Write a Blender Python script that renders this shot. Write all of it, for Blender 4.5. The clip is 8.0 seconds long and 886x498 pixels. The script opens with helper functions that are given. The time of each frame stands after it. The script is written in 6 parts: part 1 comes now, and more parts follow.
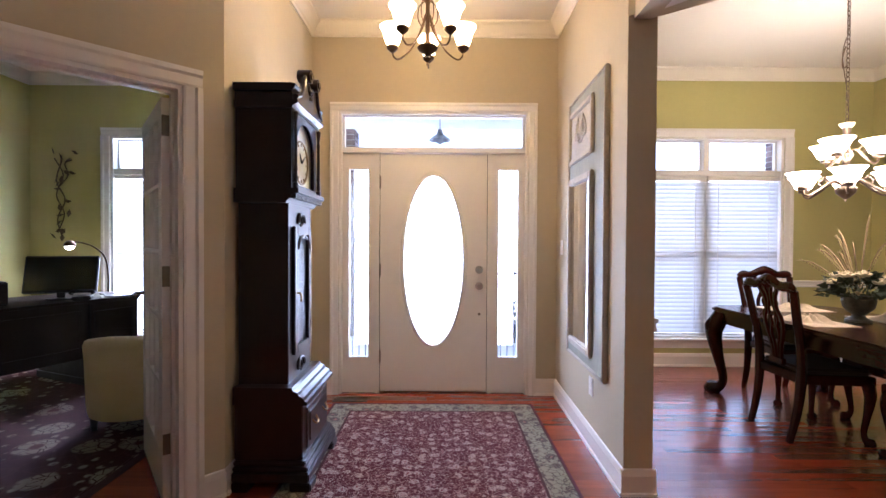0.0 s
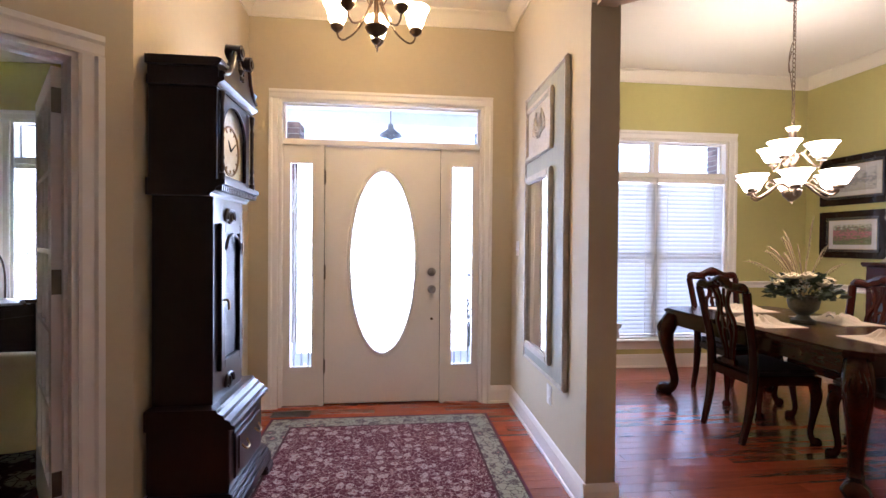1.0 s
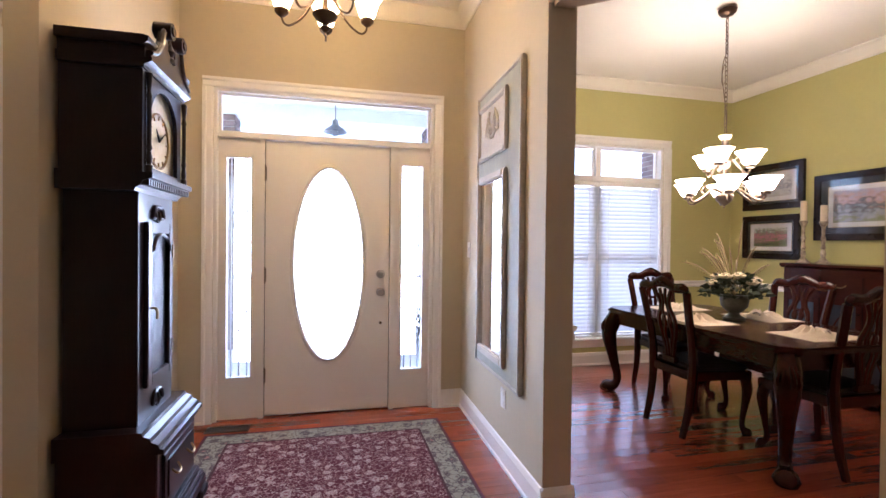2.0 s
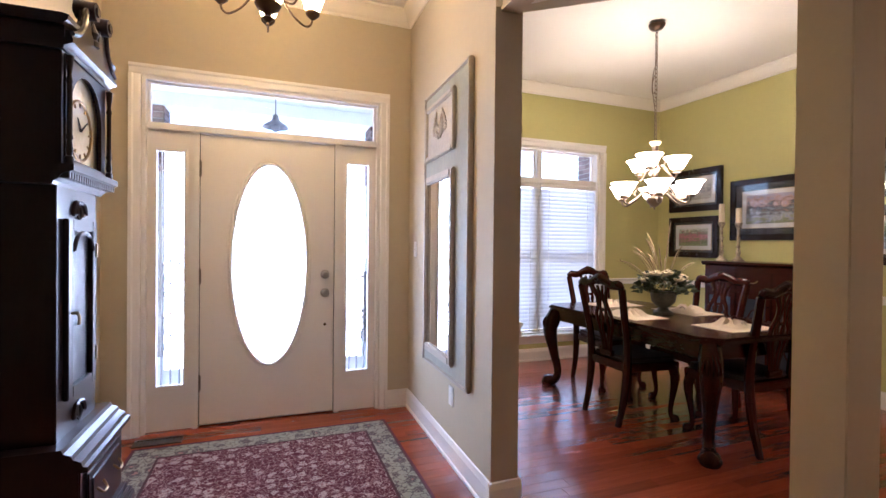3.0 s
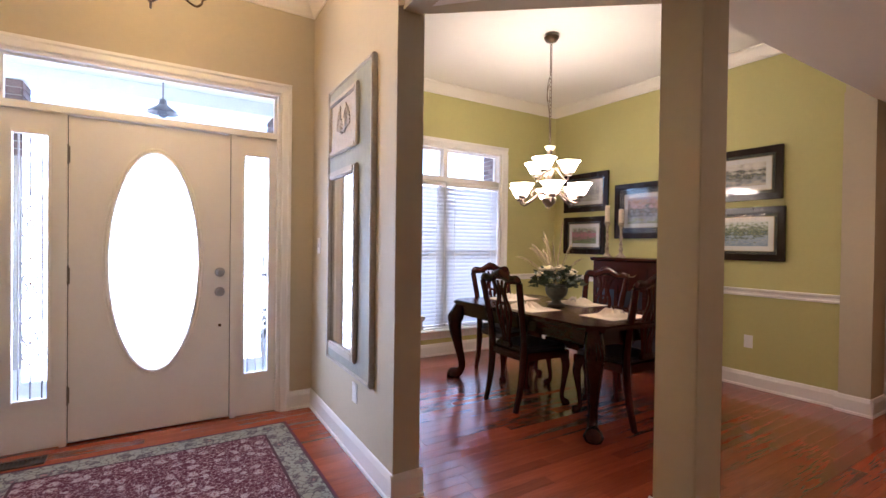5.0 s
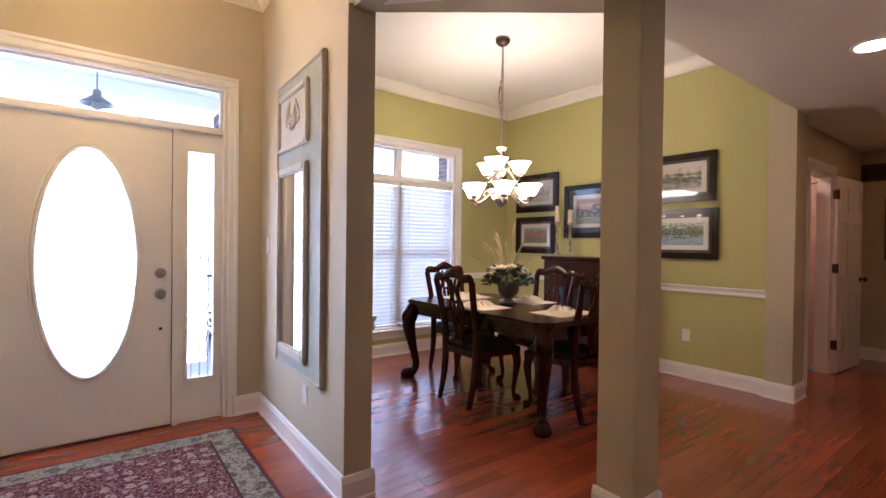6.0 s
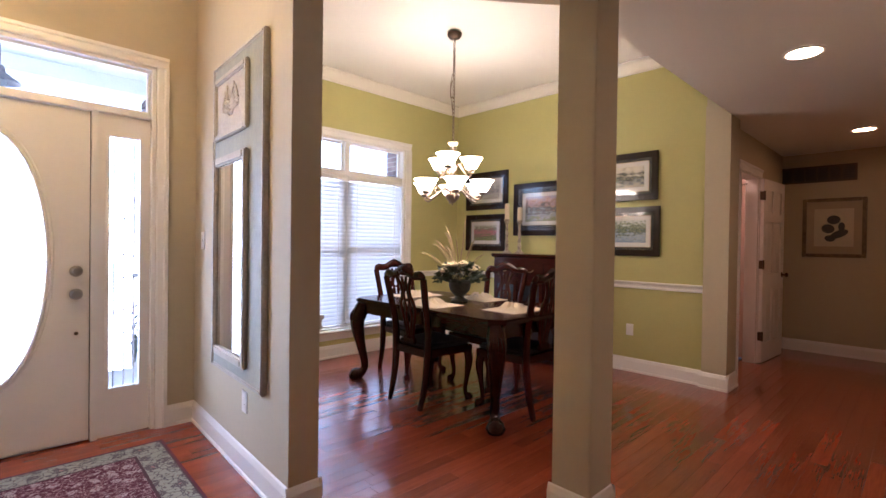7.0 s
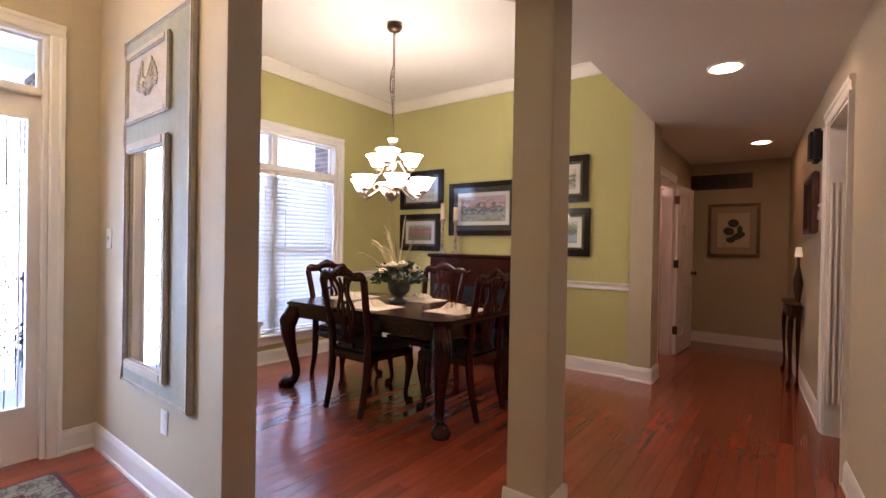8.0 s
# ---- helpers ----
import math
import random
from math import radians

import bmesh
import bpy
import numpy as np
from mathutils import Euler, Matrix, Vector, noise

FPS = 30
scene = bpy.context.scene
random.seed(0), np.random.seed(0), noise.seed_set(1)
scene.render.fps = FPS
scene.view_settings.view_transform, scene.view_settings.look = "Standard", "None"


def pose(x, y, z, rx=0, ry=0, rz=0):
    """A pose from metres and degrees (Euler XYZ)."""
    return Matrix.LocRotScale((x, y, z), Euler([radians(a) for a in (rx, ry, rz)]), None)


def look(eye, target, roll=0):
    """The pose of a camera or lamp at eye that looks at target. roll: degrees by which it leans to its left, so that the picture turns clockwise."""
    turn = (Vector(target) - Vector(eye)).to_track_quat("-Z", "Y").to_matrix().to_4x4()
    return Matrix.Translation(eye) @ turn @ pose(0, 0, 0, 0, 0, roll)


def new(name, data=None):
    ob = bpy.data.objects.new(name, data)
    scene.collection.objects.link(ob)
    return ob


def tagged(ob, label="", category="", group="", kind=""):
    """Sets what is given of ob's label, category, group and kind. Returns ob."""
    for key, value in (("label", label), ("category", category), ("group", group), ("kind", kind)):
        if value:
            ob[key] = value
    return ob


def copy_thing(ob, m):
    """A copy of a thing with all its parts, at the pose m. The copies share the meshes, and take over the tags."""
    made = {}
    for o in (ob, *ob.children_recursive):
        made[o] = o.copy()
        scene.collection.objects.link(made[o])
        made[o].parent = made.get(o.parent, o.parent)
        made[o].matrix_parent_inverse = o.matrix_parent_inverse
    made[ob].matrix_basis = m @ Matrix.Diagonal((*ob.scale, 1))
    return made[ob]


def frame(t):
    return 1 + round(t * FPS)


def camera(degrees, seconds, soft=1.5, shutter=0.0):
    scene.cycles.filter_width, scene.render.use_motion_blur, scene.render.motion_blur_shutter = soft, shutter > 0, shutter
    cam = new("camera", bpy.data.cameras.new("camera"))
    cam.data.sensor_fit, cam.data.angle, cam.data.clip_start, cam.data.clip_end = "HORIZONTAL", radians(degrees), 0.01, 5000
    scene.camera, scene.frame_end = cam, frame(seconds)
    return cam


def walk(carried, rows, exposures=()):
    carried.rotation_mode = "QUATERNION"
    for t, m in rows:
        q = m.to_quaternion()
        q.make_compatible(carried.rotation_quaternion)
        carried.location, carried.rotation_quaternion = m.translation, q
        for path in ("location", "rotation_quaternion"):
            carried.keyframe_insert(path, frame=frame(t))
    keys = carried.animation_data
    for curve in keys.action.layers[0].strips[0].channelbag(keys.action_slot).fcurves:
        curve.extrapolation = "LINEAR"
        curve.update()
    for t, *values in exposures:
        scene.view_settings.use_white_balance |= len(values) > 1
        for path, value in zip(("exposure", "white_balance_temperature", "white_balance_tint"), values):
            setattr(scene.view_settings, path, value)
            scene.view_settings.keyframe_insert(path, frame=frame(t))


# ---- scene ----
cam = camera(87.8, 8.0)
PATH = [
    (0, (0.116, 0.134, 1.295), (0.12, 2.134, 1.264), 0.3),
    (0.5, (0.123, 0.253, 1.288), (0.234, 2.249, 1.261), 0.4),
    (1, (0.125, 0.36, 1.29), (0.339, 2.349, 1.265), 0.5),
    (1.5, (0.102, 0.439, 1.296), (0.436, 2.411, 1.273), 0.6),
    (3, (0.042, 0.477, 1.289), (0.745, 2.349, 1.272), 0.6),
    (3.5, (0.037, 0.464, 1.287), (0.835, 2.298, 1.269), 0.6),
    (4, (0.04, 0.452, 1.288), (0.926, 2.246, 1.269), 0.6),
    (4.5, (0.053, 0.436, 1.28), (1.018, 2.188, 1.265), 0.5),
    (5.8, (0.083, 0.416, 1.279), (1.258, 2.034, 1.254), 0.9),
    (6, (0.082, 0.407, 1.276), (1.286, 2.004, 1.256), 0.7),
    (6.5, (0.099, 0.434, 1.268), (1.382, 1.968, 1.245), 0.8),
    (7, (0.122, 0.501, 1.252), (1.5, 1.951, 1.232), 0.8),
    (7.5, (0.13, 0.58, 1.255), (1.613, 1.921, 1.234), 1.0),
    (8, (0.109, 0.676, 1.246), (1.707, 1.879, 1.232), 1.0),
]
EXPOSURE, KELVIN, TINT = 2.44, 5230, 26
walk(cam, [(t, look(eye, target, roll)) for t, eye, target, roll in PATH], [(t, EXPOSURE + e, KELVIN, TINT) for t, e in ((0.0, 0.0), (1.5, 0.0), (3.5, -0.07), (4.6, -0.08), (6.5, -0.03), (8.0, 0.06))])

# ---- daylight, sky and exposure ----
world = bpy.data.worlds.new("sky")
scene.world = world
world.use_nodes = True
wn = world.node_tree.nodes
sky = wn.new("ShaderNodeTexSky")
sky.sky_type = "NISHITA"
sky.sun_disc = False
sky.sun_elevation = radians(50)
sky.sun_rotation = radians(200)
wn["Background"].inputs["Strength"].default_value = 0.15
world.node_tree.links.new(sky.outputs["Color"], wn["Background"].inputs["Color"])
sun = new("sun", bpy.data.lights.new("sun", "SUN"))
sun.data.energy, sun.data.angle, sun.data.color = 5.0, radians(0.6), (1.0, 0.95, 0.88)
sun.matrix_world = look((0, 0, 8), (-1.2, 3.2, 2.0))


def window_light(name, centre, size_x, size_z, watts):
    """Sky light that stands in the window opening and shines into the room (towards -y)."""
    lamp = new(name, bpy.data.lights.new(name, "AREA"))
    lamp.data.shape, lamp.data.size, lamp.data.size_y, lamp.data.energy = "RECTANGLE", size_x, size_z, watts
    lamp.data.color = (0.80, 0.90, 1.0)
    lamp.matrix_world = pose(*centre, 90, 0, 0)
    lamp.matrix_world = look(centre, (centre[0], centre[1] - 1, centre[2]))
    return lamp


window_light("dining_window_light", (2.89, 5.13, 1.16), 1.5, 1.6, 8)
window_light("office_window_light", (-3.02, 5.25, 1.16), 0.7, 1.6, 92)
window_light("door_light", (0.042, 4.36, 1.15), 1.45, 1.6, 14)

# ---- materials ----


def mat(name, color, rough=0.5, metal=0.0, color2=None, scale=6.0, fine=60.0, amount=0.5, bump=0.0, bump_scale=120.0,
        stretch=(1, 1, 1), coat=0.0, vary=0.0, spec=0.5, coat_rough=0.12, contrast=0.3):
    """A procedural surface: two colours mixed by broad and fine noise, with fine relief. stretch squeezes the grain along axes.
    vary: how much the brightness differs from piece to piece."""
    m = bpy.data.materials.new(name)
    m.use_nodes = True
    nt = m.node_tree
    b = nt.nodes["Principled BSDF"]
    b.inputs["Roughness"].default_value = rough
    b.inputs["Metallic"].default_value = metal
    b.inputs["Coat Weight"].default_value = coat
    b.inputs["Coat Roughness"].default_value = coat_rough
    b.inputs["Specular IOR Level"].default_value = spec
    geo = nt.nodes.new("ShaderNodeNewGeometry")
    mp = nt.nodes.new("ShaderNodeMapping")
    mp.inputs["Scale"].default_value = stretch
    nt.links.new(geo.outputs["Position"], mp.inputs["Vector"])
    n1, n2 = nt.nodes.new("ShaderNodeTexNoise"), nt.nodes.new("ShaderNodeTexNoise")
    n1.inputs["Scale"].default_value, n2.inputs["Scale"].default_value = scale, fine
    n1.inputs["Detail"].default_value, n2.inputs["Detail"].default_value = 4, 3
    for n in (n1, n2):
        nt.links.new(mp.outputs["Vector"], n.inputs["Vector"])
    add = nt.nodes.new("ShaderNodeMath")
    add.operation = "ADD"
    nt.links.new(n1.outputs["Fac"], add.inputs[0])
    nt.links.new(n2.outputs["Fac"], add.inputs[1])
    rng = nt.nodes.new("ShaderNodeMapRange")
    rng.inputs["From Min"].default_value, rng.inputs["From Max"].default_value = 1 - contrast, 1 + contrast
    rng.inputs["To Max"].default_value = amount
    nt.links.new(add.outputs["Value"], rng.inputs["Value"])
    mix = nt.nodes.new("ShaderNodeMix")
    mix.data_type = "RGBA"
    c2 = color2 or tuple(c * 0.72 for c in color)
    mix.inputs["A"].default_value, mix.inputs["B"].default_value = (*color, 1), (*c2, 1)
    nt.links.new(rng.outputs["Result"], mix.inputs["Factor"])
    out = mix.outputs["Result"]
    if vary:
        info = nt.nodes.new("ShaderNodeObjectInfo")
        s = nt.nodes.new("ShaderNodeMath")
        s.operation = "ADD"
        nt.links.new(info.outputs["Random"], s.inputs[0])
        nt.links.new(geo.outputs["Random Per Island"], s.inputs[1])
        fr = nt.nodes.new("ShaderNodeMath")
        fr.operation = "FRACT"
        nt.links.new(s.outputs["Value"], fr.inputs[0])
        r2 = nt.nodes.new("ShaderNodeMapRange")
        r2.inputs["To Min"].default_value, r2.inputs["To Max"].default_value = 1 - vary, 1 + vary
        nt.links.new(fr.outputs["Value"], r2.inputs["Value"])
        hsv = nt.nodes.new("ShaderNodeHueSaturation")
        nt.links.new(out, hsv.inputs["Color"])
        nt.links.new(r2.outputs["Result"], hsv.inputs["Value"])
        out = hsv.outputs["Color"]
    nt.links.new(out, b.inputs["Base Color"])
    if bump:
        n3 = nt.nodes.new("ShaderNodeTexNoise")
        n3.inputs["Scale"].default_value, n3.inputs["Detail"].default_value = bump_scale, 3
        nt.links.new(mp.outputs["Vector"], n3.inputs["Vector"])
        bp = nt.nodes.new("ShaderNodeBump")
        bp.inputs["Strength"].default_value, bp.inputs["Distance"].default_value = bump, 0.004
        nt.links.new(n3.outputs["Fac"], bp.inputs["Height"])
        nt.links.new(bp.outputs["Normal"], b.inputs["Normal"])
    return m


def glow(name, color, strength):
    m = bpy.data.materials.new(name)
    m.use_nodes = True
    b = m.node_tree.nodes["Principled BSDF"]
    b.inputs["Base Color"].default_value = (0.9, 0.88, 0.82, 1)
    b.inputs["Roughness"].default_value = 0.4
    b.inputs["Emission Color"].default_value = (*color, 1)
    b.inputs["Emission Strength"].default_value = strength
    return m


def glass(name, rough=0.0, tint=(1, 1, 1)):
    """Thin pane: clear or frosted transmission with a glossy face."""
    m = bpy.data.materials.new(name)
    m.use_nodes = True
    b = m.node_tree.nodes["Principled BSDF"]
    b.inputs["Base Color"].default_value = (*tint, 1)
    b.inputs["Roughness"].default_value = rough
    b.inputs["Transmission Weight"].default_value = 1.0
    b.inputs["IOR"].default_value = 1.02 if rough == 0 else 1.1
    return m


M_TRIM = mat("white_trim_paint", (0.80, 0.77, 0.72), 0.35, color2=(0.74, 0.70, 0.65), amount=0.35, bump=0.04, bump_scale=60)
M_DOOR = mat("door_paint", (0.80, 0.76, 0.71), 0.4, color2=(0.75, 0.70, 0.65), amount=0.4, bump=0.05, bump_scale=50)
M_FOYER = mat("tan_wall_paint", (0.51, 0.435, 0.295), 0.75, color2=(0.47, 0.40, 0.27), scale=1.5, fine=30, amount=0.5, bump=0.15, bump_scale=160)
M_GREEN = mat("olive_green_wall_paint", (0.50, 0.462, 0.172), 0.75, color2=(0.46, 0.425, 0.155), scale=1.5, fine=30, amount=0.5, bump=0.15, bump_scale=160)
M_OFFICE = mat("sage_green_wall_paint", (0.54, 0.48, 0.19), 0.75, color2=(0.50, 0.44, 0.17), scale=1.5, fine=30, amount=0.5, bump=0.15, bump_scale=160)
M_CEIL = mat("ceiling_paint", (0.80, 0.76, 0.70), 0.85, color2=(0.76, 0.72, 0.66), scale=2, fine=40, amount=0.4, bump=0.15, bump_scale=90)
M_CROWN = mat("cream_crown_paint", (0.80, 0.75, 0.66), 0.5, color2=(0.76, 0.70, 0.60), amount=0.4)
M_PLANK = mat("red_oak_plank", (0.32, 0.067, 0.024), 0.24, color2=(0.16, 0.030, 0.012), scale=5, fine=30, amount=0.9, bump=0.025, bump_scale=6,
              stretch=(0.25, 4.0, 4.0), coat=0.45, vary=0.2, coat_rough=0.10, contrast=0.5)
M_SUBFLOOR = mat("dark_subfloor", (0.05, 0.02, 0.012), 0.7)
M_GLASS = glass("window_glass")
M_FROST = glass("frosted_door_glass", 0.35)
M_BRICK = mat("grey_brown_brick", (0.20, 0.14, 0.12), 0.85, color2=(0.10, 0.07, 0.065), scale=8, fine=60, amount=0.8, bump=0.4, vary=0.35)
M_CONCRETE = mat("porch_concrete", (0.62, 0.60, 0.57), 0.85, scale=2, fine=80, amount=0.5, bump=0.3)
M_PORCH = mat("porch_ceiling_paint", (0.74, 0.78, 0.82), 0.6, amount=0.3)
# the glare on the lawn outdoors is put into this pale ground colour
M_GLARE_GROUND = mat("glare_pale_ground", (0.55, 0.54, 0.50), 0.9, color2=(0.45, 0.46, 0.40), scale=2, fine=40, amount=0.9, bump=0.6, bump_scale=60)

# ---- mesh helpers ----


def box(bm, x0, x1, y0, y1, z0, z1):
    v = [bm.verts.new((x, y, z)) for x in (x0, x1) for y in (y0, y1) for z in (z0, z1)]
    for f in ((0, 1, 3, 2), (4, 6, 7, 5), (0, 4, 5, 1), (2, 3, 7, 6), (0, 2, 6, 4), (1, 5, 7, 3)):
        bm.faces.new([v[i] for i in f])
    return v


def prism(bm, poly, z0, z1):
    """A polygon in plan (counter-clockwise), raised from z0 to z1."""
    lo = [bm.verts.new((x, y, z0)) for x, y in poly]
    hi = [bm.verts.new((x, y, z1)) for x, y in poly]
    bm.faces.new(lo[::-1]), bm.faces.new(hi)
    for i in range(len(poly)):
        j = (i + 1) % len(poly)
        bm.faces.new((lo[i], lo[j], hi[j], hi[i]))


def run(bm, profile, a, b, out):
    """A moulding: profile of (out, up) pairs swept from a to b; out is the plan direction in which it stands off the wall."""
    a, b, o = Vector(a), Vector(b), Vector((out[0], out[1], 0))
    ends = [[bm.verts.new(p + o * u + Vector((0, 0, w))) for u, w in profile] for p in (a, b)]
    n = len(profile)
    for i in range(n):
        j = (i + 1) % n
        bm.faces.new((ends[0][i], ends[0][j], ends[1][j], ends[1][i]))
    bm.faces.new(ends[0][::-1]), bm.faces.new(ends[1])


def lathe(bm, profile, seg=20, at=(0, 0, 0), squash=1.0):
    """A turned shape from (radius, height) pairs."""
    rings = []
    for r, z in profile:
        if r < 1e-5:
            rings.append([bm.verts.new((at[0], at[1], at[2] + z))])
        else:
            rings.append([bm.verts.new((at[0] + r * math.cos(2 * math.pi * k / seg), at[1] + squash * r * math.sin(2 * math.pi * k / seg), at[2] + z)) for k in range(seg)])
    for p, q in zip(rings, rings[1:]):
        for k in range(seg):
            l = (k + 1) % seg
            f = [p[k % len(p)], p[l % len(p)], q[l % len(q)], q[k % len(q)]]
            f = [v for i, v in enumerate(f) if v not in f[:i]]
            if len(f) > 2:
                bm.faces.new(f)


def smooth_path(pts, n=6):
    """Points of a Catmull-Rom curve through pts (tuples of any length)."""
    p = [np.array(q, float) for q in pts]
    p = [2 * p[0] - p[1]] + p + [2 * p[-1] - p[-2]]
    res = []
    for i in range(1, len(p) - 2):
        for k in range(n):
            t = k / n
            res.append(0.5 * (2 * p[i] + (p[i + 1] - p[i - 1]) * t + (2 * p[i - 1] - 5 * p[i] + 4 * p[i + 1] - p[i + 2]) * t * t
                              + (3 * p[i] - p[i - 1] - 3 * p[i + 1] + p[i + 2]) * t ** 3))
    res.append(p[-2])
    return res


def tube(bm, pts, r, seg=8, flat=1.0, n=0, side=None):
    """A round (or flattened) bar along pts; r is one radius or one for each point. n: steps of smoothing. side: the way of the wide axis."""
    rs = r if isinstance(r, (list, tuple)) else [r] * len(pts)
    q = [(*p, w) for p, w in zip(pts, rs)]
    if n:
        q = smooth_path(q, n)
    q = [np.array(p, float) for p in q]
    rings = []
    last = Vector(side) if side else None
    for i, p in enumerate(q):
        d = Vector((q[min(i + 1, len(q) - 1)] - q[max(i - 1, 0)])[:3])
        d = d.normalized() if d.length > 1e-9 else Vector((0, 0, 1))
        ref = last if last is not None else (Vector((1, 0, 0)) if abs(d.x) < 0.9 else Vector((0, 1, 0)))
        u = (ref - d * ref.dot(d))
        u = u.normalized() if u.length > 1e-6 else d.orthogonal().normalized()
        if not side:
            last = u
        v = d.cross(u)
        rings.append([bm.verts.new(Vector(p[:3]) + (u * math.cos(a) + v * math.sin(a) * flat) * p[3]) for a in (2 * math.pi * k / seg for k in range(seg))])
    for a, b in zip(rings, rings[1:]):
        for k in range(seg):
            l = (k + 1) % seg
            bm.faces.new((a[k], a[l], b[l], b[k]))
    bm.faces.new(rings[0][::-1]), bm.faces.new(rings[-1])


def finish(bm, name, material, bevel=0.0, smooth=False):
    bmesh.ops.recalc_face_normals(bm, faces=bm.faces)
    if bevel:
        bmesh.ops.bevel(bm, geom=[e for e in bm.edges if len(e.link_faces) == 2 and e.calc_face_angle(0) > 0.6], offset=bevel, segments=2, affect="EDGES", clamp_overlap=True)
    me = bpy.data.meshes.new(name)
    bm.to_mesh(me)
    bm.free()
    me.materials.append(material)
    if smooth:
        me.shade_smooth()
        me.set_sharp_from_angle(angle=radians(42))
    return me


def part(name, bm, material, parent, label="", bevel=0.0, smooth=False):
    """One mesh object under a thing or a part."""
    ob = new(name, finish(bm, name, material, bevel, smooth))
    ob.parent = parent
    return tagged(ob, label)


def thing(name, m, label, category, group=""):
    """An empty at a thing's base, to which its parts are parented."""
    e = new(name)
    e.matrix_world = m
    e.empty_display_size = 0.1
    return tagged(e, label, category, group)


def setting(name, bm, material, label, category, bevel=0.0):
    return tagged(new(name, finish(bm, name, material, bevel)), label, category, kind="structure")


def boxes(*spans):
    bm = bmesh.new()
    for s in spans:
        box(bm, *s)
    return bm


# ---- the large structure ----
FOYER_Z, DINING_Z, HALL_Z, OFFICE_Z = 3.12, 3.10, 2.42, 3.05
FX0, FX1, FY = -0.98, 1.075, 4.02        # foyer side walls and front wall
DX0, DX1, DY = 1.20, 4.61, 4.95          # dining room
HY0, HY1, HX = 0.50, 1.78, 7.25          # hall
OX0, OY = -4.27, 5.05                    # office
DIAG = Vector((-0.7071, -0.7071))        # run of the slanted office wall
DIAG_OUT = Vector((0.7071, -0.7071))
CORNER = Vector((FX0, 2.455))

floor_base = setting("floor", boxes((OX0 - 0.2, HX + 0.2, -3.2, 4.2, -0.2, -0.018), (DX0 - 0.1, HX + 0.2, 4.2, 5.07, -0.2, -0.018), (OX0 - 0.2, FX0 - 0.1, 4.2, 5.2, -0.2, -0.018)),
                     M_SUBFLOOR, "glossy reddish brown hardwood plank floor", "floor")

# front wall of the foyer with the opening of the door unit
UX = 0.042
setting("wall_foyer_front", boxes((FX0, UX - 0.80, FY, 4.16, 0, FOYER_Z), (UX + 0.80, 1.13, FY, 4.16, 0, FOYER_Z), (UX - 0.80, UX + 0.80, FY, 4.16, 2.40, FOYER_Z)),
        M_FOYER, "tan painted front wall round the entrance door", "wall")
setting("wall_foyer_clock", boxes((FX0 - 0.12, FX0, CORNER.y, 5.05, 0, FOYER_Z)), M_FOYER, "tan painted wall behind the tall clock", "wall")


def mirror_x(y):
    """Face of the slightly skewed mirror wall."""
    return 1.050 + 0.0207 * (y - 2.475)


bm = bmesh.new()
prism(bm, [(mirror_x(2.475), 2.475), (1.14, 2.475), (1.14, 5.05), (mirror_x(5.05), 5.05)], 0, FOYER_Z)
setting("wall_foyer_mirror", bm, M_FOYER, "tan painted wall with a framed mirror", "wall")
setting("wall_mirror_end", boxes((mirror_x(2.475) + 0.001, DX0 - 0.002, 2.472, 2.475, 0, HALL_Z + 0.018)), M_FOYER, "tan painted wall end beside the dining room opening", "wall")
setting("wall_dining_west", boxes((1.14, DX0, 2.475, 5.05, 0, FOYER_Z)), M_GREEN, "olive green painted dining room wall", "wall")

# slanted office wall: local u runs along DIAG from the corner


def diag_poly(u0, u1, n0, n1):
    pts = [CORNER + DIAG * u + DIAG_OUT * n for u, n in ((u0, n0), (u0, n1), (u1, n1), (u1, n0))]
    return [(p.x, p.y) for p in pts]


OU0, OU1 = 0.19, 1.70
bm = bmesh.new()
prism(bm, diag_poly(0.0, OU0, -0.13, 0), 0, FOYER_Z)
prism(bm, diag_poly(OU1, 1.95, -0.13, 0), 0, FOYER_Z)
prism(bm, diag_poly(OU0, OU1, -0.13, 0), 2.025, FOYER_Z)
setting("wall_office_slanted", bm, M_FOYER, "tan painted slanted wall with the office doorway", "wall")
DEND = CORNER + DIAG * 1.95
setting("wall_back_west", boxes((DEND.x - 0.12, DEND.x, -3.0, DEND.y, 0, FOYER_Z)), M_FOYER, "plain tan wall", "wall")
setting("wall_back_south", boxes((DEND.x, 1.0, -3.12, -3.0, 0, FOYER_Z)), M_FOYER, "plain tan wall", "wall")
setting("wall_back_east", boxes((1.0, 1.12, -3.0, 0.22, 0, FOYER_Z)), M_FOYER, "plain tan wall", "wall")

# header from the mirror wall to the post, the post, and the beam to the far pilaster
PX0, PX1, PY0, PY1 = 1.985, 2.188, 1.507, 1.70
bm = bmesh.new()
prism(bm, [(mirror_x(2.475), 2.475), (PX0, PY0), (PX1, PY0), (PX1, PY1), (DX0, 2.475)], HALL_Z + 0.018, FOYER_Z)
setting("header_beam", bm, M_FOYER, "tan painted header beam over the dining room opening", "beam")
setting("hall_beam", boxes((PX1, 4.95, PY0, PY1, HALL_Z + 0.012, FOYER_Z)), M_FOYER, "tan painted beam along the hall", "beam")
setting("post", boxes((PX0, PX1, PY0, PY1, 0, HALL_Z + 0.018)), M_FOYER, "tan painted square post at the corner of the dining room", "post", 0.004)
setting("bulkhead", boxes((FX1, FX1 + 0.1, -3.0, 2.475 - 0.01, HALL_Z, FOYER_Z)), M_FOYER, "tan painted bulkhead above the low hall ceiling", "beam")
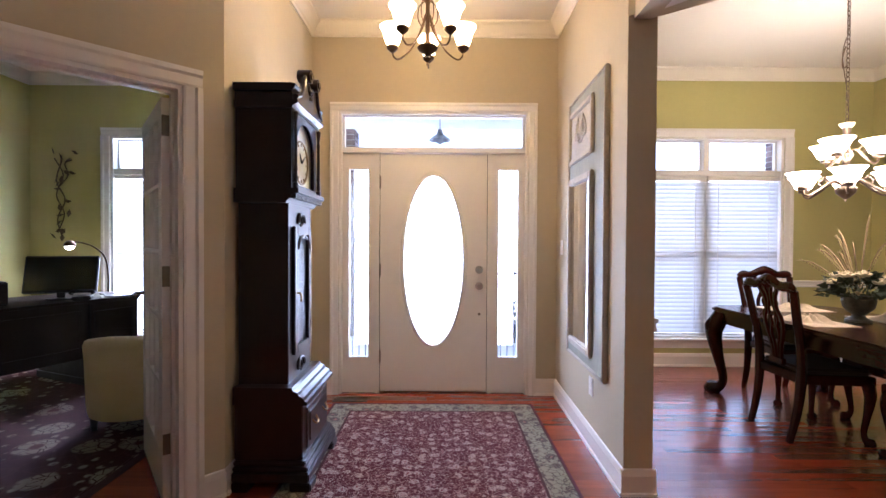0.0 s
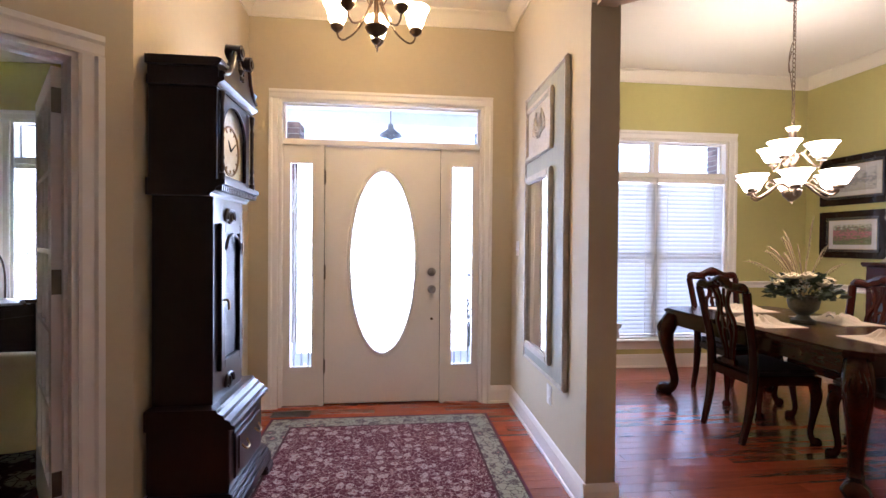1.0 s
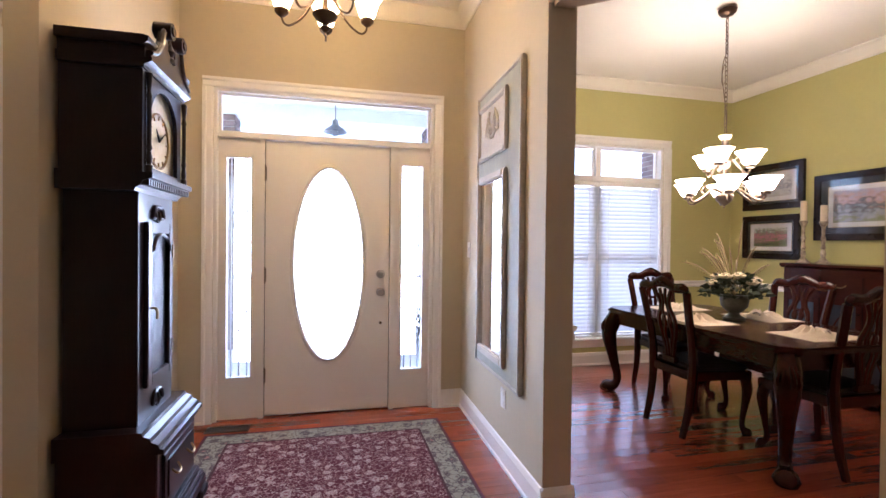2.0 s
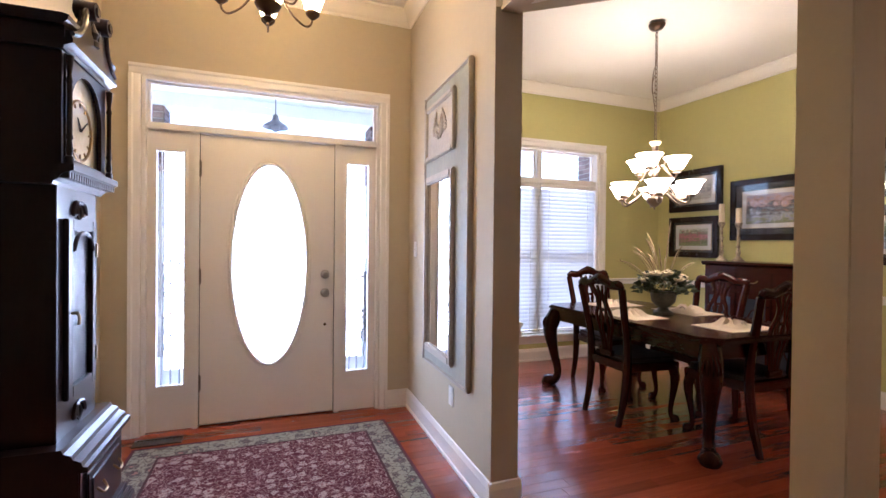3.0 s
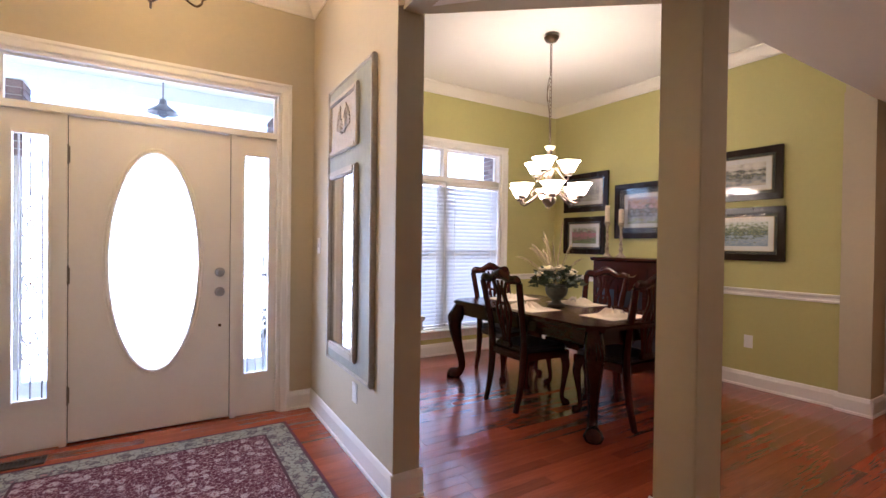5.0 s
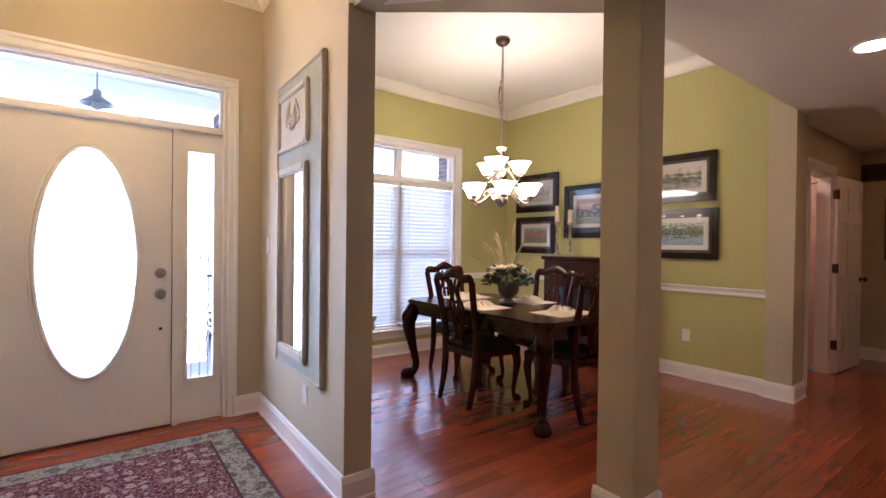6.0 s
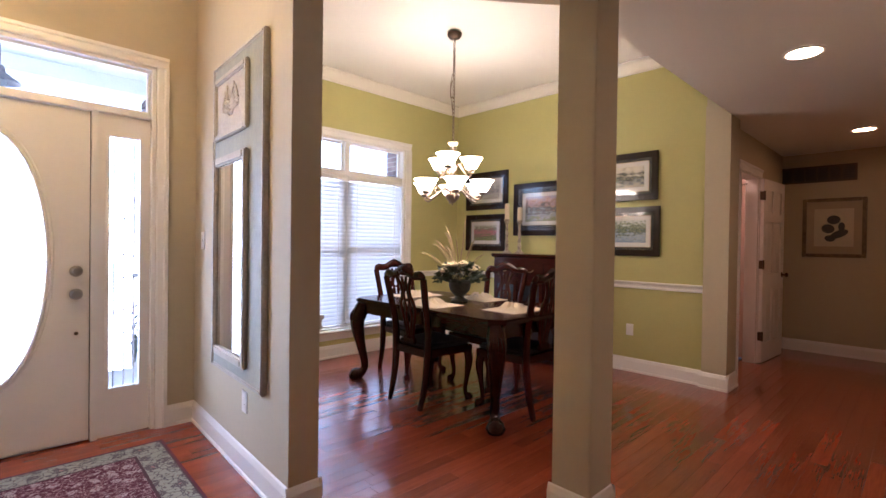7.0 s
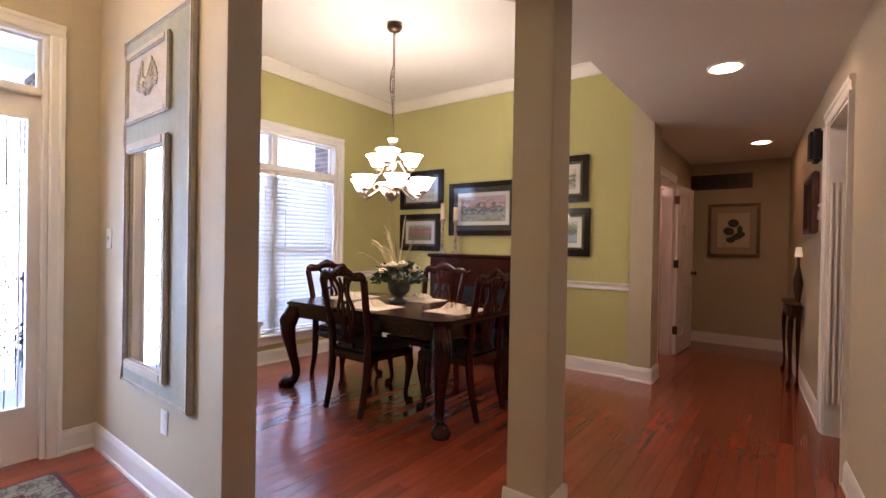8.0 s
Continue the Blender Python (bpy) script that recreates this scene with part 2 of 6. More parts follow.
bm = boxes((FX1, HX, HY0 - 0.35, PY0, HALL_Z, HALL_Z + 0.06), (PX1, 4.95, PY0, PY1 - 0.004, HALL_Z, HALL_Z + 0.012), (4.95, HX, PY0, HY1 + 0.1, HALL_Z, HALL_Z + 0.06))
prism(bm, [(FX1 + 0.01, 2.46), (FX1 + 0.01, PY0), (PX0, PY0)], HALL_Z + 0.002, HALL_Z + 0.06)
setting("ceiling_hall", bm, M_CEIL, "smooth painted low hall ceiling", "ceiling")
setting("ceiling_foyer", boxes((DEND.x - 0.1, FX1 + 0.06, -3.1, 4.16, FOYER_Z, FOYER_Z + 0.08)), M_CEIL, "cream painted foyer ceiling", "ceiling")
setting("ceiling_dining", boxes((DX0 - 0.05, DX1 + 0.26, PY1 - 0.1, DY + 0.1, DINING_Z, DINING_Z + 0.03)), M_CEIL, "off-white dining room ceiling", "ceiling")
setting("ceiling_office", boxes((OX0 - 0.1, FX0 - 0.06, 0.9, OY + 0.1, OFFICE_Z, OFFICE_Z + 0.05)), M_CEIL, "cream office ceiling", "ceiling")

# dining room walls
WX0, WX1 = 2.09, 3.69                     # dining window opening
setting("wall_dining_front", boxes((DX0, WX0, DY, DY + 0.14, 0, DINING_Z), (WX1, DX1 + 0.14, DY, DY + 0.14, 0, DINING_Z), (WX0, WX1, DY, DY + 0.14, 2.40, DINING_Z), (WX0, WX1, DY, DY + 0.14, 0, 0.28)),
        M_GREEN, "olive green painted wall with a wide window", "wall")
EAST = Matrix.Translation((DX1, DY, 0)) @ Matrix.Rotation(radians(2.0), 4, "Z") @ Matrix.Translation((-DX1, -DY, 0))


def on_east(ob):
    """Turns a thing with the dining room's slightly skewed east wall."""
    ob.matrix_world = EAST @ ob.matrix_basis
    return ob


on_east(setting("wall_dining_east", boxes((DX1, DX1 + 0.14, DY - 3.06, DY, 0, DINING_Z)), M_GREEN, "olive green painted wall hung with framed prints", "wall"))
PIX, PIY = 4.675, 1.69                    # corner of the pilaster
setting("pilaster", boxes((PIX, 4.95, PIY, 1.89, 0, HALL_Z + 0.1), (PIX + 0.03, 4.95, PIY + 0.007, 1.89, HALL_Z + 0.1, FOYER_Z)), M_FOYER, "tan painted wall end between dining room and hall", "wall")

# hall walls
NX0, NX1 = 5.36, 6.08                     # door opening in the hall's north wall
setting("wall_hall_north", boxes((4.95, NX0, HY1, HY1 + 0.12, 0, HALL_Z), (NX1, HX, HY1, HY1 + 0.12, 0, HALL_Z), (NX0, NX1, HY1, HY1 + 0.12, 2.03, HALL_Z)), M_FOYER, "tan painted hall wall with an open door", "wall")
setting("wall_hall_end", boxes((HX, HX + 0.12, HY0 - 0.2, HY1 + 0.12, 0, HALL_Z)), M_FOYER, "tan painted wall at the end of the hall", "wall")
SX0, SX1 = 3.45, 4.20                     # cased opening in the hall's south wall
SOUTH = Matrix.Translation((4.115, 0.465, 0)) @ Matrix.Rotation(radians(4.0), 4, "Z") @ Matrix.Translation((-4.115, -HY0, 0))


def on_south(ob):
    """Turns a thing with the hall's slightly skewed south wall."""
    ob.matrix_world = SOUTH @ ob.matrix_basis
    return ob


on_south(setting("wall_hall_south", boxes((1.0, SX0, HY0 - 0.13, HY0, 0, HALL_Z), (SX1, HX, HY0 - 0.13, HY0, 0, HALL_Z), (SX0, SX1, HY0 - 0.13, HY0, 2.115, HALL_Z)), M_FOYER, "tan painted hall wall with a cased opening", "wall"))
M_PINK = mat("pale_pink_wall_paint", (0.62, 0.45, 0.38), 0.8, amount=0.3)
setting("closet_walls", boxes((4.96, 5.04, HY1 + 0.12, 3.2, 0, HALL_Z), (6.25, 6.33, HY1 + 0.12, 3.2, 0, HALL_Z), (4.96, 6.68, 3.2, 3.28, 0, HALL_Z), (4.96, 6.68, HY1 + 0.12, 3.28, HALL_Z, HALL_Z + 0.05)), M_PINK, "pale pink walls of the side room", "wall")
setting("south_room_walls", boxes((2.4, 2.48, -1.5, 0.29, 0, HALL_Z), (5.0, 5.08, -1.5, 0.40, 0, HALL_Z), (2.4, 5.08, -1.58, -1.5, 0, HALL_Z), (2.4, 5.08, -1.58, HY0 - 0.35, HALL_Z, HALL_Z + 0.05)), M_FOYER, "plain walls of the room behind the hall", "wall")

# office walls
QX0, QX1 = -3.42, -2.62
setting("wall_office_front", boxes((OX0, QX0, OY, OY + 0.14, 0, OFFICE_Z), (QX1, FX0 - 0.12, OY, OY + 0.14, 0, OFFICE_Z), (QX0, QX1, OY, OY + 0.14, 2.40, OFFICE_Z), (QX0, QX1, OY, OY + 0.14, 0, 0.28)),
        M_OFFICE, "sage green painted office wall with a window", "wall")
setting("wall_office_west", boxes((OX0 - 0.12, OX0, 0.8, OY + 0.14, 0, OFFICE_Z)), M_OFFICE, "sage green painted office wall", "wall")
setting("wall_office_east", boxes((FX0 - 0.16, FX0 - 0.12, 2.60, OY, 0, OFFICE_Z)), M_OFFICE, "sage green painted office wall", "wall")
setting("wall_office_south", boxes((OX0, DEND.x - 0.1, 0.8, 0.9, 0, OFFICE_Z)), M_OFFICE, "sage green painted office wall", "wall")

# ---- trim, doors and windows ----
CASING = [(0, 0), (0, 0.012), (0.012, 0.016), (0.05, 0.018), (0.062, 0.026), (0.085, 0.026), (0.085, 0)]
BASE = [(0, 0), (0.022, 0), (0.022, 0.016), (0.015, 0.022), (0.015, 0.105), (0.011, 0.118), (0.006, 0.134), (0, 0.14)]
CROWN = [(0, -0.115), (0.012, -0.115), (0.016, -0.1), (0.03, -0.085), (0.062, -0.035), (0.075, -0.022), (0.085, -0.016), (0.085, 0), (0, 0)]
RAIL = [(0, -0.035), (0.014, -0.035), (0.016, -0.02), (0.01, -0.012), (0.01, 0.008), (0.024, 0.018), (0.024, 0.032), (0, 0.035)]


def casing(name, a, b, z0, z1, out, label, material=None, sill=False, wide=1.0):
    """Moulded casing round an opening from a to b (plan) on a wall that faces out."""
    a, b, o = Vector(a), Vector(b), Vector(out)
    along = (b - a).normalized()
    bm = bmesh.new()
    for p, s in ((a, -along), (b, along)):
        poly = [(p + s * u * wide + o * w) for u, w in CASING]
        poly = [(q.x, q.y) for q in poly]
        area = sum(p0[0] * p1[1] - p1[0] * p0[1] for p0, p1 in zip(poly, poly[1:] + poly[:1]))
        prism(bm, poly if area > 0 else poly[::-1], z0, z1)
    w = 0.085 * wide
    run(bm, [(q, u * wide) for u, q in CASING], (*(a - along * w), z1), (*(b + along * w), z1), out)
    if sill:
        run(bm, [(0, 0), (0.05, 0), (0.056, 0.012), (0.05, 0.025), (0, 0.025)], (*(a - along * (w + 0.02)), z0 - 0.025), (*(b + along * (w + 0.02)), z0 - 0.025), out)
        run(bm, [(0, 0), (0.014, 0), (0.018, 0.05), (0.018, 0.08), (0, 0.08)], (*(a - along * w), z0 - 0.105), (*(b + along * w), z0 - 0.105), out)
    return setting(name, bm, material or M_TRIM, label, "trim")


def moulding(name, profile, a, b, z, out, material, label, category):
    bm = bmesh.new()
    run(bm, profile, (*a, z), (*b, z), out)
    return setting(name, bm, material, label, category)


def base(a, b, out):
    return moulding("baseboard", BASE, a, b, 0, out, M_TRIM, "white painted moulded baseboard", "trim")


def crown(a, b, z, out):
    return moulding("crown_trim", CROWN, a, b, z, out, M_CROWN, "cream painted crown moulding under the ceiling", "trim")


base((FX0, FY), (UX - 0.868, FY), (0, -1))
base((UX + 0.868, FY), (mirror_x(FY), FY), (0, -1))
base((mirror_x(FY), FY), (mirror_x(2.46), 2.46), (-1, 0.02))
base((mirror_x(2.47) - 0.015, 2.472), (DX0 + 0.015, 2.472), (0, -1))
base((DX0, 2.46), (DX0, DY), (1, 0))
base((FX0, CORNER.y - 0.005), (FX0, FY), (1, 0))
base(CORNER, CORNER + DIAG * 0.105, DIAG_OUT)
base((DX0, DY), (DX1, DY), (0, -1))
on_east(base((DX1, DY), (DX1, DY - 3.06), (-1, 0)))
base((PIX, 1.91), (PIX, PIY - 0.0215), (-1, 0))
base((PIX - 0.0215, PIY), (4.971, PIY), (0, -1))
base((4.95, PIY - 0.015), (4.95, HY1), (1, 0))
base((4.95, HY1), (NX0 - 0.085, HY1), (0, -1))
base((NX1 + 0.085, HY1), (HX, HY1), (0, -1))
base((HX, HY1), (HX, HY0), (-1, 0))
on_south(base((HX - 0.03, HY0), (SX1 + 0.085, HY0), (0, 1)))
on_south(base((SX0 - 0.085, HY0), (1.0, HY0), (0, 1)))
for a, b, o in (((PX0, PY0 - 0.015), (PX0, PY1 + 0.015), (-1, 0)), ((PX1, PY0 - 0.015), (PX1, PY1 + 0.015), (1, 0)), ((PX0, PY0), (PX1, PY0), (0, -1)), ((PX0, PY1), (PX1, PY1), (0, 1))):
    base(a, b, o)
base((OX0, OY), (FX0 - 0.16, OY), (0, -1))
base((OX0, 0.9), (OX0, OY), (1, 0))

crown((FX0, FY), (mirror_x(FY), FY), FOYER_Z, (0, -1))
crown((mirror_x(FY), FY), (mirror_x(2.475), 2.475), FOYER_Z, (-1, 0.02))
crown((FX0, FY), (FX0, CORNER.y), FOYER_Z, (1, 0))
crown((DX0, DY), (DX1, DY), DINING_Z, (0, -1))
on_east(crown((DX1, DY), (DX1, DY - 3.1), DINING_Z, (-1, 0)))
crown((DX0, DY), (DX0, 2.475), DINING_Z, (1, 0))
crown((PX1, PY1), (DX1, PY1), DINING_Z, (0, 1))
crown((OX0, OY), (FX0 - 0.16, OY), OFFICE_Z, (0, -1))
crown((OX0, 0.9), (OX0, OY), OFFICE_Z, (1, 0))
RAIL_Z = 0.875
on_east(moulding("chair_rail", RAIL, (DX1, DY), (DX1, DY - 3.06), RAIL_Z, (-1, 0), M_TRIM, "white painted chair rail", "trim"))
for a, b, o in (((DX0, DY), (WX0 - 0.085, DY), (0, -1)), ((WX1 + 0.085, DY), (DX1, DY), (0, -1)), ((DX0, 2.475), (DX0, DY), (1, 0))):
    moulding("chair_rail", RAIL, a, b, RAIL_Z, o, M_TRIM, "white painted chair rail", "trim")

M_NICKEL = mat("satin_nickel", (0.40, 0.37, 0.33), 0.3, 1.0, amount=0.3)
M_BRONZE = mat("aged_bronze", (0.10, 0.065, 0.04), 0.35, 0.9, color2=(0.05, 0.03, 0.02), amount=0.6)
M_REGHINGE = mat("dull_hinge_metal", (0.22, 0.19, 0.16), 0.4, 0.9, amount=0.4)
M_CAME = mat("lead_came", (0.55, 0.55, 0.57), 0.45, 0.4, amount=0.4)
# near-black colour that stands for the shade in the door's gaps
M_GAP_SHADE = mat("gap_shade", (0.02, 0.018, 0.016), 0.8)


def plate_with_oval(bm, x0, x1, z0, z1, cx, cz, rx, rz, y0, y1, n=72):
    """A slab in the xz plane with an oval hole through it."""
    corners = [math.atan2((z - cz), (x - cx)) % (2 * math.pi) for x in (x0, x1) for z in (z0, z1)]
    angles = sorted([2 * math.pi * k / n for k in range(n)] + corners)
    rings = {}
    for y in (y0, y1):
        inner, outer = [], []
        for a in angles:
            c, s = math.cos(a), math.sin(a)
            r = 1 / math.sqrt((c / rx) ** 2 + (s / rz) ** 2)
            inner.append(bm.verts.new((cx + r * c, y, cz + r * s)))
            tx = ((x1 if c > 0 else x0) - cx) / c if abs(c) > 1e-6 else 1e9
            tz = ((z1 if s > 0 else z0) - cz) / s if abs(s) > 1e-6 else 1e9
            t = min(tx, tz)
            outer.append(bm.verts.new((cx + t * c, y, cz + t * s)))
        rings[y] = inner, outer
    m = len(angles)
    for k in range(m):
        l = (k + 1) % m
        for y in (y0, y1):
            i, o = rings[y]
            bm.faces.new((i[k], i[l], o[l], o[k]))
        bm.faces.new((rings[y0][0][k], rings[y0][0][l], rings[y1][0][l], rings[y1][0][k]))
        bm.faces.new((rings[y0][1][k], rings[y0][1][l], rings[y1][1][l], rings[y1][1][k]))


def rect_frame(bm, x0, x1, z0, z1, w, y0, y1):
    """Four bars round a rectangle in the xz plane, w wide and outside it."""
    for s in ((x0 - w, x0, y0, y1, z0 - w, z1 + w), (x1, x1 + w, y0, y1, z0 - w, z1 + w), (x0, x1, y0, y1, z0 - w, z0), (x0, x1, y0, y1, z1, z1 + w)):
        box(bm, *s)


# entrance door
DF = 4.075
door = tagged(new("door_1"), "white painted entrance door with a large oval frosted window", "door", kind="structure")
bm = bmesh.new()
plate_with_oval(bm, UX - 0.457, UX + 0.457, 0.014, 2.043, UX, 1.134, 0.255, 0.725, DF, DF + 0.045)
part("door_slab", bm, M_DOOR, door)
bm = bmesh.new()
loop = [(UX + 0.262 * math.cos(a), DF - 0.004, 1.134 + 0.732 * math.sin(a)) for a in (2 * math.pi * k / 72 for k in range(73))]
tube(bm, loop, 0.012, 8)
loop = [(UX + 0.282 * math.cos(a), DF + 0.001, 1.134 + 0.752 * math.sin(a)) for a in (2 * math.pi * k / 72 for k in range(73))]
tube(bm, loop, 0.009, 6)
part("oval_moulding", bm, M_TRIM, door, "white oval moulding round the glass", smooth=True)
bm = bmesh.new()
bmesh.ops.create_circle(bm, cap_ends=True, segments=72, radius=1, matrix=Matrix.Translation((UX, DF + 0.02, 1.134)) @ Matrix.Rotation(radians(90), 4, "X") @ Matrix.Diagonal((0.257, 0.727, 1, 1)))
pane = part("pane", bm, M_FROST, door, "frosted oval glass pane")
pane.visible_shadow = False
for z, r in ((1.058, 0.026), (0.918, 0.03)):
    bm = bmesh.new()
    lathe(bm, [(0.0, 0), (0.032, 0), (0.034, 0.006), (0.026, 0.01), (0.012, 0.014), (0.012, 0.03), (r - 0.004, 0.036), (r, 0.05), (r - 0.006, 0.062), (0, 0.066)], 20)
    bmesh.ops.transform(bm, matrix=Matrix.Translation((UX + 0.392, DF, z)) @ Matrix.Rotation(radians(90), 4, "X"), verts=bm.verts)
    part("deadbolt" if r < 0.03 else "door_knob", bm, M_NICKEL, door, "satin nickel knob", smooth=True)
bm = bmesh.new()
lathe(bm, [(0, 0), (0.011, 0), (0.011, 0.004), (0, 0.006)], 14)
bmesh.ops.transform(bm, matrix=Matrix.Translation((UX + 0.394, DF, 0.677)) @ Matrix.Rotation(radians(90), 4, "X"), verts=bm.verts)
part("lock_button", bm, M_BRONZE, door, smooth=True)
for z in (1.803, 1.053, 0.308):
    bm = boxes((UX - 0.488, UX - 0.449, DF - 0.006, DF + 0.002, z - 0.05, z + 0.05))
    tube(bm, [(UX - 0.464, DF - 0.012, z - 0.06), (UX - 0.464, DF - 0.012, z + 0.06)], 0.011, 8)
    part("hinge", bm, M_REGHINGE, door, "worn metal hinge")

# door frame: mullions, transom bar, head and threshold
frame_ob = setting("door_frame", boxes((UX - 0.80, UX - 0.776, 4.025, 4.16, 0, 2.40), (UX + 0.776, UX + 0.80, 4.025, 4.16, 0, 2.40), (UX - 0.497, UX - 0.461, 4.045, 4.16, 0, 2.05),
                                       (UX + 0.461, UX + 0.497, 4.045, 4.16, 0, 2.05), (UX - 0.776, UX + 0.776, 4.04, 4.16, 2.048, 2.082), (UX - 0.776, UX + 0.776, 4.025, 4.16, 2.368, 2.40),
                                       (UX - 0.776, UX + 0.776, 4.10, 4.16, -0.01, 0.012)), M_TRIM, "white painted frame of the entrance door", "trim", 0.003)
casing("door_casing", (UX - 0.80, FY), (UX + 0.80, FY), 0, 2.39, (0, -1), "white moulded casing round the entrance door", wide=0.80)
# painted shade: a thin dark strip under the slab
setting("threshold_shade", boxes((UX - 0.459, UX + 0.459, DF + 0.002, DF + 0.03, 0.012, 0.0135)), M_GAP_SHADE, "dark strip standing for the shade under the door", "trim")
for k, side in enumerate((-1, 1)):
    w = tagged(new(f"window_{k + 1}"), "white sidelight with clear leaded glass beside the entrance door", "window", kind="structure")
    x0, x1 = sorted((UX + side * 0.552, UX + side * 0.722))
    a0, a1 = sorted((UX + side * 0.497, UX + side * 0.776))
    bm = boxes((a0, x0, DF, DF + 0.04, 0, 2.048), (x1, a1, DF, DF + 0.04, 0, 2.048), (x0, x1, DF, DF + 0.04, 0, 0.305), (x0, x1, DF, DF + 0.04, 1.91, 2.048))
    part("panel", bm, M_DOOR, w)
    bm = bmesh.new()
    rect_frame(bm, x0 + 0.004, x1 - 0.004, 0.309, 1.906, 0.022, DF - 0.012, DF + 0.006)
    part("window_frame", bm, M_TRIM, w, bevel=0.004)
    bm = boxes((x0, x1, DF + 0.018, DF + 0.024, 0.305, 1.91))
    pane = part("pane", bm, M_GLASS, w)
    pane.visible_shadow = False
    bm = bmesh.new()
    xc, y = (x0 + x1) / 2, DF + 0.014
    for dx in (-0.055, 0.055):
        tube(bm, [(xc + dx, y, 0.31), (xc + dx, y, 1.9)], 0.005, 5)
    for zc in (0.62, 0.98, 1.36):
        for s in (-1, 1):
            tube(bm, [(xc, y, zc + 0.12), (xc + s * 0.035, y, zc + 0.06), (xc + s * 0.012, y, zc), (xc + s * 0.04, y, zc - 0.05), (xc, y, zc - 0.1)], 0.0046, 5, n=5)
            tube(bm, [(xc + s * 0.055, y, zc + 0.17), (xc + s * 0.02, y, zc + 0.14), (xc, y, zc + 0.19)], 0.0044, 5, n=4)
        lathe(bm, [(0, -0.015), (0.012, 0), (0, 0.015)], 6, (xc, y, zc + 0.03))
    tube(bm, [(xc, y, 0.31), (xc, y, 0.52)], 0.005, 5)
    tube(bm, [(xc, y, 1.55), (xc, y, 1.9)], 0.005, 5)
    part("caming", bm, M_CAME, w, "dark scrolled lead came")
w = tagged(new("window_3"), "wide clear glass transom above the entrance door", "window", kind="structure")
bm = bmesh.new()
rect_frame(bm, UX - 0.755, UX + 0.755, 2.098, 2.352, 0.018, DF - 0.012, DF + 0.03)
part("window_frame", bm, M_TRIM, w, bevel=0.003)
pane = part("pane", boxes((UX - 0.757, UX + 0.757, DF + 0.012, DF + 0.018, 2.096, 2.354)), M_GLASS, w)
pane.visible_shadow = False

# blinds
M_SLAT = bpy.data.materials.new("white_blind_slat")
M_SLAT.use_nodes = True
_n = M_SLAT.node_tree
_d, _t, _x = _n.nodes.new("ShaderNodeBsdfDiffuse"), _n.nodes.new("ShaderNodeBsdfTranslucent"), _n.nodes.new("ShaderNodeMixShader")
_d.inputs["Color"].default_value, _t.inputs["Color"].default_value = (0.74, 0.74, 0.74, 1), (0.19, 0.20, 0.21, 1)
_x.inputs["Fac"].default_value = 0.4
_n.links.new(_d.outputs["BSDF"], _x.inputs[1])
_n.links.new(_t.outputs["BSDF"], _x.inputs[2])
_n.links.new(_x.outputs["Shader"], _n.nodes["Material Output"].inputs["Surface"])


def blind(x0, x1, y, z0, z1, pitch=0.044):
    t = thing("window_blind", pose((x0 + x1) / 2, y, z0), "white slatted venetian blind hanging in the window", "blind", "window blinds")
    h = (x1 - x0) / 2
    part("head_rail", boxes((-h, h, -0.025, 0.025, z1 - z0 - 0.045, z1 - z0)), M_TRIM, t, bevel=0.003)
    part("bottom_rail", boxes((-h, h, -0.022, 0.022, 0.0, 0.018)), M_TRIM, t, bevel=0.003)
    bm = bmesh.new()
    for dx in (-h * 0.7, h * 0.7):
        box(bm, dx - 0.003, dx + 0.003, -0.0275, -0.0265, 0.01, z1 - z0 - 0.04)
    part("ladder_cord", bm, M_TRIM, t)
    bm = bmesh.new()
    ta = radians(66)
    rows = []
    for j in range(5):
        s = (j / 2 - 1) * 0.025
        u = Vector((0, s * math.cos(ta), s * math.sin(ta))) + Vector((0, -math.sin(ta), math.cos(ta))) * (0.003 * (1 - (j / 2 - 1) ** 2))
        rows.append([bm.verts.new(u + Vector((x, 0, 0))) for x in (-h, h)])
    for p, q in zip(rows, rows[1:]):
        bm.faces.new((p[0], p[1], q[1], q[0]))
    me = finish(bm, "slat", M_SLAT, 0, True)
    for k in range(int((z1 - z0 - 0.08) / pitch)):
        s = new("slat", me)
        s.parent = t
        s.matrix_basis = pose(0, 0, 0.045 + k * pitch)
    return t


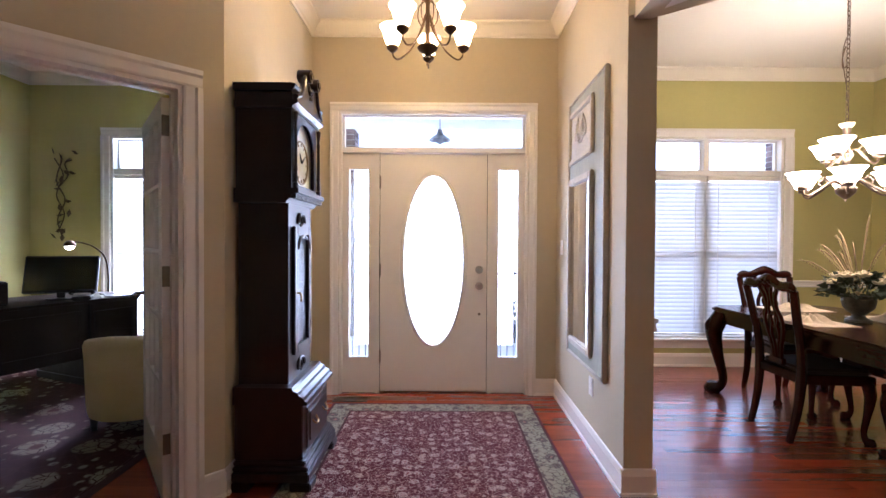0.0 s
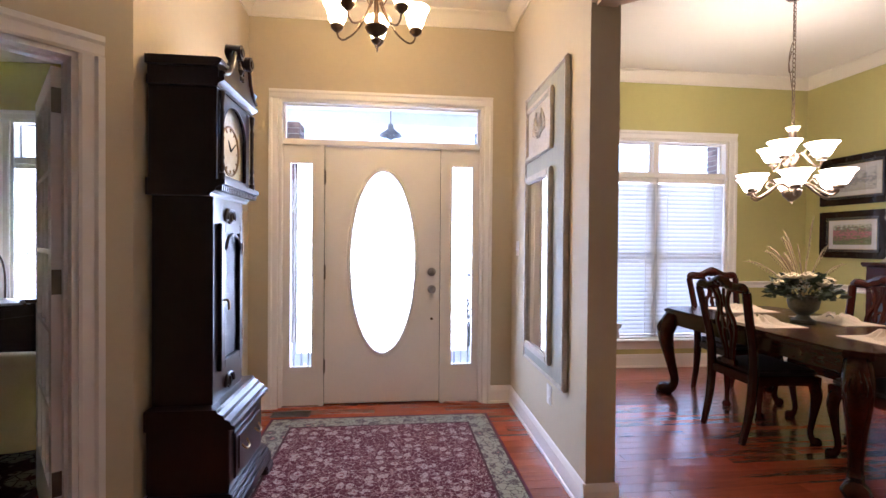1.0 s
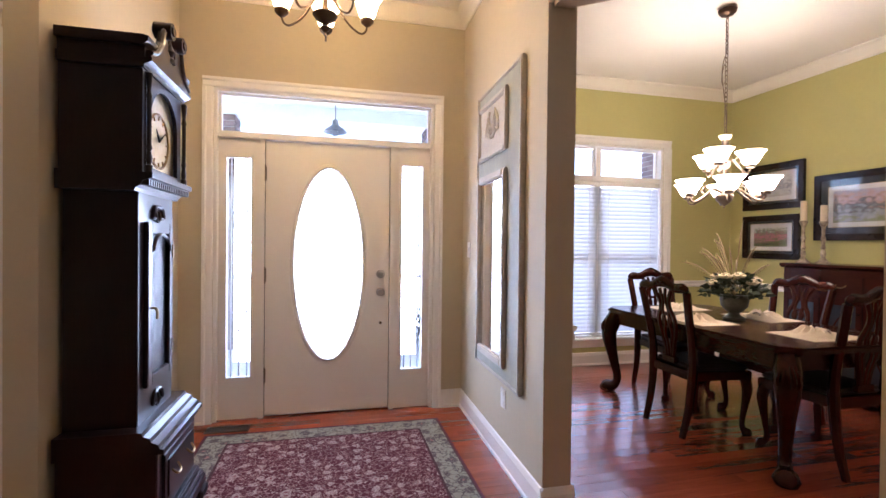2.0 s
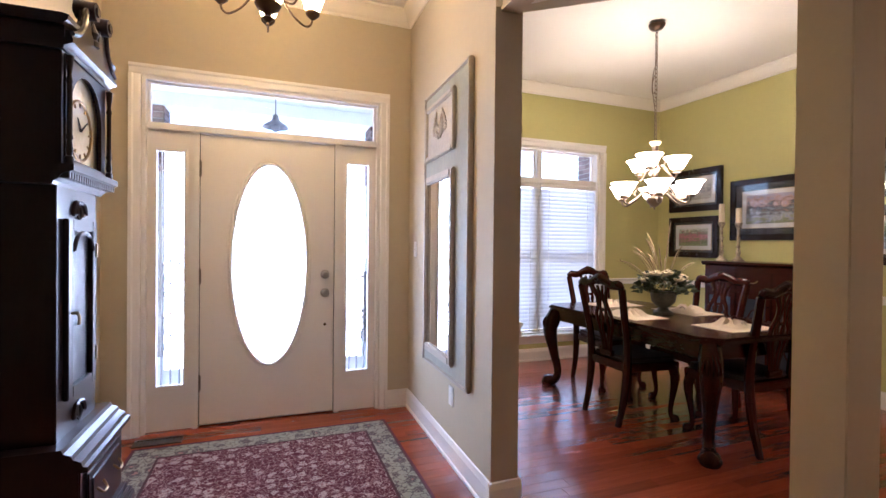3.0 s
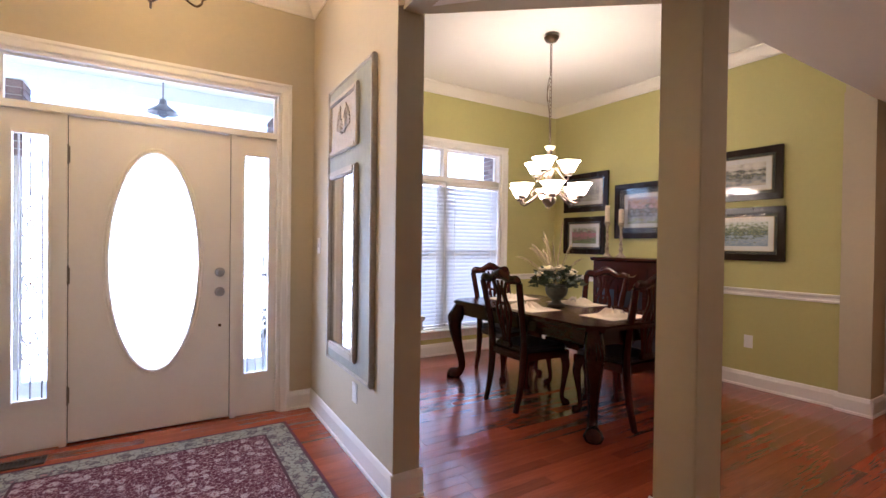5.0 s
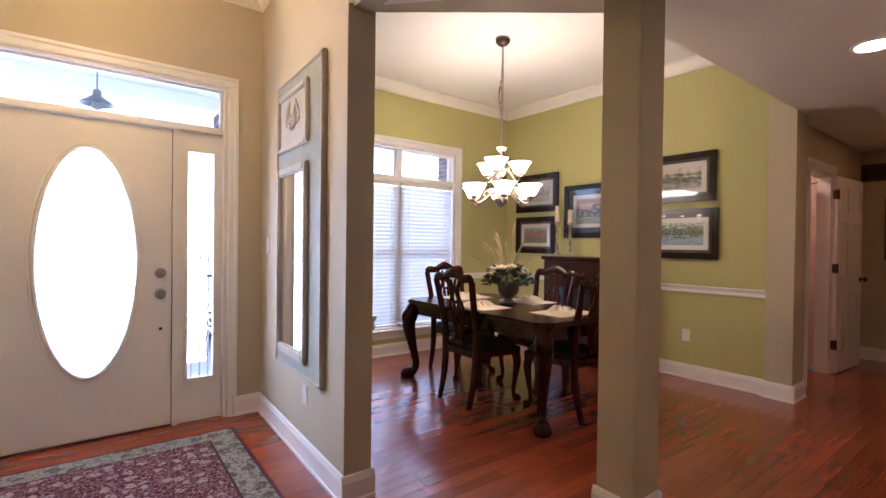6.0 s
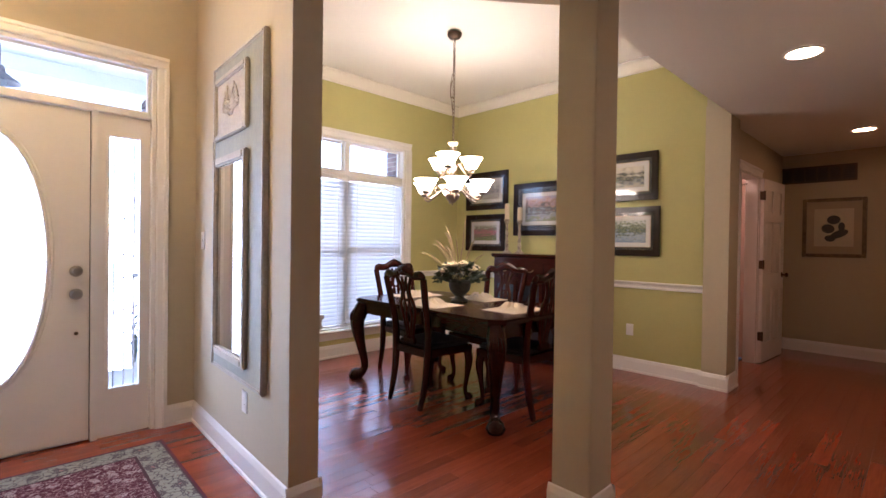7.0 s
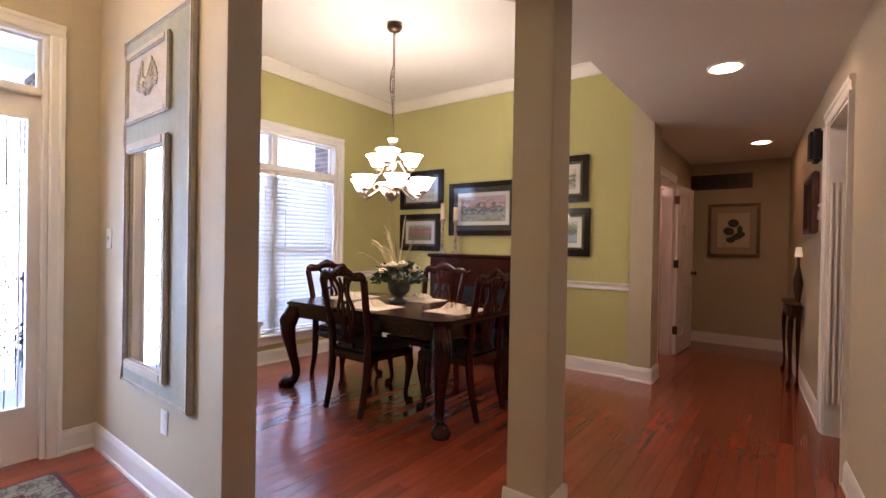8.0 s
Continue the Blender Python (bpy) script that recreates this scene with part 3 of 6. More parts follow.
def sash_window(name, x0, x1, y, label, splits):
    """A tall window with a transom row over two sashes; its wall opening runs from z 0.28 to 2.40."""
    w = tagged(new(name), label, "window", kind="structure")
    y0, y1 = y + 0.06, y + 0.12
    bm = boxes((x0, x0 + 0.03, y + 0.002, y + 0.14, 0.31, 2.40), (x1 - 0.03, x1, y + 0.002, y + 0.14, 0.31, 2.40), (x0, x1, y + 0.002, y + 0.14, 2.378, 2.40), (x0, x1, y + 0.002, y + 0.14, 0.28, 0.315),
               (x0 + 0.03, x1 - 0.03, y + 0.01, y + 0.14, 2.0, 2.055))
    part("window_frame", bm, M_TRIM, w, bevel=0.003)
    xs = [x0 + 0.03] + splits + [x1 - 0.03]
    for x in splits:
        part("mullion", boxes((x - 0.03, x + 0.03, y + 0.03, y + 0.13, 2.055, 2.378)), M_TRIM, w)
        part("mullion", boxes((x - 0.045, x + 0.045, y + 0.05, y + 0.13, 0.315, 2.0)), M_TRIM, w)
    for a, b in zip(xs, xs[1:]):
        a, b = a + (0.03 if a in splits else 0), b - (0.03 if b in splits else 0)
        for z0, z1, f in ((0.315, 1.17, 0.035), (1.17, 2.0, 0.035), (2.055, 2.378, 0.016)):
            bm = bmesh.new()
            rect_frame(bm, a + f, b - f, z0 + f, z1 - f, f, y0 + 0.02, y0 + 0.05)
            part("sash", bm, M_TRIM, w)
            p = part("pane", boxes((a + f - 0.001, b - f + 0.001, y0 + 0.034, y0 + 0.038, z0 + f - 0.001, z1 - f + 0.001)), M_GLASS, w)
            p.visible_shadow = False
    return w


sash_window("window_4", WX0, WX1, DY, "white framed double window with a transom row", [2.89])
casing("window_casing", (WX0, DY), (WX1, DY), 0.30, 2.40, (0, -1), "white moulded casing of the dining room window", sill=True)
blind(WX0 + 0.035, 2.885, DY + 0.035, 0.33, 1.995)
blind(2.895, WX1 - 0.035, DY + 0.035, 0.33, 1.995)
sash_window("window_5", QX0, QX1, OY, "white framed office window with a transom row", [-3.02])
casing("window_casing", (QX0, OY), (QX1, OY), 0.30, 2.40, (0, -1), "white moulded casing of the office window", sill=True)
blind(QX0 + 0.035, QX1 - 0.035, OY + 0.035, 0.33, 1.995)

# office doorway: jambs, casing and one open glazed leaf
bm = bmesh.new()
prism(bm, diag_poly(OU0, OU0 + 0.02, -0.135, 0.004), 0, 2.025)
prism(bm, diag_poly(OU1 - 0.02, OU1, -0.135, 0.004), 0, 2.025)
prism(bm, diag_poly(OU0, OU1, -0.135, 0.004), 2.005, 2.025)
prism(bm, diag_poly(OU0 + 0.02, OU0 + 0.032, -0.09, -0.055), 0, 2.005)
prism(bm, diag_poly(OU0, OU1, -0.09, -0.055), 1.993, 2.005)
setting("office_door_jamb", bm, M_TRIM, "white painted jamb of the office doorway", "trim")
casing("office_door_casing", CORNER + DIAG * OU0, CORNER + DIAG * OU1, 0, 2.025, DIAG_OUT, "white moulded casing of the office doorway")
hinge_at = CORNER + DIAG * (OU0 + 0.060) - DIAG_OUT * 0.115
door2 = tagged(new("door_2"), "white glazed office door standing open", "door", kind="structure")
door2.matrix_world = pose(hinge_at.x, hinge_at.y, 0, 0, 0, math.degrees(math.atan2(0.779, -0.627)))
L = 0.755
bm = boxes((0, 0.105, -0.035, 0, 0.012, 1.985), (L - 0.105, L, -0.035, 0, 0.012, 1.985), (0.105, L - 0.105, -0.035, 0, 0.012, 0.25), (0.105, L - 0.105, -0.035, 0, 1.90, 1.985))
part("door_leaf", bm, M_DOOR, door2, bevel=0.002)
bm = bmesh.new()
for k in range(1, 5):
    z = 0.25 + 1.65 * k / 5
    box(bm, 0.105, L - 0.105, -0.034, -0.001, z - 0.011, z + 0.011)
for k in range(1, 3):
    x = 0.105 + (L - 0.21) * k / 3
    box(bm, x - 0.011, x + 0.011, -0.033, -0.002, 0.25, 1.90)
part("glazing_bars", bm, M_DOOR, door2)
for c in range(3):
    for r in range(5):
        xa = 0.105 + (L - 0.21) * c / 3
        za = 0.25 + 1.65 * r / 5
        p = part("pane", boxes((xa + 0.008, xa + (L - 0.21) / 3 - 0.008, -0.02, -0.016, za + 0.008, za + 0.322)), M_GLASS, door2)
        p.visible_shadow = False
for s in (-0.035, 0.0):
    bm = bmesh.new()
    d = -1 if s < 0 else 1
    tube(bm, [(L - 0.055, s, 0.98), (L - 0.055, s + d * 0.045, 0.98), (L - 0.075, s + d * 0.055, 0.982), (L - 0.165, s + d * 0.05, 0.975)], [0.012, 0.01, 0.01, 0.008], 8, n=4)
    lathe(bm, [(0, 0), (0.03, 0), (0.03, 0.005), (0, 0.008)], 16, (L - 0.055, s, 0.98))
    part("door_handle", bm, M_BRONZE, door2, "dark bronze lever handle", smooth=True)
for z in (1.85, 1.12, 0.30):
    bm = boxes((-0.005, 0.002, -0.034, -0.001, z - 0.05, z + 0.05))
    tube(bm, [(-0.004, -0.041, z - 0.053), (-0.004, -0.041, z + 0.053)], 0.009, 8)
    part("hinge", bm, M_REGHINGE, door2, "tarnished metal hinge")

# hall door, open flat against the wall
casing("hall_door_casing", (NX0, HY1), (NX1, HY1), 0, 2.03, (0, -1), "white moulded casing of the hall door")
setting("hall_door_jamb", boxes((NX0, NX0 + 0.018, HY1 + 0.002, HY1 + 0.12, 0, 2.03), (NX1 - 0.018, NX1, HY1 + 0.002, HY1 + 0.12, 0, 2.03), (NX0, NX1, HY1 + 0.002, HY1 + 0.12, 2.012, 2.03)), M_TRIM, "white painted jamb of the hall door", "trim")
door3 = tagged(new("door_3"), "white six-panel hall door folded open against the wall", "door", kind="structure")
door3.matrix_world = pose(NX1 + 0.005, HY1 - 0.05, 0, 0, 0, -4)
W = 0.74
xs = (0.0, 0.11, 0.325, 0.415, 0.63, W)
bm = boxes((0, xs[1], 0, 0.035, 0.01, 2.015), (xs[2], xs[3], 0, 0.035, 0.01, 2.015), (xs[4], W, 0, 0.035, 0.01, 2.015))
for a, b in ((0.01, 0.22), (0.80, 0.98), (1.55, 1.65), (1.90, 2.015)):
    box(bm, xs[1], xs[2], 0, 0.035, a, b), box(bm, xs[3], xs[4], 0, 0.035, a, b)
part("door_leaf", bm, M_DOOR, door3)
for xa, xb in ((xs[1], xs[2]), (xs[3], xs[4])):
    for za, zb in ((0.22, 0.80), (0.98, 1.55), (1.65, 1.90)):
        bm = boxes((xa, xb, 0.012, 0.025, za, zb), (xa + 0.03, xb - 0.03, 0.004, 0.03, za + 0.03, zb - 0.03))
        part("panel", bm, M_DOOR, door3, bevel=0.004)
for z in (1.83, 1.08, 0.30):
    bm = boxes((-0.03, 0.0, -0.004, 0.03, z - 0.045, z + 0.045))
    tube(bm, [(-0.008, -0.008, z - 0.05), (-0.008, -0.008, z + 0.05)], 0.009, 8)
    part("hinge", bm, M_BRONZE, door3, "dark hinge")
bm = bmesh.new()
lathe(bm, [(0, 0), (0.03, 0), (0.03, 0.006), (0.011, 0.012), (0.011, 0.03), (0.024, 0.038), (0.026, 0.05), (0.018, 0.062), (0, 0.064)], 16)
bmesh.ops.transform(bm, matrix=Matrix.Translation((W - 0.06, 0, 0.95)) @ Matrix.Rotation(radians(90), 4, "X"), verts=bm.verts)
part("door_knob", bm, M_BRONZE, door3, "dark bronze knob", smooth=True)

# cased opening on the other side of the hall, with a reeded lining
on_south(casing("opening_casing", (SX0, HY0), (SX1, HY0), 0, 2.115, (0, 1), "white casing of the wide hall opening"))
bm = boxes((SX0, SX0 + 0.018, HY0 - 0.135, HY0 + 0.004, 0, 2.115), (SX1 - 0.018, SX1, HY0 - 0.135, HY0 + 0.004, 0, 2.115), (SX0, SX1, HY0 - 0.135, HY0 + 0.004, 2.097, 2.115))
for k in range(4):
    tube(bm, [(SX1 - 0.02, HY0 - 0.02 - k * 0.03, 0.22), (SX1 - 0.02, HY0 - 0.02 - k * 0.03, 1.72)], 0.009, 8)
on_south(setting("opening_jamb", bm, M_TRIM, "white reeded lining of the hall opening", "trim"))

# painted shade: dark strips between slab and frame, no real seal
setting("door_gap_shade", boxes((UX + 0.457, UX + 0.461, DF + 0.001, DF + 0.03, 0.013, 2.045), (UX - 0.461, UX - 0.457, DF + 0.004, DF + 0.03, 0.013, 2.045)), M_GAP_SHADE, "dark strips standing for the shade in the entrance door's gaps", "trim")

# ---- outdoors ----
# made-up cladding, added so that the sidelights look out on something bright
M_CLAD = mat("added_pale_cladding", (0.80, 0.80, 0.79), 0.6, amount=0.3)
setting("added_side_cladding", boxes((FX0, FX0 + 0.02, 4.16, 5.2, -0.02, 3.02), (FX1 - 0.02, FX1, 4.16, 5.2, -0.02, 3.02), (FX0 - 0.3, FX0, 5.19, 5.21, -0.02, 3.02), (FX1, FX1 + 0.3, 5.08, 5.21, -0.02, 3.02)), M_CLAD, "added pale cladding that brightens the view through the sidelights", "wall")
# pale all over, so that it burns out to white
ground = setting("ground", boxes((-250, 250, 5.2, 400, -0.6, -0.5), (-250, 250, -200, 5.2, -0.62, -0.52)), M_GLARE_GROUND, "ground in front of the house, coloured pale for the glare outdoors", "ground")
setting("porch_floor", boxes((FX0 - 3.5, FX1 + 5.6, 4.16, 5.2, -0.5, -0.02), (FX0 - 3.5, FX1 + 5.6, 5.2, 6.9, -0.5, -0.03)), M_CONCRETE, "pale concrete porch floor", "floor")
# made-up pale slab, added to whiten what the windows show
setting("glare_slab", boxes((-6, 9, 8.0, 30, -0.5, -0.49)), M_CONCRETE, "added pale slab that whitens the view outdoors", "road")
setting("porch_ceiling", boxes((FX0, FX1, 4.16, 5.2, 3.02, 3.08), (FX0 - 3.5, FX1 + 5.6, 5.2, 6.9, 3.02, 3.08), (FX0 - 3.5, FX1 + 5.6, 6.55, 6.9, 2.86, 3.019)), M_PORCH, "pale blue-grey painted porch ceiling", "ceiling")

# ---- the foyer's things ----
M_CLOCK = mat("dark_mahogany", (0.015, 0.0038, 0.0026), 0.38, color2=(0.007, 0.0022, 0.0016), scale=3, fine=50, amount=0.8, stretch=(3, 3, 0.4), coat=0.6, coat_rough=0.10, spec=0.25, bump=0.01)
M_BRASS = mat("antique_brass", (0.30, 0.20, 0.09), 0.3, 1.0, color2=(0.16, 0.10, 0.045), amount=0.5)
# paler than brass: reflected daylight is put into the dial's colour
M_DIAL = mat("clock_dial", (0.78, 0.74, 0.62), 0.3, 0.15, color2=(0.62, 0.52, 0.32), scale=14, amount=0.7)
# black for enamel parts, and for flat sheets that stand for shade
M_BLACK = mat("black_enamel_and_shade", (0.012, 0.012, 0.012), 0.35)
M_CLEARGLASS = glass("clock_glass")


def tall_clock():
    """Longcase clock: back on the plane x = 0, front towards +x, centred on y = 0."""
    t = thing("grandfather_clock", pose(FX0 + 0.018, 2.775, 0), "dark mahogany longcase clock with a scrolled top and glazed door", "clock")

    def step(bm, d, h, z0, z1):
        box(bm, 0, d, -h, h, z0, z1)

    bm = bmesh.new()
    step(bm, 0.40, 0.295, 0.05, 0.10), step(bm, 0.39, 0.285, 0.10, 0.125), step(bm, 0.375, 0.272, 0.125, 0.15)
    for y in (-1, 1):
        for x0, x1 in ((0.0, 0.09), (0.30, 0.41)):
            box(bm, x0, x1, y * 0.30 if y < 0 else 0.19, -0.19 if y < 0 else 0.30, 0.0, 0.05)
    part("plinth", bm, M_CLOCK, t, bevel=0.006)
    bm = bmesh.new()
    step(bm, 0.355, 0.255, 0.15, 0.445)
    part("base_case", bm, M_CLOCK, t, bevel=0.004)
    bm = boxes((0.352, 0.366, -0.20, 0.20, 0.185, 0.41), (0.36, 0.372, -0.17, 0.17, 0.215, 0.38))
    part("base_panel", bm, M_CLOCK, t, "raised mahogany panel", bevel=0.005)
    for y in (-0.1, 0.1):
        bm = bmesh.new()
        tube(bm, [(0.374, y - 0.035, 0.32), (0.392, y - 0.02, 0.295), (0.392, y + 0.02, 0.295), (0.374, y + 0.035, 0.32)], 0.005, 6, n=4)
        part("pull", bm, M_BRASS, t, "small tarnished brass pull", smooth=True)
    bm = bmesh.new()
    run(bm, [(0, 0), (0.385, 0), (0.385, 0.018), (0.37, 0.022), (0.365, 0.038), (0.34, 0.05), (0.335, 0.065), (0.31, 0.075), (0.305, 0.09), (0, 0.09)], (0, -0.275, 0.445), (0, 0.275, 0.445), (1, 0))
    part("waist_moulding", bm, M_CLOCK, t, "polished stepped moulding")
    bm = bmesh.new()
    step(bm, 0.265, 0.205, 0.53, 1.50)
    part("waist_case", bm, M_CLOCK, t, bevel=0.003)
    bm = bmesh.new()
    rect_frame(bm, -0.105, 0.105, 0.72, 1.33, 0.045, 0.265, 0.285)
    bmesh.ops.transform(bm, matrix=Matrix(((0, 1, 0, 0), (1, 0, 0, 0), (0, 0, 1, 0), (0, 0, 0, 1))), verts=bm.verts)
    tube(bm, [(0.286, -0.105, 1.25), (0.286, -0.07, 1.305), (0.286, 0, 1.325), (0.286, 0.07, 1.305), (0.286, 0.105, 1.25)], 0.008, 6, n=4)
    wd = part("waist_door", bm, M_CLOCK, t, "narrow glazed mahogany door", bevel=0.003)
    part("pane", boxes((0.272, 0.276, -0.107, 0.107, 0.718, 1.332)), M_CLEARGLASS, wd)
    # the case is solid; this black sheet paints the shade inside it
    part("interior_shade", boxes((0.2655, 0.2665, -0.105, 0.105, 0.72, 1.33)), M_BLACK, wd)
    bm = bmesh.new()
    tube(bm, [(0.286, -0.128, 1.01), (0.305, -0.128, 1.01), (0.312, -0.128, 0.99), (0.31, -0.125, 0.965)], 0.006, 6, n=3)
    part("handle", bm, M_BRASS, wd, "small brass key handle", smooth=True)
    for z in (0.80, 1.25):
        part("hinge", boxes((0.284, 0.29, 0.138, 0.15, z - 0.03, z + 0.03)), M_BRASS, wd)
    for z, w in ((1.42, 1.0), (0.60, 0.9)):
        bm = bmesh.new()
        for s in (-1, 1):
            tube(bm, [(0.268, 0, z + 0.03), (0.27, s * 0.04 * w, z + 0.02), (0.27, s * 0.06 * w, z - 0.02), (0.27, s * 0.03 * w, z - 0.025)], [0.008, 0.011, 0.01, 0.005], 6, n=4)
            tube(bm, [(0.268, s * 0.015, z + 0.01), (0.27, s * 0.02, z - 0.02), (0.27, 0, z - 0.045)], [0.006, 0.008, 0.004], 6, n=3)
        part("carving", bm, M_CLOCK, t, "carved leaf ornament", smooth=True)
    bm = bmesh.new()
    run(bm, [(0, 0), (0.27, 0), (0.275, 0.012), (0.29, 0.022), (0.30, 0.04), (0.335, 0.052), (0.335, 0.075), (0, 0.075)], (0, -0.26, 1.495), (0, 0.26, 1.495), (1, 0))
    for k in range(22):
        y = -0.25 + k * 0.5 / 21
        box(bm, 0.29, 0.322, y - 0.006, y + 0.006, 1.518, 1.545)
    part("hood_moulding", bm, M_CLOCK, t, "dentilled moulding under the hood")
    for nm, s in (("hood_side", (0, 0.29, -0.235, -0.215, 1.57, 2.01)), ("hood_side", (0, 0.29, 0.215, 0.235, 1.57, 2.01)), ("hood_back", (0, 0.02, -0.215, 0.215, 1.57, 2.01)), ("hood_top", (0.02, 0.29, -0.215, 0.215, 1.98, 2.01))):
        part(nm, boxes(s), M_CLOCK, t)
    # glazed hood front with an arch
    bm = boxes((0.278, 0.296, -0.215, -0.165, 1.57, 1.98), (0.278, 0.296, 0.165, 0.215, 1.57, 1.98), (0.278, 0.296, -0.165, 0.165, 1.57, 1.60))
    arch = [(0.165 * math.cos(a), 1.80 + 0.15 * math.sin(a)) for a in (math.pi * k / 16 for k in range(17))]
    for (ya, za), (yb, zb) in zip(arch, arch[1:]):
        f = [bm.verts.new((x, y, z)) for x in (0.278, 0.296) for y, z in ((ya, za), (yb, zb), (yb, 1.98), (ya, 1.98))]
        for q in ((0, 1, 2, 3), (7, 6, 5, 4), (0, 4, 5, 1)):
            bm.faces.new([f[i] for i in q])
    hd = part("hood_door", bm, M_CLOCK, t, "arched mahogany hood door")
    part("pane", boxes((0.284, 0.287, -0.166, 0.166, 1.60, 1.95)), M_CLEARGLASS, hd)
    bm = boxes((0.262, 0.267, -0.205, 0.205, 1.58, 1.97))
    dial = part("dial", bm, M_DIAL, t, "brass clock dial, its colour brightened for reflected daylight")
    bm = bmesh.new()
    tube(bm, [(0.269, 0.12 * math.cos(a), 1.74 + 0.12 * math.sin(a)) for a in (2 * math.pi * k / 40 for k in range(41))], 0.006, 6)
    for k in range(12):
        a = math.pi * k / 6
        tube(bm, [(0.269, 0.095 * math.cos(a), 1.74 + 0.095 * math.sin(a)), (0.269, 0.112 * math.cos(a), 1.74 + 0.112 * math.sin(a))], 0.004, 4)
    part("chapter_ring", bm, M_BRASS, dial)
    for a, l in ((2.2, 0.06), (0.6, 0.09)):
        bm = bmesh.new()
        tube(bm, [(0.273, 0, 1.74), (0.273, l * math.cos(a), 1.74 + l * math.sin(a))], [0.005, 0.002], 5)
        part("clock_hand", bm, M_BLACK, dial)
    for s in (-1, 1):
        bm = bmesh.new()
        lathe(bm, [(0, 0), (0.014, 0), (0.014, 0.03), (0.008, 0.035), (0.012, 0.05), (0.008, 0.09), (0.012, 0.1), (0.009, 0.115), (0.009, 0.30), (0.012, 0.305), (0.007, 0.33), (0.012, 0.37), (0.014, 0.4), (0, 0.41)], 14, (0.309, s * 0.222, 1.57))
        part("column", bm, M_CLOCK, t, "slender turned corner column", smooth=True)
    bm = bmesh.new()
    run(bm, [(0, 0), (0.30, 0), (0.304, 0.012), (0.314, 0.018), (0.33, 0.026), (0.33, 0.04), (0, 0.04)], (0, -0.255, 1.985), (0, 0.255, 1.985), (1, 0))
    run(bm, [(0, 0.04), (0.30, 0.04), (0.30, 0.085), (0.0, 0.085)], (0, -0.245, 1.985), (0, 0.245, 1.985), (1, 0))
    run(bm, [(0, 0.085), (0.302, 0.085), (0.318, 0.10), (0.322, 0.118), (0.30, 0.124), (0.0, 0.124)], (0, -0.268, 1.985), (0, 0.268, 1.985), (1, 0))
    part("cornice", bm, M_CLOCK, t)
    bm = bmesh.new()
    board = [(-0.24, 2.02), (0.24, 2.02), (0.235, 2.06), (0.17, 2.085), (0.125, 2.14), (0.105, 2.20), (0.05, 2.195), (0.045, 2.13), (0, 2.10), (-0.045, 2.13), (-0.05, 2.195), (-0.105, 2.20), (-0.125, 2.14), (-0.17, 2.085), (-0.235, 2.06)]
    lo, hi = [bm.verts.new((0.30, y, z)) for y, z in board], [bm.verts.new((0.322, y, z)) for y, z in board]
    bm.faces.new(lo[::-1]), bm.faces.new(hi)
    for k in range(len(board)):
        l = (k + 1) % len(board)
        bm.faces.new((lo[k], lo[l], hi[l], hi[k]))
    part("pediment_board", bm, M_CLOCK, t, "shaped mahogany pediment board")
    for s in (-1, 1):
        bm = bmesh.new()
        tube(bm, [(0.324, s * 0.245, 2.045), (0.324, s * 0.185, 2.068), (0.324, s * 0.135, 2.12), (0.324, s * 0.11, 2.185), (0.324, s * 0.075, 2.222)], [0.008, 0.011, 0.012, 0.012, 0.010], 8, n=5)
        for r, w in ((0.036, 0.035), (0.02, 0.042)):
            c = bmesh.ops.create_cone(bm, cap_ends=True, segments=20, radius1=r, radius2=r, depth=w * 2, matrix=Matrix.Translation((0.315, s * 0.075, 2.205)) @ Matrix.Rotation(radians(90), 4, "Y"))
        part("scroll", bm, M_CLOCK, t, "swan-neck scroll with a rosette", smooth=True)
    bm = bmesh.new()
    lathe(bm, [(0, 0), (0.022, 0), (0.022, 0.02), (0.012, 0.03), (0.02, 0.055), (0.008, 0.08), (0, 0.11)], 14, (0.315, 0, 2.09))
    part("finial", bm, M_CLOCK, t, smooth=True)
    return t


tall_clock()

# framed mirror with a carved panel
M_GREYFRAME = mat("weathered_grey_green_wood", (0.340, 0.333, 0.249), 0.6, color2=(0.22, 0.23, 0.20), scale=5, fine=60, amount=0.8, stretch=(2, 2, 0.5), bump=0.15)
M_IVORY = mat("worn_ivory_paint", (0.50, 0.45, 0.37), 0.6, color2=(0.33, 0.28, 0.22), scale=9, fine=70, amount=0.7, bump=0.2)
M_MIRROR = mat("silvered_mirror", (0.92, 0.92, 0.92), 0.015, 1.0, amount=0.02)


def yz_frame(bm, y0, y1, z0, z1, w, x0, x1):
    for s in ((x0, x1, y0 - w, y0, z0 - w, z1 + w), (x0, x1, y1, y1 + w, z0 - w, z1 + w), (x0, x1, y0, y1, z0 - w, z0), (x0, x1, y0, y1, z1, z1 + w)):
        box(bm, *s)


t = thing("wall_mirror", pose(mirror_x(3.136) - 0.001, 3.136, 0.49, 0, 0, -1.19) @ Matrix.Diagonal((1, 0.915, 0.981, 1)), "tall grey-green framed mirror with a carved ivory panel on top", "mirror")
part("backboard", boxes((-0.022, 0, -0.435, 0.42, 0.025, 1.825)), M_GREYFRAME, t)
bm = bmesh.new()
yz_frame(bm, -0.43, 0.405, 0.03, 1.82, 0.025, -0.032, 0)
part("frame", bm, M_IVORY, t, "worn ivory outer moulding", bevel=0.006)
bm = bmesh.new()
yz_frame(bm, -0.19, 0.34, 1.415, 1.715, 0.035, -0.045, -0.022)
part("panel_frame", bm, M_IVORY, t, bevel=0.006)
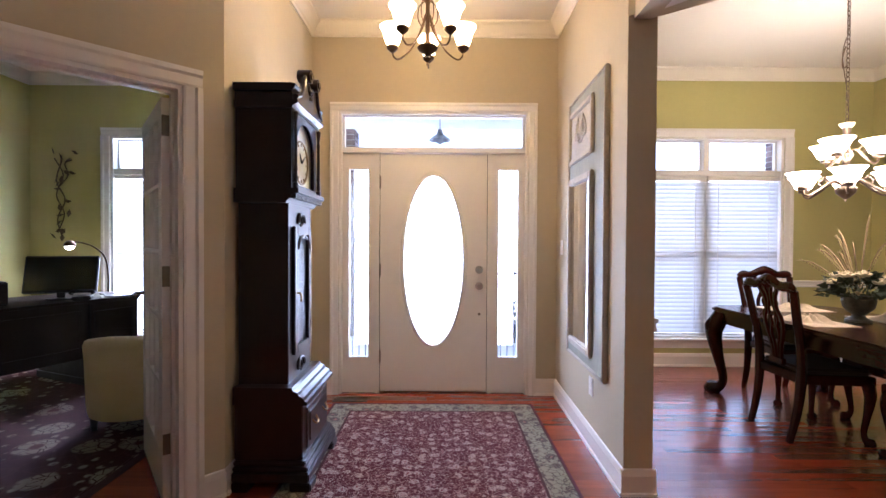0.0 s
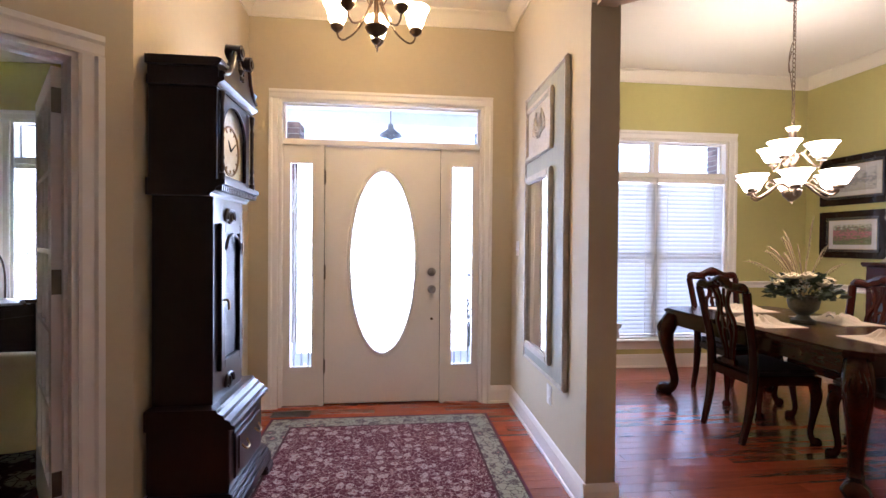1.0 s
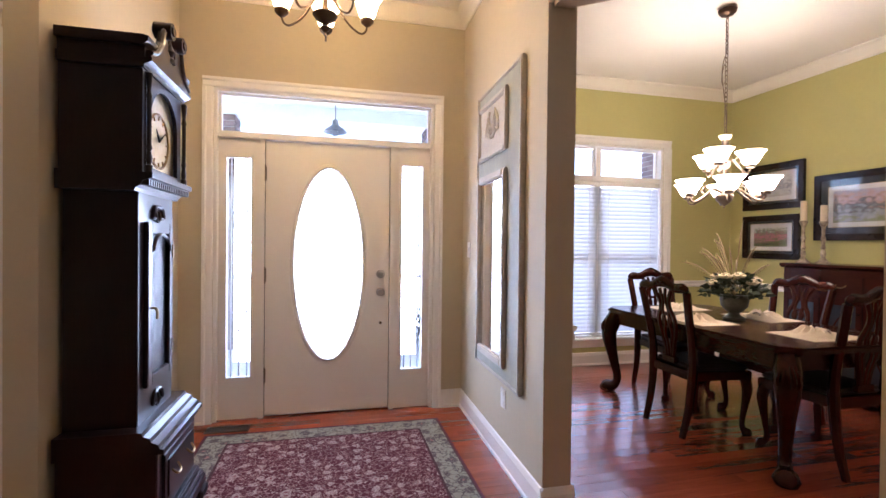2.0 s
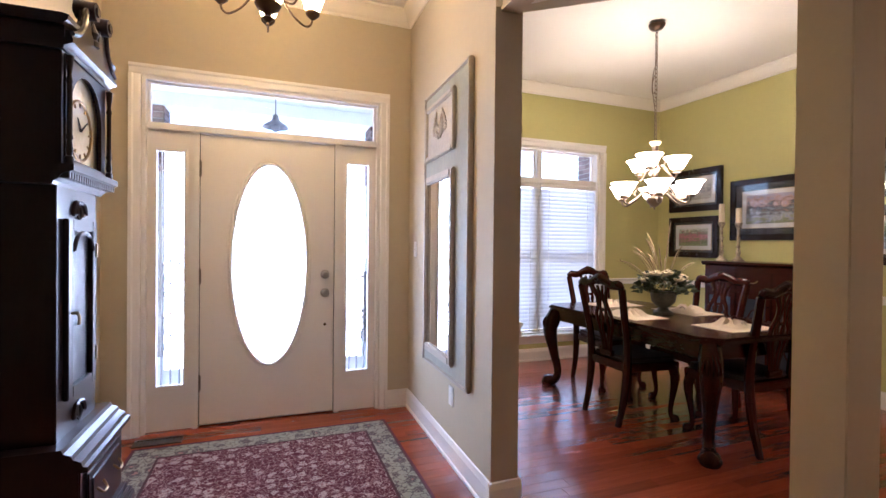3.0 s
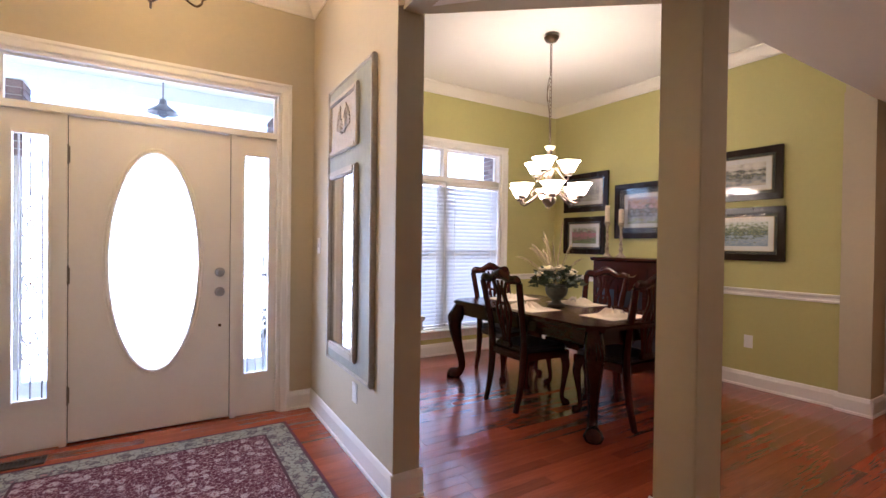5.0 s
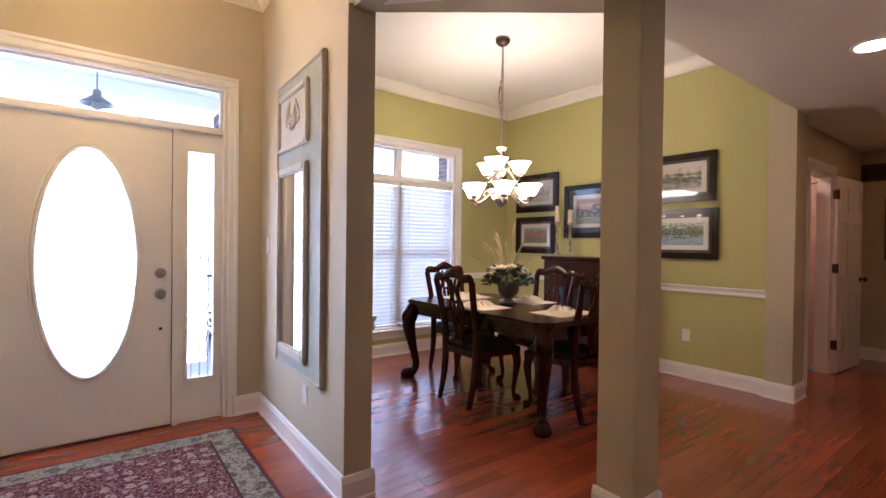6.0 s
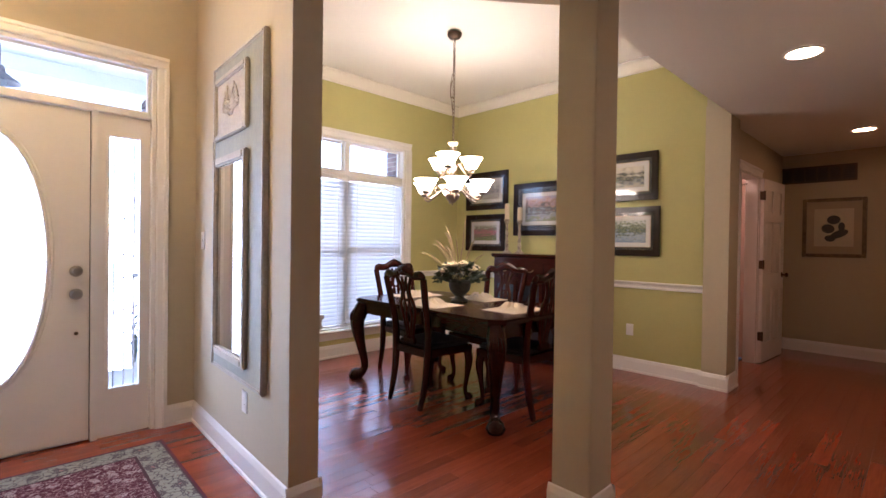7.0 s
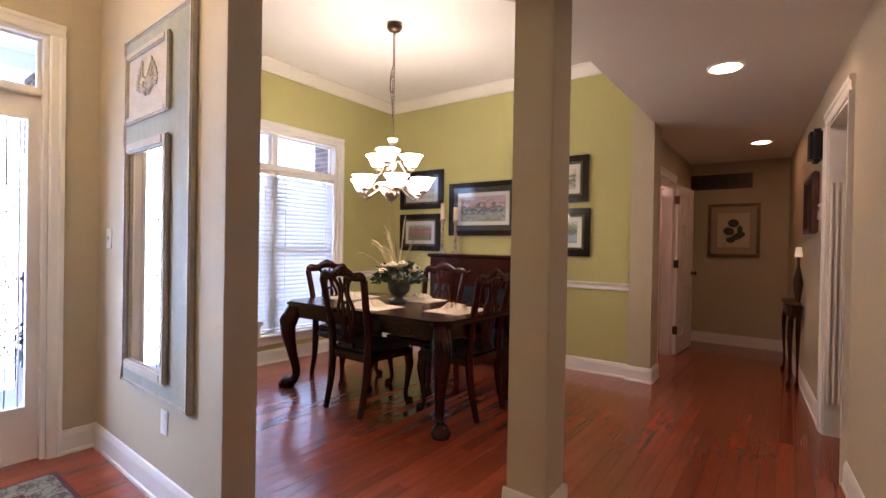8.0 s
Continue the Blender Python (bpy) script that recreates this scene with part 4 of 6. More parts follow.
panel = part("panel", boxes((-0.028, -0.022, -0.19, 0.34, 1.415, 1.715)), M_IVORY, t, "ivory panel with a carved spray of flowers")
bm = bmesh.new()
for s in (-1, 1):
    for k in range(6):
        a = s * (0.35 + 0.22 * k)
        r = 0.17 - 0.012 * k
        p = [(-0.030, 0.075 + s * 0.02, 1.50), (-0.039, 0.075 + 0.5 * r * math.sin(a), 1.51 + 0.06 * math.cos(a)), (-0.033, 0.075 + r * math.sin(a) * 1.1, 1.52 + (0.15 - 0.02 * k) * math.cos(a * 0.8))]
        tube(bm, p, [0.005, 0.007, 0.003], 6, n=3)
        bmesh.ops.create_icosphere(bm, subdivisions=1, radius=0.017, matrix=Matrix.Translation(p[2]) @ Matrix.Rotation(a, 4, "X") @ Matrix.Diagonal((0.5, 0.7, 1.3, 1)))
for k in range(7):
    a = 2 * math.pi * k / 7
    bmesh.ops.create_icosphere(bm, subdivisions=1, radius=0.016, matrix=Matrix.Translation((-0.037, 0.075 + 0.028 * math.sin(a), 1.545 + 0.028 * math.cos(a))))
part("carving", bm, M_IVORY, panel, smooth=True)
bm = bmesh.new()
yz_frame(bm, -0.175, 0.325, 0.145, 1.225, 0.05, -0.048, -0.022)
part("mirror_frame", bm, M_IVORY, t, "stepped ivory moulding round the glass", bevel=0.008)
part("mirror_glass", boxes((-0.027, -0.022, -0.176, 0.326, 0.144, 1.226)), M_MIRROR, t, "clear mirror glass")

M_PLATE = mat("white_plastic_plate", (0.78, 0.75, 0.70), 0.35, amount=0.2)


def wall_plate(name, m, label, category, slots):
    """A small cover plate in its own xz plane, facing -y."""
    t = thing(name, m, label, category)
    part("cover_plate", boxes((-0.036, 0.036, -0.006, 0, -0.058, 0.058)), M_PLATE, t, bevel=0.002)
    for z, w, h, d in slots:
        part("toggle" if d > 0.008 else "socket", boxes((-w, w, -d, -0.005, z - h, z + h)), M_PLATE, t)
    return t


SOCKETS = ((0.026, 0.017, 0.014, 0.008), (-0.026, 0.017, 0.014, 0.008))
wall_plate("light_switch", pose(mirror_x(3.82), 3.82, 1.255, 0, 0, -90), "white light switch on the tan wall", "switch", ((0.0, 0.005, 0.012, 0.014),))
wall_plate("wall_outlet", pose(mirror_x(3.02), 3.02, 0.39, 0, 0, -90), "white wall outlet under the mirror", "outlet", SOCKETS)
on_east(wall_plate("wall_outlet", pose(DX1, DY - 2.394, 0.420, 0, 0, -90), "white wall outlet on the green wall", "outlet", SOCKETS))

# floor register
M_REG = mat("brown_register_metal", (0.09, 0.06, 0.04), 0.45, 0.6, amount=0.4)
t = thing("floor_register", pose(-0.625, 3.885, 0), "dark brown slotted metal floor register", "vent")
bm = bmesh.new()
for s in ((-0.14, 0.14, -0.055, -0.04, 0, 0.006), (-0.14, 0.14, 0.04, 0.055, 0, 0.006), (-0.14, -0.125, -0.04, 0.04, 0, 0.006), (0.125, 0.14, -0.04, 0.04, 0, 0.006)):
    box(bm, *s)
part("frame", bm, M_REG, t)
# flat black sheet: the shade below the slots is put into its colour
part("recess", boxes((-0.125, 0.125, -0.04, 0.04, 0.0, 0.001)), M_BLACK, t)
for k in range(12):
    x = -0.11 + k * 0.02
    part("slat", boxes((x - 0.004, x + 0.004, -0.04, 0.04, 0.001, 0.005)), M_REG, t)


# patterned rug
def rug_material(name, ground, motif, accent, vine, scale):
    """Woven floral field: flower heads, petals and winding stems over a ground colour."""
    m = bpy.data.materials.new(name)
    m.use_nodes = True
    nt = m.node_tree
    b = nt.nodes["Principled BSDF"]
    b.inputs["Roughness"].default_value = 0.95
    b.inputs["Specular IOR Level"].default_value = 0.1
    geo = nt.nodes.new("ShaderNodeNewGeometry")
    wob = nt.nodes.new("ShaderNodeTexNoise")
    wob.inputs["Scale"].default_value = scale * 0.8
    nt.links.new(geo.outputs["Position"], wob.inputs["Vector"])
    off = nt.nodes.new("ShaderNodeMix")
    off.data_type = "VECTOR"
    off.inputs["Factor"].default_value = 0.055
    nt.links.new(geo.outputs["Position"], off.inputs["A"])
    nt.links.new(wob.outputs["Color"], off.inputs["B"])

    def vor(s, feature, rand=0.9):
        v = nt.nodes.new("ShaderNodeTexVoronoi")
        v.feature = feature
        v.inputs["Scale"].default_value = s
        v.inputs["Randomness"].default_value = rand
        nt.links.new(off.outputs["Result"], v.inputs["Vector"])
        return v.outputs["Distance"]

    def step(sock, lo, hi, invert=False):
        r = nt.nodes.new("ShaderNodeMapRange")
        r.inputs["From Min"].default_value, r.inputs["From Max"].default_value = lo, hi
        if invert:
            r.inputs["To Min"].default_value, r.inputs["To Max"].default_value = 1, 0
        nt.links.new(sock, r.inputs["Value"])
        return r.outputs["Result"]

    def over(base_sock, color, fac):
        x = nt.nodes.new("ShaderNodeMix")
        x.data_type = "RGBA"
        nt.links.new(fac, x.inputs["Factor"])
        if isinstance(base_sock, tuple):
            x.inputs["A"].default_value = (*base_sock, 1)
        else:
            nt.links.new(base_sock, x.inputs["A"])
        x.inputs["B"].default_value = (*color, 1)
        return x.outputs["Result"]

    def times(a, c):
        r = nt.nodes.new("ShaderNodeMath")
        r.operation = "MULTIPLY"
        nt.links.new(a, r.inputs[0])
        nt.links.new(c, r.inputs[1])
        return r.outputs["Value"]

    big, small = vor(scale * 0.42, "F1", 0.55), vor(scale * 1.5, "F1")
    c = over(ground, vine, step(vor(scale, "DISTANCE_TO_EDGE"), 0.03, 0.055, True))
    c = over(c, motif, times(step(small, 0.20, 0.30, True), step(vor(scale * 3.4, "F1"), 0.18, 0.42, False)))
    c = over(c, accent, step(small, 0.06, 0.12, True))
    c = over(c, motif, times(step(big, 0.30, 0.34, True), step(vor(scale * 2.6, "DISTANCE_TO_EDGE"), 0.03, 0.07)))
    c = over(c, accent, step(big, 0.09, 0.13, True))
    weave = nt.nodes.new("ShaderNodeTexNoise")
    weave.inputs["Scale"].default_value, weave.inputs["Detail"].default_value = 220, 2
    nt.links.new(geo.outputs["Position"], weave.inputs["Vector"])
    hsv = nt.nodes.new("ShaderNodeHueSaturation")
    nt.links.new(c, hsv.inputs["Color"])
    nt.links.new(step(weave.outputs["Fac"], 0.2, 0.8), hsv.inputs["Value"])
    hsv.inputs["Fac"].default_value = 0.6
    vm = nt.nodes.new("ShaderNodeMapRange")
    vm.inputs["To Min"].default_value, vm.inputs["To Max"].default_value = 0.55, 1.25
    nt.links.new(weave.outputs["Fac"], vm.inputs["Value"])
    nt.links.new(vm.outputs["Result"], hsv.inputs["Value"])
    nt.links.new(hsv.outputs["Color"], b.inputs["Base Color"])
    bp = nt.nodes.new("ShaderNodeBump")
    bp.inputs["Strength"].default_value, bp.inputs["Distance"].default_value = 0.4, 0.003
    nt.links.new(weave.outputs["Fac"], bp.inputs["Height"])
    nt.links.new(bp.outputs["Normal"], b.inputs["Normal"])
    return m


M_RUGFIELD = rug_material("burgundy_floral_weave", (0.082, 0.018, 0.024), (0.36, 0.27, 0.235), (0.16, 0.045, 0.05), (0.27, 0.155, 0.14), 33)
M_RUGBORDER = rug_material("grey_cream_floral_weave", (0.26, 0.24, 0.175), (0.09, 0.065, 0.06), (0.28, 0.15, 0.12), (0.10, 0.08, 0.07), 22)
M_RUGEDGE = mat("burgundy_wool_edge", (0.11, 0.018, 0.024), 0.95, color2=(0.07, 0.012, 0.016), amount=0.6, bump=0.3, spec=0.1)
M_RUGLINE = mat("dark_wool_stripe", (0.07, 0.03, 0.03), 0.95, amount=0.5, spec=0.1)


def rug(x0, x1, y0, y1, label, field, border, edge, line, bands):
    """A rug with an edge, stripes, a border and a field; bands: the inner offsets of edge, outer stripe, border and inner stripe."""
    t = thing("area_rug", pose((x0 + x1) / 2, (y0 + y1) / 2, 0), label, "rug")
    hx, hy = (x1 - x0) / 2, (y1 - y0) / 2

    def ring(a, b, z):
        bm = bmesh.new()
        for s in ((-hx + a, hx - a, -hy + a, -hy + b, 0, z), (-hx + a, hx - a, hy - b, hy - a, 0, z), (-hx + a, -hx + b, -hy + b, hy - b, 0, z), (hx - b, hx - a, -hy + b, hy - b, 0, z)):
            box(bm, *s)
        return bm

    part("edge_binding", ring(0, bands[0], 0.0072), edge, t)
    part("outer_stripe", ring(bands[0], bands[1], 0.0076), line, t)
    part("border", ring(bands[1], bands[2], 0.008), border, t, "grey and cream floral border")
    part("inner_stripe", ring(bands[2], bands[3], 0.0076), line, t)
    part("field", boxes((-hx + bands[3], hx - bands[3], -hy + bands[3], hy - bands[3], 0, 0.008)), field, t, "burgundy field with cream flowers")
    return t


rug(-0.745, 0.838, 1.30, 3.785, "burgundy oriental rug with cream flowers and a pale border", M_RUGFIELD, M_RUGBORDER, M_RUGEDGE, M_RUGLINE, (0.012, 0.022, 0.165, 0.18))

# chandeliers
M_SHADE = glow("lit_frosted_glass_shade", (1.0, 0.67, 0.25), 7.6)
M_SHADE2 = glow("lit_white_glass_shade", (1.0, 0.79, 0.50), 5.3)
M_PEWTER = mat("brushed_champagne_metal", (0.26, 0.20, 0.15), 0.32, 1.0, color2=(0.13, 0.095, 0.07), amount=0.5)


def shade_mesh(profile, material):
    bm = bmesh.new()
    lathe(bm, profile + [(r - 0.004, z) for r, z in profile[::-1]], 24)
    return finish(bm, "shade", material, 0, True)


def chain(bm, x, y, z0, z1, r=0.011):
    n = max(2, int((z1 - z0) / 0.032))
    for k in range(n):
        z = z0 + (z1 - z0) * (k + 0.5) / n
        pts = [(r * math.cos(a), 0.021 * math.sin(a)) for a in (2 * math.pi * j / 10 for j in range(11))]
        tube(bm, [(x + (p if k % 2 else 0), y + (0 if k % 2 else p), z + q) for p, q in pts], 0.0028, 5)


t = thing("foyer_chandelier", pose(0.024, 2.868, 2.334), "bronze five-light chandelier with glowing frosted bell shades", "chandelier")
bm = bmesh.new()
lathe(bm, [(0, 0), (0.008, 0.005), (0.006, 0.018), (0.02, 0.03), (0.028, 0.04), (0.012, 0.052), (0.02, 0.065), (0.05, 0.085), (0.062, 0.105), (0.058, 0.112), (0.02, 0.122), (0.014, 0.15), (0.012, 0.36), (0.022, 0.38), (0.022, 0.42), (0.008, 0.44), (0, 0.45)], 24)
part("body", bm, M_BRONZE, t, smooth=True)
bm = bmesh.new()
chain(bm, 0, 0, 0.44, 0.75)
part("chain", bm, M_BRONZE, t)
bm = bmesh.new()
lathe(bm, [(0.012, 0.735), (0.05, 0.75), (0.062, 0.775), (0.062, 0.785), (0, 0.786)], 20)
part("canopy", bm, M_BRONZE, t, smooth=True)
bell = shade_mesh([(0.026, 0.0), (0.040, 0.02), (0.052, 0.058), (0.060, 0.09), (0.075, 0.112), (0.077, 0.118)], M_SHADE)
for k in range(5):
    a = 2 * math.pi * k / 5 + radians(18)
    c, s = math.cos(a), math.sin(a)
    bm = bmesh.new()
    tube(bm, [(r * c, r * s, z) for r, z in ((0.015, 0.30), (0.05, 0.20), (0.11, 0.105), (0.18, 0.06), (0.215, 0.075), (0.225, 0.11))], 0.0055, 7, n=5)
    tube(bm, [(r * c, r * s, z) for r, z in ((0.02, 0.38), (0.055, 0.35), (0.06, 0.28), (0.03, 0.22))], 0.0035, 6, n=5)
    arm = part("arm", bm, M_BRONZE, t, smooth=True)
    bm = bmesh.new()
    lathe(bm, [(0, 0.10), (0.012, 0.105), (0.034, 0.125), (0.036, 0.14), (0.028, 0.146), (0, 0.146)], 16, (0.225 * c, 0.225 * s, 0))
    part("cup", bm, M_BRONZE, arm, smooth=True)
    sh = new("shade", bell)
    sh.parent = arm
    sh.matrix_basis = pose(0.225 * c, 0.225 * s, 0.14)
    tagged(sh, "glowing frosted bell glass")

# ---- the dining room's things ----
M_MAHOG = mat("polished_mahogany", (0.036, 0.0066, 0.0038), 0.24, color2=(0.018, 0.003, 0.002), scale=4, fine=45, amount=0.8, stretch=(2.5, 0.5, 2.5), coat=0.12, spec=0.26, bump=0.03)
M_SEAT = mat("dark_brown_seat_cloth", (0.025, 0.018, 0.015), 0.9, color2=(0.013, 0.010, 0.008), scale=30, fine=160, amount=0.7, bump=0.25)
M_LINEN = mat("cream_linen", (0.62, 0.52, 0.38), 0.9, color2=(0.52, 0.42, 0.29), scale=12, fine=260, amount=0.6, bump=0.3, bump_scale=400)


def cabriole(bm, x, y, z1, dx, dy, s=1.0):
    """A leg with a full knee and a pad foot, from the top at (x, y, z1) to the floor, bowed towards (dx, dy)."""
    pts = [(0.0, 0.0, 1.0, 0.036), (0.18, 0.18, 0.86, 0.044), (0.28, 0.28, 0.72, 0.040), (0.12, 0.12, 0.45, 0.027), (-0.06, -0.06, 0.2, 0.021), (0.05, 0.05, 0.09, 0.026), (0.3, 0.3, 0.045, 0.042), (0.32, 0.32, 0.0, 0.034)]
    tube(bm, [(x + dx * a * 0.13 * s, y + dy * b * 0.13 * s, z1 * h) for a, b, h, r in pts], [r * s for *_, r in pts], 10, n=5)


def dining_chair():
    """Back on the line y = -0.06 to 0, seat towards +y."""
    t = thing("dining_chair", pose(2.445, 3.29, 0, 0, 0, -90), "carved mahogany dining chair with a pierced splat and dark seat", "chair", "dining chairs round the table")
    for s in (-1, 1):
        bm = bmesh.new()
        tube(bm, [(s * 0.185, -0.065, 0), (s * 0.19, -0.02, 0.2), (s * 0.195, 0.0, 0.42), (s * 0.20, -0.01, 0.62), (s * 0.212, -0.05, 0.82), (s * 0.228, -0.085, 0.99)], [0.021, 0.026, 0.031, 0.028, 0.026, 0.026], 8, n=5)
        part("back_leg", bm, M_MAHOG, t, smooth=True)
        bm = bmesh.new()
        cabriole(bm, s * 0.215, 0.40, 0.43, s * 0.5, 0.6, 0.8)
        part("front_leg", bm, M_MAHOG, t, smooth=True)
    bm = bmesh.new()
    tube(bm, [(-0.238, -0.088, 0.995), (-0.20, -0.088, 1.015), (-0.12, -0.09, 1.012), (-0.05, -0.092, 1.04), (0, -0.093, 1.05), (0.05, -0.092, 1.04), (0.12, -0.09, 1.012), (0.20, -0.088, 1.015), (0.238, -0.088, 0.995)],
         [0.022, 0.034, 0.032, 0.036, 0.042, 0.036, 0.032, 0.034, 0.022], 8, 0.55, n=4, side=(0, 0, 1))
    for s in (-1, 1):
        tube(bm, [(0, -0.115, 1.035), (s * 0.03, -0.117, 1.045), (s * 0.055, -0.112, 1.025)], [0.008, 0.009, 0.004], 6, n=3)
    part("crest_rail", bm, M_MAHOG, t, "carved crest rail", smooth=True)

    def back_y(z):
        return -0.01 - 0.08 * ((z - 0.5) / 0.5) ** 1.3

    bm = bmesh.new()
    for s in (-1, 1):
        for line, r in (([(0.03, 0.5), (0.045, 0.6), (0.075, 0.7), (0.08, 0.78), (0.045, 0.86), (0.05, 0.93), (0.09, 1.0)], 0.018),
                        ([(0.012, 0.5), (0.018, 0.6), (0.035, 0.68), (0.018, 0.76), (0.03, 0.84), (0.012, 0.92), (0.03, 1.0)], 0.014),
                        ([(0.0, 0.72), (0.03, 0.75), (0.038, 0.79), (0.0, 0.82)], 0.011)):
            tube(bm, [(s * x, back_y(z), z) for x, z in line], r, 6, 0.7, n=4, side=(1, 0, 0))
    box(bm, -0.06, 0.06, -0.03, 0.0, 0.475, 0.515)
    part("splat", bm, M_MAHOG, t, "pierced carved splat", smooth=True)
    bm = bmesh.new()
    prism(bm, [(-0.20, -0.015), (0.20, -0.015), (0.25, 0.44), (-0.25, 0.44)], 0.385, 0.445)
    part("seat_frame", bm, M_MAHOG, t, bevel=0.006)
    bm = bmesh.new()
    prism(bm, [(-0.19, 0.01), (0.19, 0.01), (0.24, 0.43), (-0.24, 0.43)], 0.44, 0.485)
    part("seat", bm, M_SEAT, t, "dark upholstered seat", bevel=0.018)
    return t


chair = dining_chair()
for m in (pose(3.045, 4.22, 0, 0, 0, 180), pose(3.54, 3.30, 0, 0, 0, 90), pose(3.045, 2.485, 0, 0, 0, 0)):
    copy_thing(chair, m)


def dining_table():
    t = thing("dining_table", pose(2.985, 3.305, 0), "polished mahogany dining table on carved cabriole legs", "table")
    hx, hy, c = 0.535, 0.885, 0.09

    def outline(o):
        return [(-hx + o + c, -hy + o), (hx - o - c, -hy + o), (hx - o, -hy + o + c), (hx - o, hy - o - c), (hx - o - c, hy - o), (-hx + o + c, hy - o), (-hx + o, hy - o - c), (-hx + o, -hy + o + c)]

    bm = bmesh.new()
    prism(bm, outline(0.0), 0.722, 0.742)
    prism(bm, outline(0.012), 0.742, 0.752)
    prism(bm, outline(0.018), 0.708, 0.722)
    part("tabletop", bm, M_MAHOG, t, "polished top with a moulded edge", bevel=0.004)
    for s in ((-hx + 0.09, hx - 0.09, -hy + 0.07, -hy + 0.095, 0.61, 0.708), (-hx + 0.09, hx - 0.09, hy - 0.095, hy - 0.07, 0.61, 0.708),
              (-hx + 0.065, -hx + 0.09, -hy + 0.07, hy - 0.07, 0.61, 0.708), (hx - 0.09, hx - 0.065, -hy + 0.07, hy - 0.07, 0.61, 0.708)):
        part("apron", boxes(s), M_MAHOG, t, bevel=0.003)
    for sx in (-1, 1):
        for sy in (-1, 1):
            bm = bmesh.new()
            cabriole(bm, sx * (hx - 0.09), sy * (hy - 0.09), 0.70, sx * 0.75, sy * 0.75, 1.6)
            leg = part("leg", bm, M_MAHOG, t, smooth=True)
            bm = bmesh.new()
            for k in range(5):
                a = -0.9 + 0.45 * k
                u = math.atan2(sy, sx) + a
                tube(bm, [(sx * (hx - 0.055) + 0.03 * math.cos(u), sy * (hy - 0.055) + 0.03 * math.sin(u), 0.66), (sx * (hx - 0.045) + 0.06 * math.cos(u), sy * (hy - 0.045) + 0.06 * math.sin(u), 0.58),
                          (sx * (hx - 0.05) + 0.05 * math.cos(u), sy * (hy - 0.05) + 0.05 * math.sin(u), 0.50)], [0.006, 0.012, 0.004], 6, n=3)
            part("knee_carving", bm, M_MAHOG, leg, "carved leaves on the knee", smooth=True)
    return t


dining_table()
TOP = 0.752


def place_setting(x, y, rz):
    m = thing("placemat", pose(x, y, TOP, 0, 0, rz), "cream woven placemat lying on the table", "placemat", "placemats on the table")
    bm = bmesh.new()
    prism(bm, [(-0.22, -0.15), (0.22, -0.15), (0.22, 0.15), (-0.22, 0.15)], 0, 0.004)
    part("mat", bm, M_LINEN, m, bevel=0.001)
    for s in ((-0.222, 0.222, -0.155, -0.148, 0, 0.005), (-0.222, 0.222, 0.148, 0.155, 0, 0.005)):
        part("hem", boxes(s), M_LINEN, m)
    n = thing("napkin", pose(x, y, TOP + 0.004, 0, 0, rz + 12) @ Matrix.Diagonal((1.2, 1.2, 1.1, 1)), "cream linen napkin rumpled on a placemat", "napkin", "napkins on the table")
    r = random.Random(int(x * 100 + y * 10))
    ph, ph2 = r.uniform(0, 6.28), r.uniform(0, 6.28)
    bm = bmesh.new()
    rings = []
    for k in range(11):
        f = k / 10
        ring = []
        for l in range(44):
            a = 2 * math.pi * l / 44
            lobe = 1 + 0.22 * math.sin(2 * a + ph) + 0.12 * math.sin(5 * a + ph2)
            fold = 0.5 + 0.5 * math.sin(9 * a + ph + 3 * f)
            h = 0.004 + (0.030 * fold + 0.014 * math.sin(4 * a + ph2) ** 2) * (math.sin(math.pi * min(1, f * 1.08)) ** 0.8) * (1.1 - 0.4 * f) + 0.014 * (1 - f)
            ring.append(bm.verts.new((0.125 * f * lobe * math.cos(a), 0.02 + 0.085 * f * lobe * math.sin(a), h if k < 10 else 0.002)))
        rings.append(ring)
    for p, q in zip(rings[1:], rings[2:]):
        for l in range(44):
            bm.faces.new((p[l], p[(l + 1) % 44], q[(l + 1) % 44], q[l]))
    bm.faces.new(rings[1])
    for v in rings[0]:
        bm.verts.remove(v)
    part("cloth", bm, M_LINEN, n, "rumpled cream cloth with soft folds", smooth=True)
    bm = bmesh.new()
    tube(bm, [(0.02 * math.cos(a), -0.045 + 0.004 * math.sin(a), 0.02 + 0.018 * math.sin(a)) for a in (2 * math.pi * k / 16 for k in range(17))], 0.006, 6)
    part("napkin_ring", bm, M_IVORY, n, "pale napkin ring")


place_setting(2.69, 3.33, 90)
place_setting(3.30, 3.36, -90)
place_setting(3.0, 2.70, 0)
place_setting(3.02, 3.92, 180)

# centrepiece
M_URN = mat("grey_green_stone_urn", (0.10, 0.105, 0.08), 0.45, color2=(0.04, 0.045, 0.035), scale=15, amount=0.8, bump=0.3)
M_LEAF = mat("dark_leaf", (0.03, 0.05, 0.022), 0.6, color2=(0.018, 0.028, 0.014), scale=20, amount=0.8, vary=0.3)
M_PETAL = mat("cream_petal", (0.72, 0.64, 0.45), 0.7, color2=(0.6, 0.48, 0.28), scale=30, amount=0.6, vary=0.1)
M_REED = mat("dried_reed", (0.38, 0.29, 0.16), 0.8, color2=(0.22, 0.16, 0.08), scale=60, amount=0.7, vary=0.2)
t = thing("flower_arrangement", pose(3.03, 3.34, TOP), "stone urn of cream roses, dark leaves and dried reeds", "flowers")
bm = bmesh.new()
